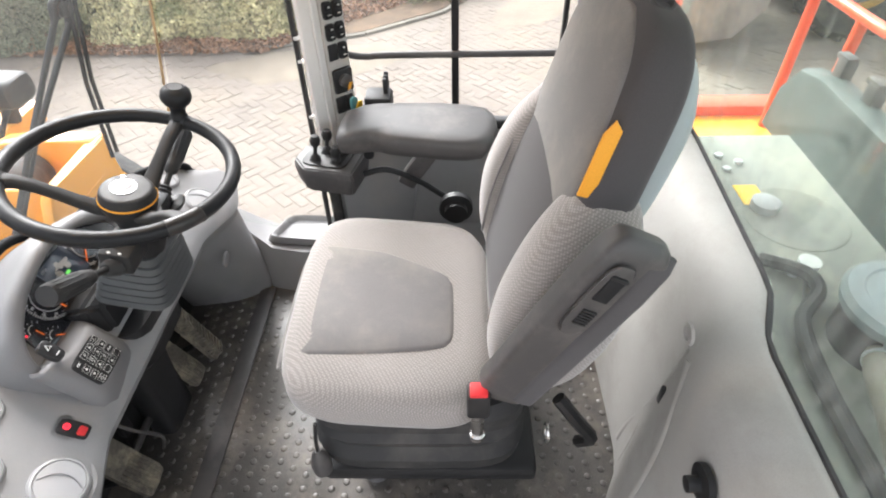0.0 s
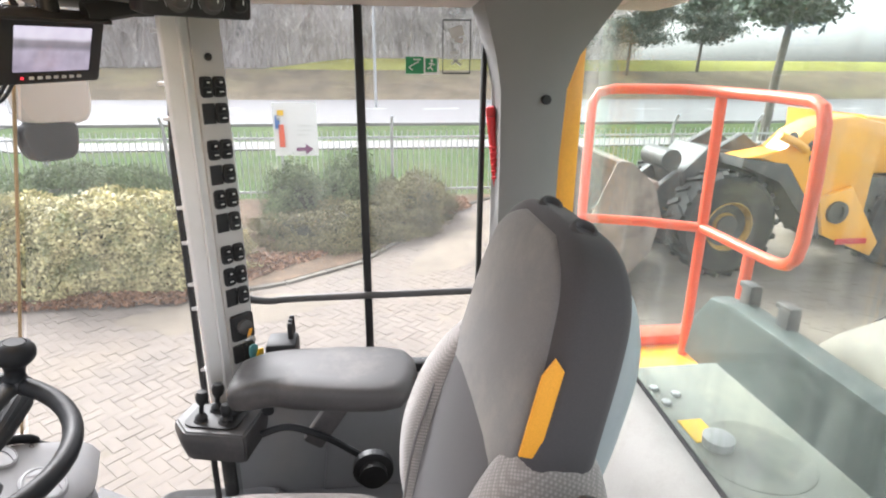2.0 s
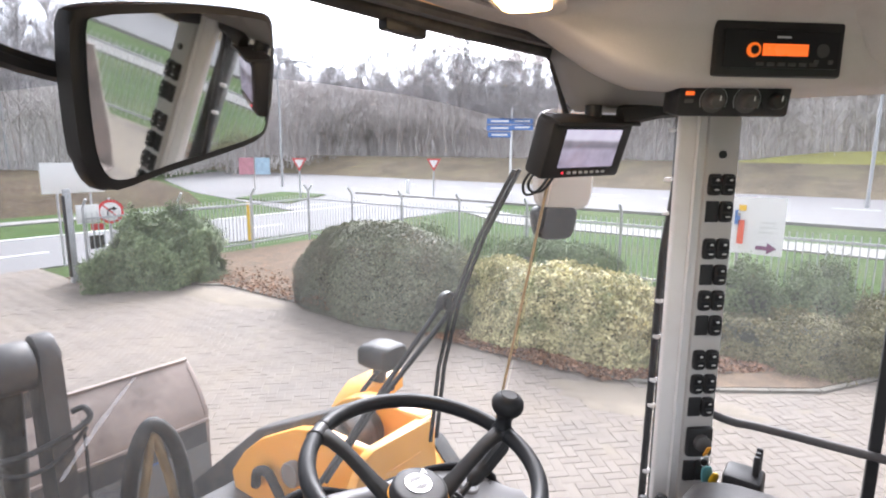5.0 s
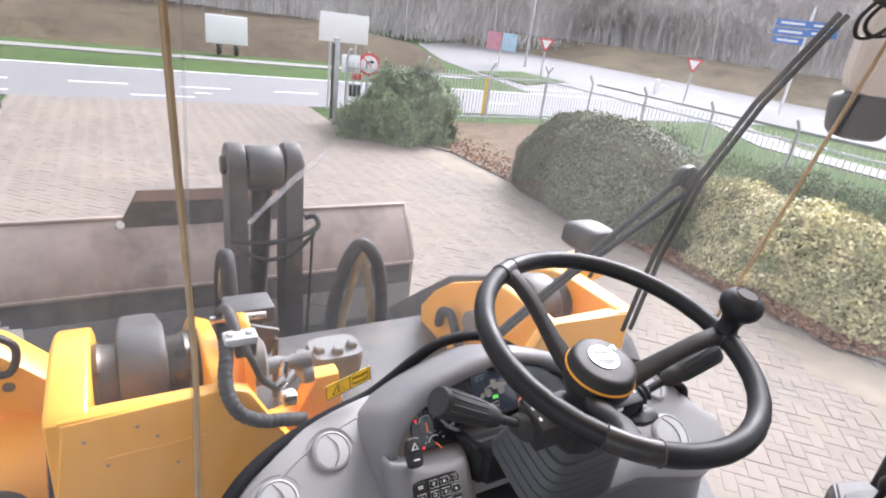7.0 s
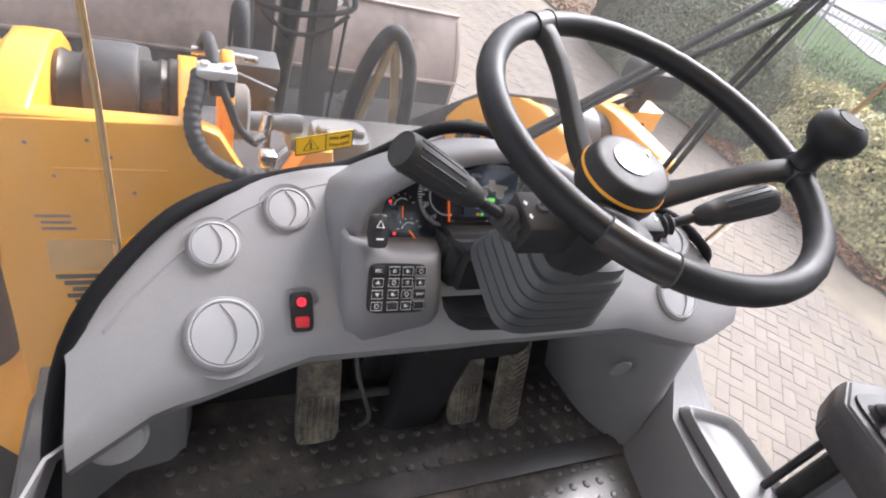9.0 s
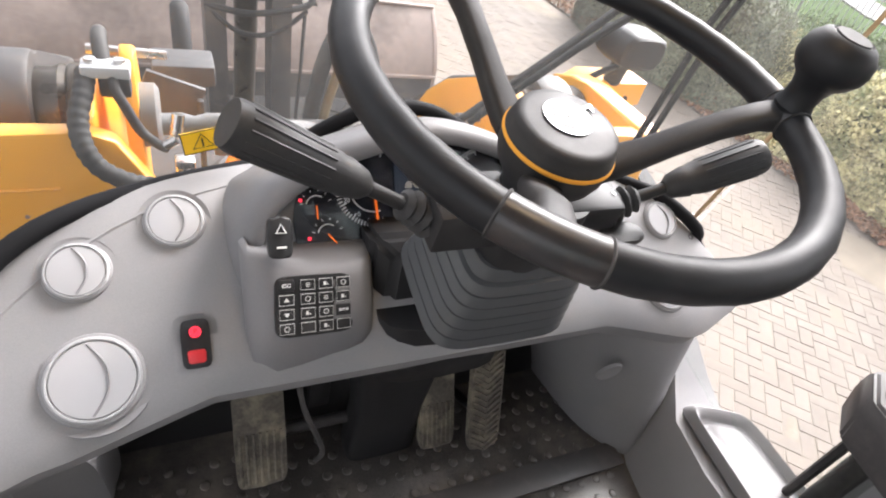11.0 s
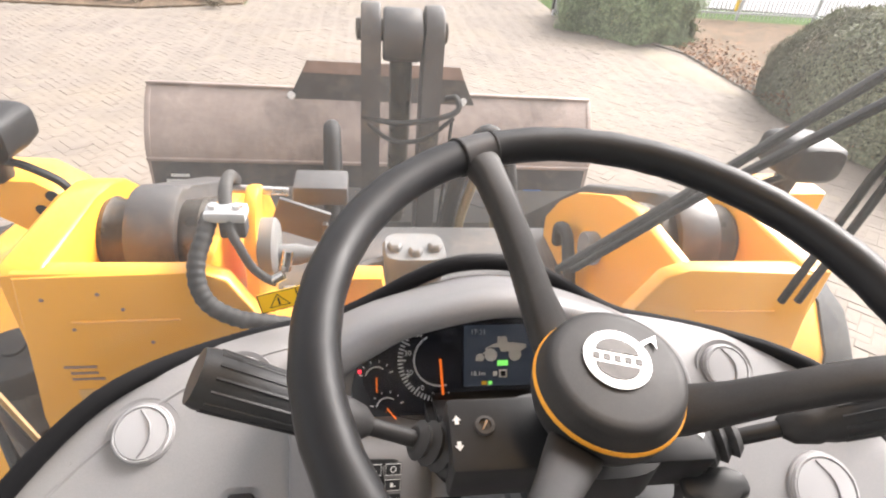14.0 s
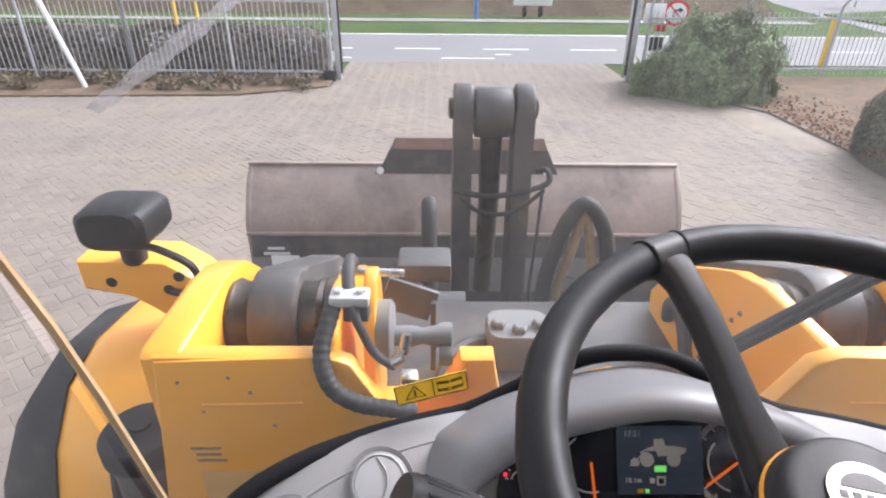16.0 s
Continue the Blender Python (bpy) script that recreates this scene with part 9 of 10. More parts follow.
# banner on the fence
ps = thing("fence_banner", (12.3, 1.9, 0.9), "white banner with coloured blocks and an arrow on the fence", "banner")
PB = basis((12.35, 1.65, 1.62), (0, -1, 0), (0, 0, 1))
bm = B()
rows = [[PB @ V(x, y, 0.03 * math.sin(x * 6)) for y in (-0.55, -0.2, 0.2, 0.62)] for x in (-0.48, -0.24, 0, 0.24, 0.48)]
shell(bm, rows, -0.006)
part("sheet", bm, M["print_white"], ps)
for (x, y, w, h, mt) in ((-0.3, -0.1, 0.12, 0.5, "orange"), (-0.38, 0.2, 0.10, 0.3, "blue_sign"), (-0.3, 0.4, 0.14, 0.12, "sticker"), (0.2, 0.12, 0.3, 0.03, "scuff"), (0.2, 0.02, 0.3, 0.03, "scuff"), (0.16, -0.08, 0.24, 0.03, "scuff")):
    bm = B()
    box(bm, (x, y, 0.045), (w, h, 0.004), 0, PB)
    part("block", bm, M[mt], ps)
bm = B()
prism(bm, [(0.0, -0.36), (0.2, -0.36), (0.2, -0.28), (0.38, -0.40), (0.2, -0.52), (0.2, -0.44), (0.0, -0.44)][::-1], 0.004, PB @ Matrix.Translation((0, 0, 0.043)))
part("arrow", bm, mat("maroon_arrow", (0.16, 0.03, 0.12), 0.5), ps)

# poles, signs, barriers along the roads
def street_lamp(x, y, h, reach):
    t = thing("street_lamp", (x, y, 0), "tall grey street lamp with a curved arm", "street lamp", group="street lamps")
    b = B()
    tube(b, spline([(x, y, 0), (x, y, h * 0.6), (x, y, h * 0.93), (x + reach[0] * 0.3, y + reach[1] * 0.3, h), (x + reach[0], y + reach[1], h)], 6), [0.10] * 8 + [0.07] * 17, 8)
    part("pole", b, M["zinc"], t)
    b = B()
    box(b, (x + reach[0], y + reach[1], h), (0.7, 0.3, 0.12), 0.04)
    part("head", b, M["grey_paint"], t)
    return t


street_lamp(30.5, 40.5, 10.5, (1.6, -1.6))
street_lamp(16.5, 60.0, 9.0, (1.8, -0.8))
street_lamp(41.0, -0.5, 8.5, (0.0, 0.0))
def yield_sign(x, y):
    t = thing("yield_sign", (x, y, 0), "red-edged white give-way triangle on a grey post", "traffic sign", group="yield signs")
    b = B()
    tube(b, [V(x, y, 0), V(x, y, 2.2)], 0.05, 8)
    part("post", b, M["zinc"], t)
    m_ = basis((x, y, 2.35), V(-y, x, 0).normalized() * -1, (0, 0, 1))
    for g, z, mt in ((0.55, 0.06, "red"), (0.36, 0.075, "print_white")):
        b = B()
        prism(b, [(g * math.sin(a + math.pi), g * math.cos(a + math.pi)) for a in (0, -2.094, -4.189)], 0.01, m_ @ Matrix.Translation((0, 0, z)))
        part("plate", b, M[mt], t)


yield_sign(23.5, 29.6)
yield_sign(30.0, 23.5)
ds = thing("direction_sign", (37, 21.5, 0), "blue direction signs on a white post", "direction sign")
bm = B()
tube(bm, [V(37, 21.5, 0), V(37, 21.5, 6.4)], 0.09, 8)
part("post", bm, M["print_white"], ds)
DM = basis((37, 21.5, 4.95), V(-21.5, 37, 0) * -1, (0, 0, 1))
for x, y, w in ((-0.9, 0.45, 1.9), (-0.9, -0.05, 1.9), (-0.9, -0.55, 1.7), (0.8, 0.45, 1.6), (0.8, 0.0, 1.6)):
    bm = B()
    box(bm, (x, y, 0.12), (w, 0.4, 0.05), 0.0, DM)
    pl = part("panel", bm, M["blue_sign"], ds)
    bm = B()
    box(bm, (x, y, 0.15), (w * 0.7, 0.12, 0.01), 0.0, DM)
    part("text_bar", bm, M["print_white"], pl)
bb = thing("billboard", (26, 38, 0), "pair of faded red and blue roadside boards", "billboard")
for k, (dx, c) in enumerate(((-0.6, (0.5, 0.2, 0.25)), (0.6, (0.35, 0.5, 0.62)))):
    bm = B()
    m_ = basis((26, 38, 1.9), V(-38, 26, 0) * -1, (0.15, 0, 1))
    box(bm, (dx, 0, 0), (1.1, 1.3, 0.06), 0.0, m_)
    part("board", bm, mat("faded_board", c, 0.6, vary=0.3, scale=3), bb)
bm = B()
tube(bm, [V(26, 38.05, 0), V(26, 38.05, 1.4)], 0.06, 6)
part("post", bm, M["bark"], bb)
bol = thing("traffic_bollard", (32, 27.5, 0), "white traffic island bollard", "bollard")
bm = B()
box(bm, (32, 27.5, 0.5), (0.25, 0.2, 1.0), 0.05)
part("body", bm, M["print_white"], bol)
bo2 = thing("yellow_post", (11.0, 18.0, 0), "yellow marker post behind the fence", "post")
bm = B()
tube(bm, [V(11.0, 17.1, 0), V(11.0, 17.1, 1.3)], 0.09, 10)
part("body", bm, M["sticker"], bo2)
tr = thing("trailer_board", (4.6, 30.5, 0), "white advertising trailer beyond the road", "trailer")
bm = B()
box(bm, (4.6, 30.5, 1.15), (1.9, 0.2, 1.3), 0.03)
part("board", bm, M["print_white"], tr)
for x in (4.2, 5.0):
    bm = B()
    lathe(bm, [(0.25, -0.08), (0.25, 0.08)], 16, basis((x, 30.4, 0.25), (0, 1, 0), (0, 0, 1)))
    part("wheel", bm, M["tyre"], tr)
bp = thing("blue_post", (1.7, 28.9, 0), "blue roadside marker post", "post")
bm = B()
tube(bm, [V(1.7, 28.9, 0), V(1.7, 28.9, 1.6)], 0.1, 8)
part("body", bm, M["blue_sign"], bp)
gp2 = thing("gas_marker", (-6.6, 15.6, 0), "yellow marker frame with a blue plate behind the fence", "marker post")
bm = B()
tube(bm, [V(-6.75, 15.6, 0), V(-6.75, 15.6, 2.3)], 0.05, 8)
tube(bm, [V(-6.2, 15.6, 1.3), V(-6.2, 15.6, 2.3)], 0.04, 8)
part("post", bm, M["sticker"], gp2)
bm = B()
box(bm, (-6.45, 15.55, 2.05), (0.45, 0.03, 0.4), 0.01)
part("plate", bm, M["blue_sign"], gp2)
# ---- another loader parked to the right, behind ----
ol = thing("parked_loader", (7.6, -5.5, 0), "second yellow loader with a rusty bucket, parked on the yard", "loader")
def wheel_at(c, r, w):
    m_ = basis(c, (0, 1, 0), (0, 0, 1))
    b = B()
    lathe(b, [(r * 0.44, -w * 0.45), (r * 0.86, -w * 0.5), (r * 0.95, -w * 0.40), (r * 0.96, 0.0), (r * 0.95, w * 0.40), (r * 0.86, w * 0.5), (r * 0.44, w * 0.45), (r * 0.44, -w * 0.45)], 40, m_, False)
    for k in range(22):
        for sg in (-1, 1):
            q = m_ @ Matrix.Rotation((k + 0.5 * (sg > 0)) * 2 * math.pi / 22, 4, "Z") @ pose(r * 0.965, 0, sg * w * 0.24, sg * 28, 0, 0)
            box(b, (0, 0, 0), (0.06, 0.075, w * 0.46), 0.0, q)
    ty_ = part("tyre", b, M["tyre"], ol)
    b = B()
    for sg in (-1, 1):
        lathe(b, [(r * 0.47, sg * w * 0.46), (r * 0.455, sg * w * 0.48), (r * 0.44, sg * w * 0.44), (r * 0.40, sg * w * 0.26), (r * 0.24, sg * w * 0.22), (r * 0.22, sg * w * 0.34), (r * 0.12, sg * w * 0.36), (0, sg * w * 0.36)], 30, m_, False)
    rm_ = part("rim", b, M["ochre"], ty_, "dull yellow rim")
    b = B()
    for sg in (-1, 1):
        lathe(b, [(r * 0.21, sg * w * 0.355), (r * 0.20, sg * w * 0.40), (r * 0.08, sg * w * 0.41), (0, sg * w * 0.41)], 24, m_)
        lathe(b, [(r * 0.40, sg * w * 0.27), (r * 0.385, sg * w * 0.33), (r * 0.25, sg * w * 0.25), (r * 0.24, sg * w * 0.24)], 30, m_, False)
    part("hub", b, M["steel"], rm_, "dark greasy hub")


for wx in (6.98, 8.6):
    wheel_at((wx, -5.25, 0.80), 0.80, 0.55)
    wheel_at((wx, -8.3, 0.80), 0.80, 0.55)
bm = B()
prism(bm, [(-5.25, 1.84), (-5.9, 1.92), (-6.10, 2.2), (-6.45, 2.36), (-6.9, 2.42), (-7.4, 2.3), (-7.4, 1.0), (-6.5, 1.0), (-6.05, 1.72)], 0.5, basis((6.68, 0, 0), (0, 1, 0), (0, 0, 1)), 0.04)
part("fender", bm, M["yellow"], ol)
bm = B()
prism(bm, [(-5.0, 0.8), (-4.7, 1.5), (-5.1, 1.9), (-6.1, 1.75), (-8.9, 1.8), (-9.2, 0.8)], 1.0, basis((7.3, 0, 0), (0, 1, 0), (0, 0, 1)), 0.05)
part("chassis", bm, M["steel"], ol)
bm = B()
prism(bm, [(-7.4, 1.7), (-7.3, 2.4), (-9.3, 2.2), (-9.5, 1.5), (-7.4, 1.5)][::-1], 1.7, basis((6.95, 0, 0), (0, 1, 0), (0, 0, 1)), 0.08)
part("engine_cover", bm, M["yellow"], ol)
bm = B()
for q in ((-5.95, 2.12), (-6.3, 2.0), (-6.35, 1.82)):
    lathe(bm, [(0.07, 0), (0.08, 0.03), (0.05, 0.05), (0, 0.05)], 16, basis((6.69, *q), (0, -1, 0), (0, 0, 1)))
part("pin", bm, M["steel"], ol)
bm = B()
tube(bm, [V(6.6, -5.7, 2.16), V(6.55, -5.95, 2.05), V(6.62, -6.15, 1.95)], 0.06, 10)
part("lamp_bracket", bm, M["yellow"], ol)
bm = B()
prism(bm, [(-6.52, 1.24), (-7.03, 1.40), (-7.68, 0.52), (-7.60, 0.30), (-6.70, 0.66)], 0.08, basis((6.60, 0, 0), (0, 1, 0), (0, 0, 1)), 0.02)
lp_ = part("link_plate", bm, M["yellow"], ol)
bm = B()
lathe(bm, [(0.17, 0), (0.17, 0.05), (0.10, 0.05), (0.10, 0.02), (0, 0.02)], 24, basis((6.60, -6.84, 1.02), (0, -1, 0), (0, 0, 1)))
part("pin", bm, M["steel"], lp_)
bm = B()
box(bm, (6.575, -7.18, 0.56), (0.03, 0.52, 0.09), 0.01)
part("reflector", bm, M["red"], lp_, "red reflector strip")
bm = B()
prism(bm, [(-5.25, 1.83), (-5.97, 1.745), (-6.72, 0.78), (-6.60, 0.60), (-5.90, 1.50), (-5.24, 1.70)], 0.62, basis((6.66, 0, 0), (0, 1, 0), (0, 0, 1)), 0.03)
part("mudguard", bm, M["steel"], ol, "dark plastic mudguard")
bm = B()
prism(bm, [(-7.02, 1.52), (-7.75, 1.50), (-7.95, 0.58), (-7.55, 0.58)], 0.3, basis((6.75, 0, 0), (0, 1, 0), (0, 0, 1)), 0.02)
part("belly", bm, M["steel"], ol)
for wx in (7.4, 8.2):
    bm = B()
    prism(bm, [(-6.0, 1.9), (-5.7, 2.1), (-4.7, 1.5), (-3.7, 0.75), (-3.8, 0.5), (-4.9, 1.15)][::-1], 0.14, basis((wx, 0, 0), (0, 1, 0), (0, 0, 1)), 0.02)
    part("lift_arm", bm, M["steel"], ol)
bm = B()
lathe(bm, [(0.16, -0.35), (0.16, 0.35)], 20, basis((7.6, -4.5, 1.72), (0, 1, 0), (0, 0, 1)))
part("cylinder", bm, M["steel"], ol)
bm = B()
rows = [[V(x, y, z) for y, z in ((-3.35, 1.82), (-3.5, 1.8), (-3.85, 1.5), (-4.0, 1.05), (-3.9, 0.55), (-3.6, 0.2), (-2.6, 0.06))] for x in (6.5, 7.1, 7.7, 8.3, 8.9)]
shell(bm, rows, 0.03)
for x in (6.49, 8.88):
    prism(bm, [(-3.3, 1.84), (-3.5, 1.82), (-3.87, 1.5), (-4.02, 1.05), (-3.92, 0.55), (-3.6, 0.18), (-2.6, 0.04), (-2.75, 0.5)][::-1], 0.03, basis((x, 0, 0), (0, 1, 0), (0, 0, 1)))
bk2 = part("bucket", bm, M["bucket"], ol, "brown worn bucket")
bm = B()
box(bm, (7.7, -3.9, 1.5), (2.4, 0.08, 0.12), 0.02)
part("beam", bm, M["rust"], bk2)

# ---- bare woods ----
def wood_meshes():
    """Trunks, limbs and fine twigs of a wide strip of bare woods, far off."""
    r = np.random.default_rng(8)
    trunks = bmesh.new()
    tw, ev = [], []
    spots = []
    for k in range(400):
        spots.append((66 + abs(r.normal()) * 14, r.uniform(-34, 95)))
    for k in range(420):
        a = r.uniform(0.0, 1.0)
        spots.append((-95 + 165 * a, 60 + abs(r.normal()) * 14 + 6 * math.sin(a * 9)))
    for x, y in spots:
        h = r.uniform(12, 20) * (1 if y > -14 else 0.55) * (1 + 0.14 * math.sin(x * 0.09) * math.cos(y * 0.11))
        bx, by = r.normal() * 0.6, r.normal() * 0.6
        p0, p1, p2 = V(x, y, 0), V(x + bx, y + by, h * 0.5), V(x + bx * 2, y + by * 2, h)
        tube(trunks, [p0, p1, p2], [0.10 * h / 14, 0.06 * h / 14, 0.02], 5)
        if r.uniform() < 0.03:
            for q in range(60):
                f = r.uniform(0.45, 1.0)
                c = p0.lerp(p2, f)
                ev.append(np.array(c) + r.normal(size=(22, 3)) * np.array((1.1, 1.1, 0.5)) * (1.45 - f))
            continue
        for q in range(17):
            t = r.uniform(0.25, 0.97)
            c = p0.lerp(p2, t)
            a = r.uniform(0, 2 * math.pi)
            L = (1.15 - t) * r.uniform(2.6, 5.0)
            e = c + V(math.cos(a) * L, math.sin(a) * L, L * r.uniform(0.5, 1.3))
            tube(trunks, [c, c.lerp(e, 0.5) + V(0, 0, -0.1), e], [0.05, 0.03, 0.01], 3)
            for w in range(24):
                f = r.uniform(0.25, 1.2)
                s_ = c.lerp(e, f)
                tw.append(((s_.x, s_.y, s_.z), (r.normal() * 0.8, r.normal() * 0.8, abs(r.normal()) * 1.0)))
        for w in range(46):
            tw.append(((x + r.normal() * 2.2, y + r.normal() * 2.2, abs(r.normal()) * 2.6), (r.normal() * 0.5, r.normal() * 0.5, 1.5)))
    n = len(tw)
    s0 = np.array([q[0] for q in tw])
    d0 = np.array([q[1] for q in tw])
    w = r.uniform(0.018, 0.045, (n, 1))
    side = np.concatenate([w, w * r.choice([-1, 1], (n, 1)), np.zeros((n, 1))], 1)
    d1 = np.stack([-d0[:, 0] * 0.7 + d0[:, 1] * 0.3, d0[:, 0] * 0.5, d0[:, 2] * 0.9], 1)
    co = np.stack([s0 - side, s0 + side, s0 + d0, s0 - side * 0.6, s0 + side * 0.6, s0 + d1], 1).reshape(-1, 3)
    me = bpy.data.meshes.new("twigs")
    me.from_pydata(co.tolist(), [], np.arange(6 * n).reshape(-1, 3).tolist())
    me.materials.append(M["twig"])
    return trunks, me, np.concatenate(ev)


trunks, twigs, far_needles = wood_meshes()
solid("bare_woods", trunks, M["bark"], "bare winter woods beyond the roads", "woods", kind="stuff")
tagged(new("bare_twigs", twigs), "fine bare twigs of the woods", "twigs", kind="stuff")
# needles take a pale grey in place of green: haze put into the colour
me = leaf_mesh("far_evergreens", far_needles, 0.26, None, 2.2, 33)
me.materials.append(mat("evergreen_greyed_for_haze", (0.42, 0.43, 0.425), 0.9, vary=0.2, scale=0.4, island=0.3))
tagged(new("far_evergreens", me), "evergreen crowns among the bare woods, greyed for haze", "trees", kind="stuff")
# curtain behind the trees, its base colour lightened to carry the haze
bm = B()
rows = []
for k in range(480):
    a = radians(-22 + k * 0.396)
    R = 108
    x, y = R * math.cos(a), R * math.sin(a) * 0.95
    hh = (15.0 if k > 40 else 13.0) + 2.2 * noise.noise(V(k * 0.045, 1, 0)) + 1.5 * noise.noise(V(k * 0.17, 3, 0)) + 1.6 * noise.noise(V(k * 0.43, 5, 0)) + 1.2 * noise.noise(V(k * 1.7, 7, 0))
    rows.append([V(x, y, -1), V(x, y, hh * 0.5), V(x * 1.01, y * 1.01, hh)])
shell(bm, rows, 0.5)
solid("backdrop", bm, mat("far_woods_paled_for_haze", (0.60, 0.575, 0.57), 1.0, vary=0.10, scale=0.3, grain=0.12, grain_scale=1.6), "far edge of the woods, paled for haze", "backdrop", kind="structure")


def pine(x, y, h, spread, seed):
    """A pine: a bare leaning trunk, a few limbs, and flat clumps of needles with gaps."""
    r = np.random.default_rng(seed)
    t = thing("pine_tree", (x, y, 0), "dark green pine with a bare grey-brown trunk", "tree", group="pines")
    b = B()
    lx, ly = r.normal() * 0.6, r.normal() * 0.6
    pts = [V(x + lx * f * f, y + ly * f * f, h * f) for f in (0, 0.25, 0.5, 0.75, 1.0)]
    tube(b, pts, [0.03 * h * g for g in (0.62, 0.5, 0.4, 0.28, 0.06)], 8)
    cs = []
    for q in range(16):
        f = r.uniform(0.42, 1.0)
        c = V(x + lx * f * f, y + ly * f * f, h * f)
        a = r.uniform(0, 2 * math.pi)
        L = spread * (1.25 - f) * r.uniform(0.6, 1.2)
        e = c + V(math.cos(a) * L, math.sin(a) * L, L * r.uniform(0.0, 0.4))
        tube(b, [c, c.lerp(e, 0.5) + V(0, 0, 0.15), e], [0.07, 0.05, 0.02], 5)
        for g in (0.55, 0.8, 1.0):
            p = c.lerp(e, g)
            n_ = 420
            cs.append(np.array(p) + r.normal(size=(n_, 3)) * np.array((0.75, 0.75, 0.28)) * spread * 0.28)
    part("trunk", b, M["pine_bark"], t)
    me_ = leaf_mesh("crown", np.concatenate(cs), 0.13, None, 2.6, seed)
    me_.materials.append(M["pine_needle"])
    ob_ = new("crown", me_)
    ob_.parent = t
    ob_.matrix_parent_inverse = Matrix.Translation((-x, -y, 0))


for k, (x, y, h, sp_) in enumerate(((58, -27, 11.5, 4.0), (60, -36, 12.0, 4.2), (21.5, -16.6, 10.5, 2.6), (60, -20, 10, 3.5))):
    pine(x, y, h, sp_, 60 + k)

# ---- sand swept over the paving ----
def sand_patch(cx, cy, rx, ry, turn, seed):
    """A thin drift of sand and dry mud with a ragged outline."""
    b = B()
    ca_, sa_ = math.cos(turn), math.sin(turn)
    rings = []
    for g, h in ((1.0, 0.0), (0.93, 0.004), (0.6, 0.009), (0.2, 0.011)):
        ring_ = []
        for q in range(72):
            a = 2 * math.pi * q / 72
            k_ = g * (1 + 0.35 * noise.noise(V(math.cos(a) * 1.3, math.sin(a) * 1.3, seed)) + 0.22 * noise.noise(V(math.cos(a) * 4, math.sin(a) * 4, seed + 9)) + 0.10 * noise.noise(V(math.cos(a) * 11, math.sin(a) * 11, seed + 5)))
            u, v = rx * k_ * math.cos(a), ry * k_ * math.sin(a)
            ring_.append(V(cx + u * ca_ - v * sa_, cy + u * sa_ + v * ca_, 0.002 + h))
        rings.append(ring_)
    loft(b, rings)
    return solid("sand_drift", b, M["sand"], "thin drift of pale sand on the paving", "sand", "sand drifts", "structure", 80)


for k, q in enumerate(((10.6, -3.0, 1.9, 0.8, -0.6), (8.6, -1.5, 1.5, 0.5, -0.6), (11.6, -4.6, 2.2, 1.0, -0.4), (8.9, -3.1, 0.9, 0.4, -0.3), (6.3, 1.9, 0.5, 1.3, 0.25), (6.0, 10.6, 0.4, 1.5, 0.1))):
    sand_patch(*q, 3.0 * k + 1.0)

# ---- block paving in herringbone ----
def inside(x, y, poly):
    c = False
    for (x0, y0), (x1, y1) in zip(poly, poly[1:] + poly[:1]):
        if (y0 > y) != (y1 > y) and x < (x1 - x0) * (y - y0) / (y1 - y0) + x0:
            c = not c
    return c


BL, BW, GAP, TH = 0.22, 0.11, 0.005, 0.02
ang = radians(45)
ca, sa = math.cos(ang), math.sin(ang)
bricks = []
pitch = BW
for r_ in range(-240, 241):
    for q in range(-75, 76):
        u = (r_ % 4 + 4 * q) * pitch
        v = r_ * pitch
        cu, cv = u + BL / 2, v + BW / 2
        for (bu, bv, rr) in ((cu, cv, 0.0), (u - BW / 2, v + BL / 2, math.pi / 2)):
            x, y = bu * ca - bv * sa - 2.0, bu * sa + bv * ca + 4.0
            if -15 < x < 12.6 and -9 < y < 17.2 and inside(x, y, yard):
                bricks.append((x, y, ang + rr))
bricks = np.array(bricks)
rb = np.random.default_rng(4)
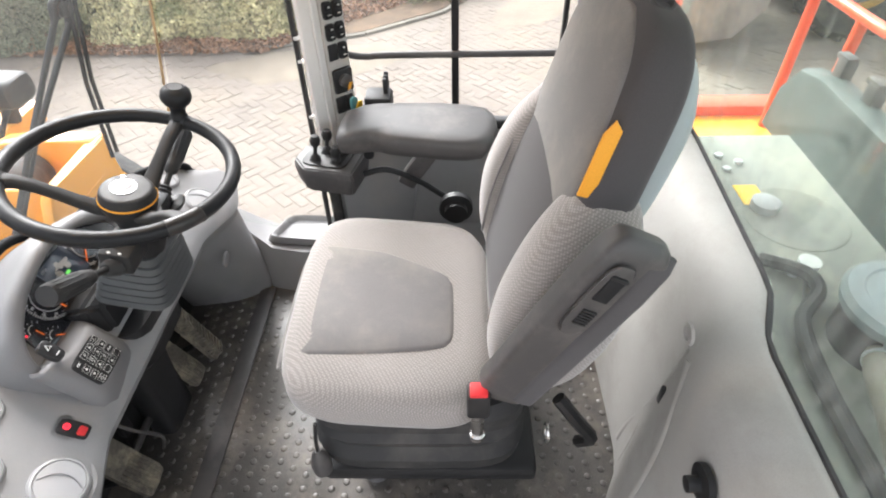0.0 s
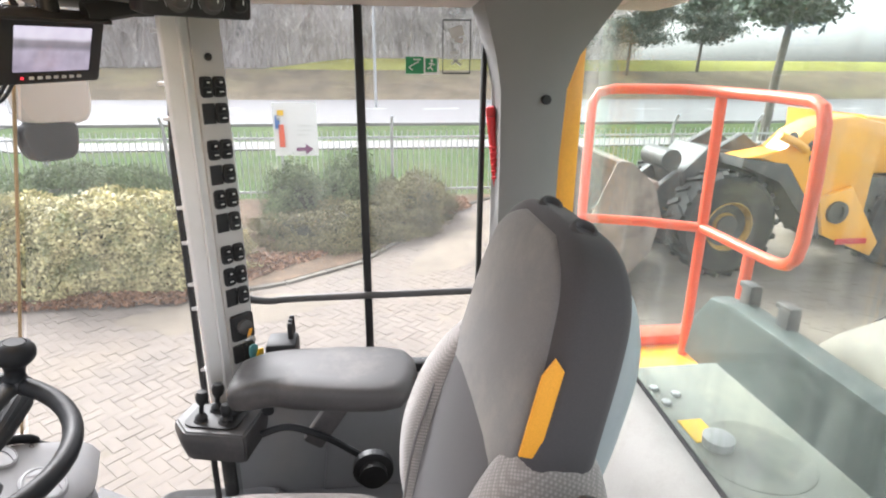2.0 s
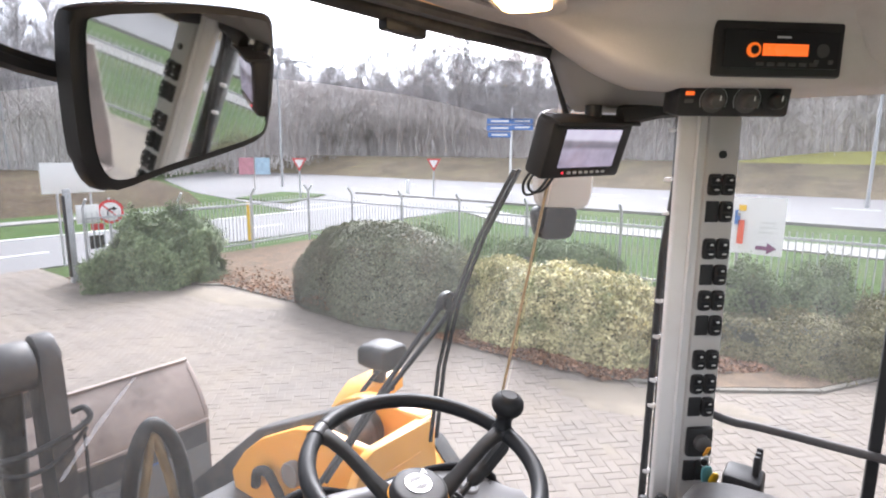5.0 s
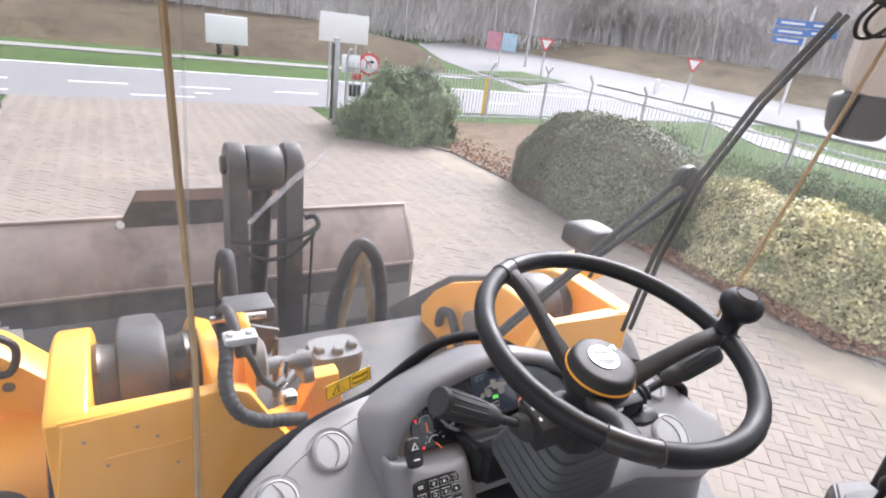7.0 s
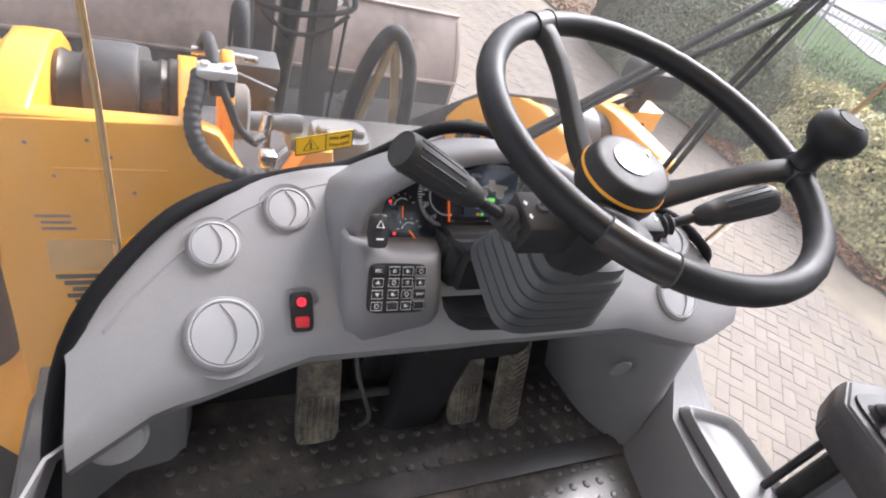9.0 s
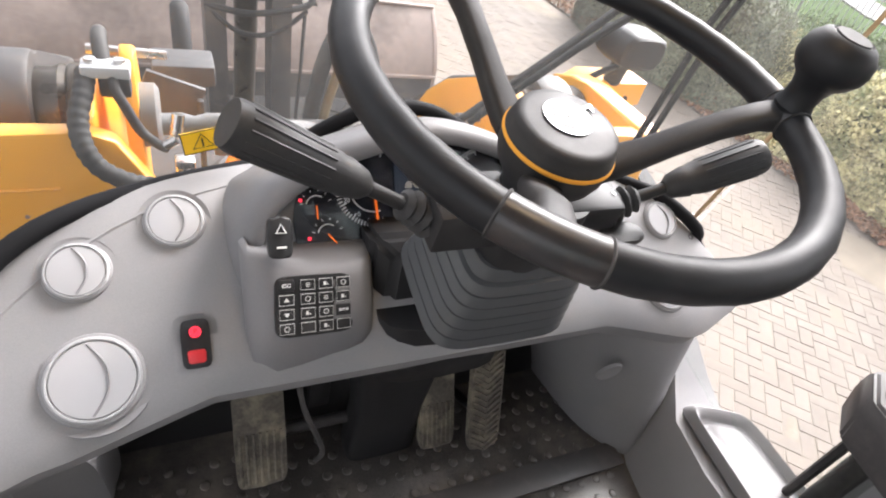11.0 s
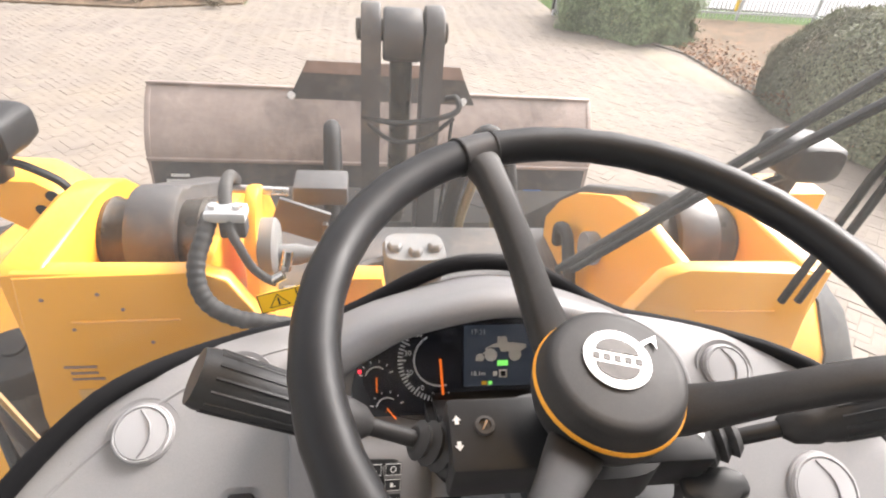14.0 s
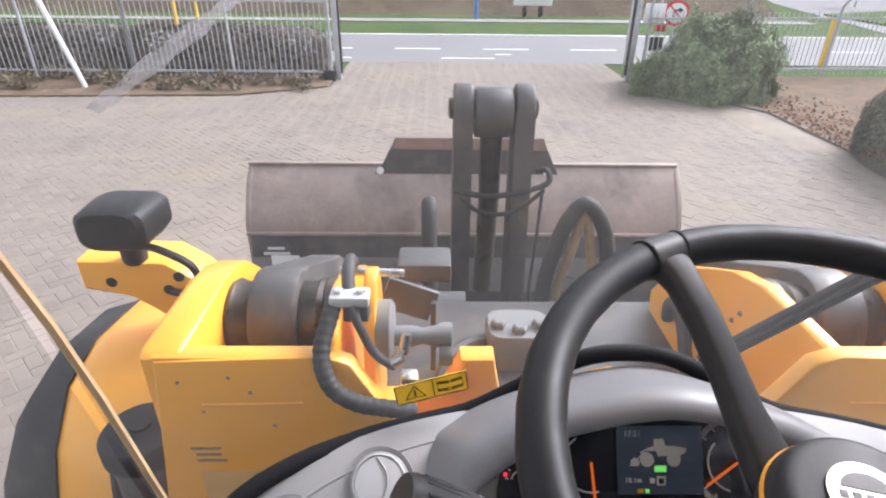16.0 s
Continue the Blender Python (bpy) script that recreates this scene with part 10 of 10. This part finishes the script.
near = (bricks[:, 0] > 2.2) & (bricks[:, 0] < 4.6) & (bricks[:, 1] > 1.2) & (bricks[:, 1] < 4.2)
idx = np.where(near)[0][:300]
pick = np.zeros(len(bricks), bool)
pick[idx] = True
hx, hy, ch = (BL - GAP) / 2, (BW - GAP) / 2, 0.005
corner = np.array([(-hx, -hy, -TH), (hx, -hy, -TH), (hx, hy, -TH), (-hx, hy, -TH), (-hx + 0, -hy, -0.003), (hx, -hy, -0.003), (hx, hy, -0.003), (-hx, hy, -0.003), (-hx + ch, -hy + ch, 0), (hx - ch, -hy + ch, 0), (hx - ch, hy - ch, 0), (-hx + ch, hy - ch, 0)])
bface = [(0, 1, 5, 4), (1, 2, 6, 5), (2, 3, 7, 6), (3, 0, 4, 7), (4, 5, 9, 8), (5, 6, 10, 9), (6, 7, 11, 10), (7, 4, 8, 11), (8, 9, 10, 11)]
rest = bricks[~pick]
n = len(rest)
c, s_ = np.cos(rest[:, 2])[:, None], np.sin(rest[:, 2])[:, None]
X_ = corner[None, :, 0] * c - corner[None, :, 1] * s_ + rest[:, 0][:, None]
Y_ = corner[None, :, 0] * s_ + corner[None, :, 1] * c + rest[:, 1][:, None]
Z_ = corner[None, :, 2] + rb.normal(size=(n, 1)) * 0.0018 + rb.normal(size=(n, 12)) * 0.0006
co = np.stack([X_, Y_, Z_], 2).reshape(-1, 3)
fa = (np.array(bface)[None] + (np.arange(n) * 12)[:, None, None]).reshape(-1, 4)
me = bpy.data.meshes.new("paving")
me.from_pydata(co.tolist(), [], fa.tolist())
me.materials.append(M["paver"])
rest_ob = new("paving", me)
rest_ob.parent = pavement
tagged(rest_ob, "joined block paving farther off", kind="stuff")
one = bpy.data.meshes.new("paver")
one.from_pydata(corner.tolist(), [], bface)
one.materials.append(M["paver"])
for x, y, a in bricks[idx]:
    ob = new("paver", one)
    ob.matrix_basis = Matrix.Translation((x, y, rb.normal() * 0.0018)) @ Matrix.Rotation(a, 4, "Z")
    ob.parent = pavement
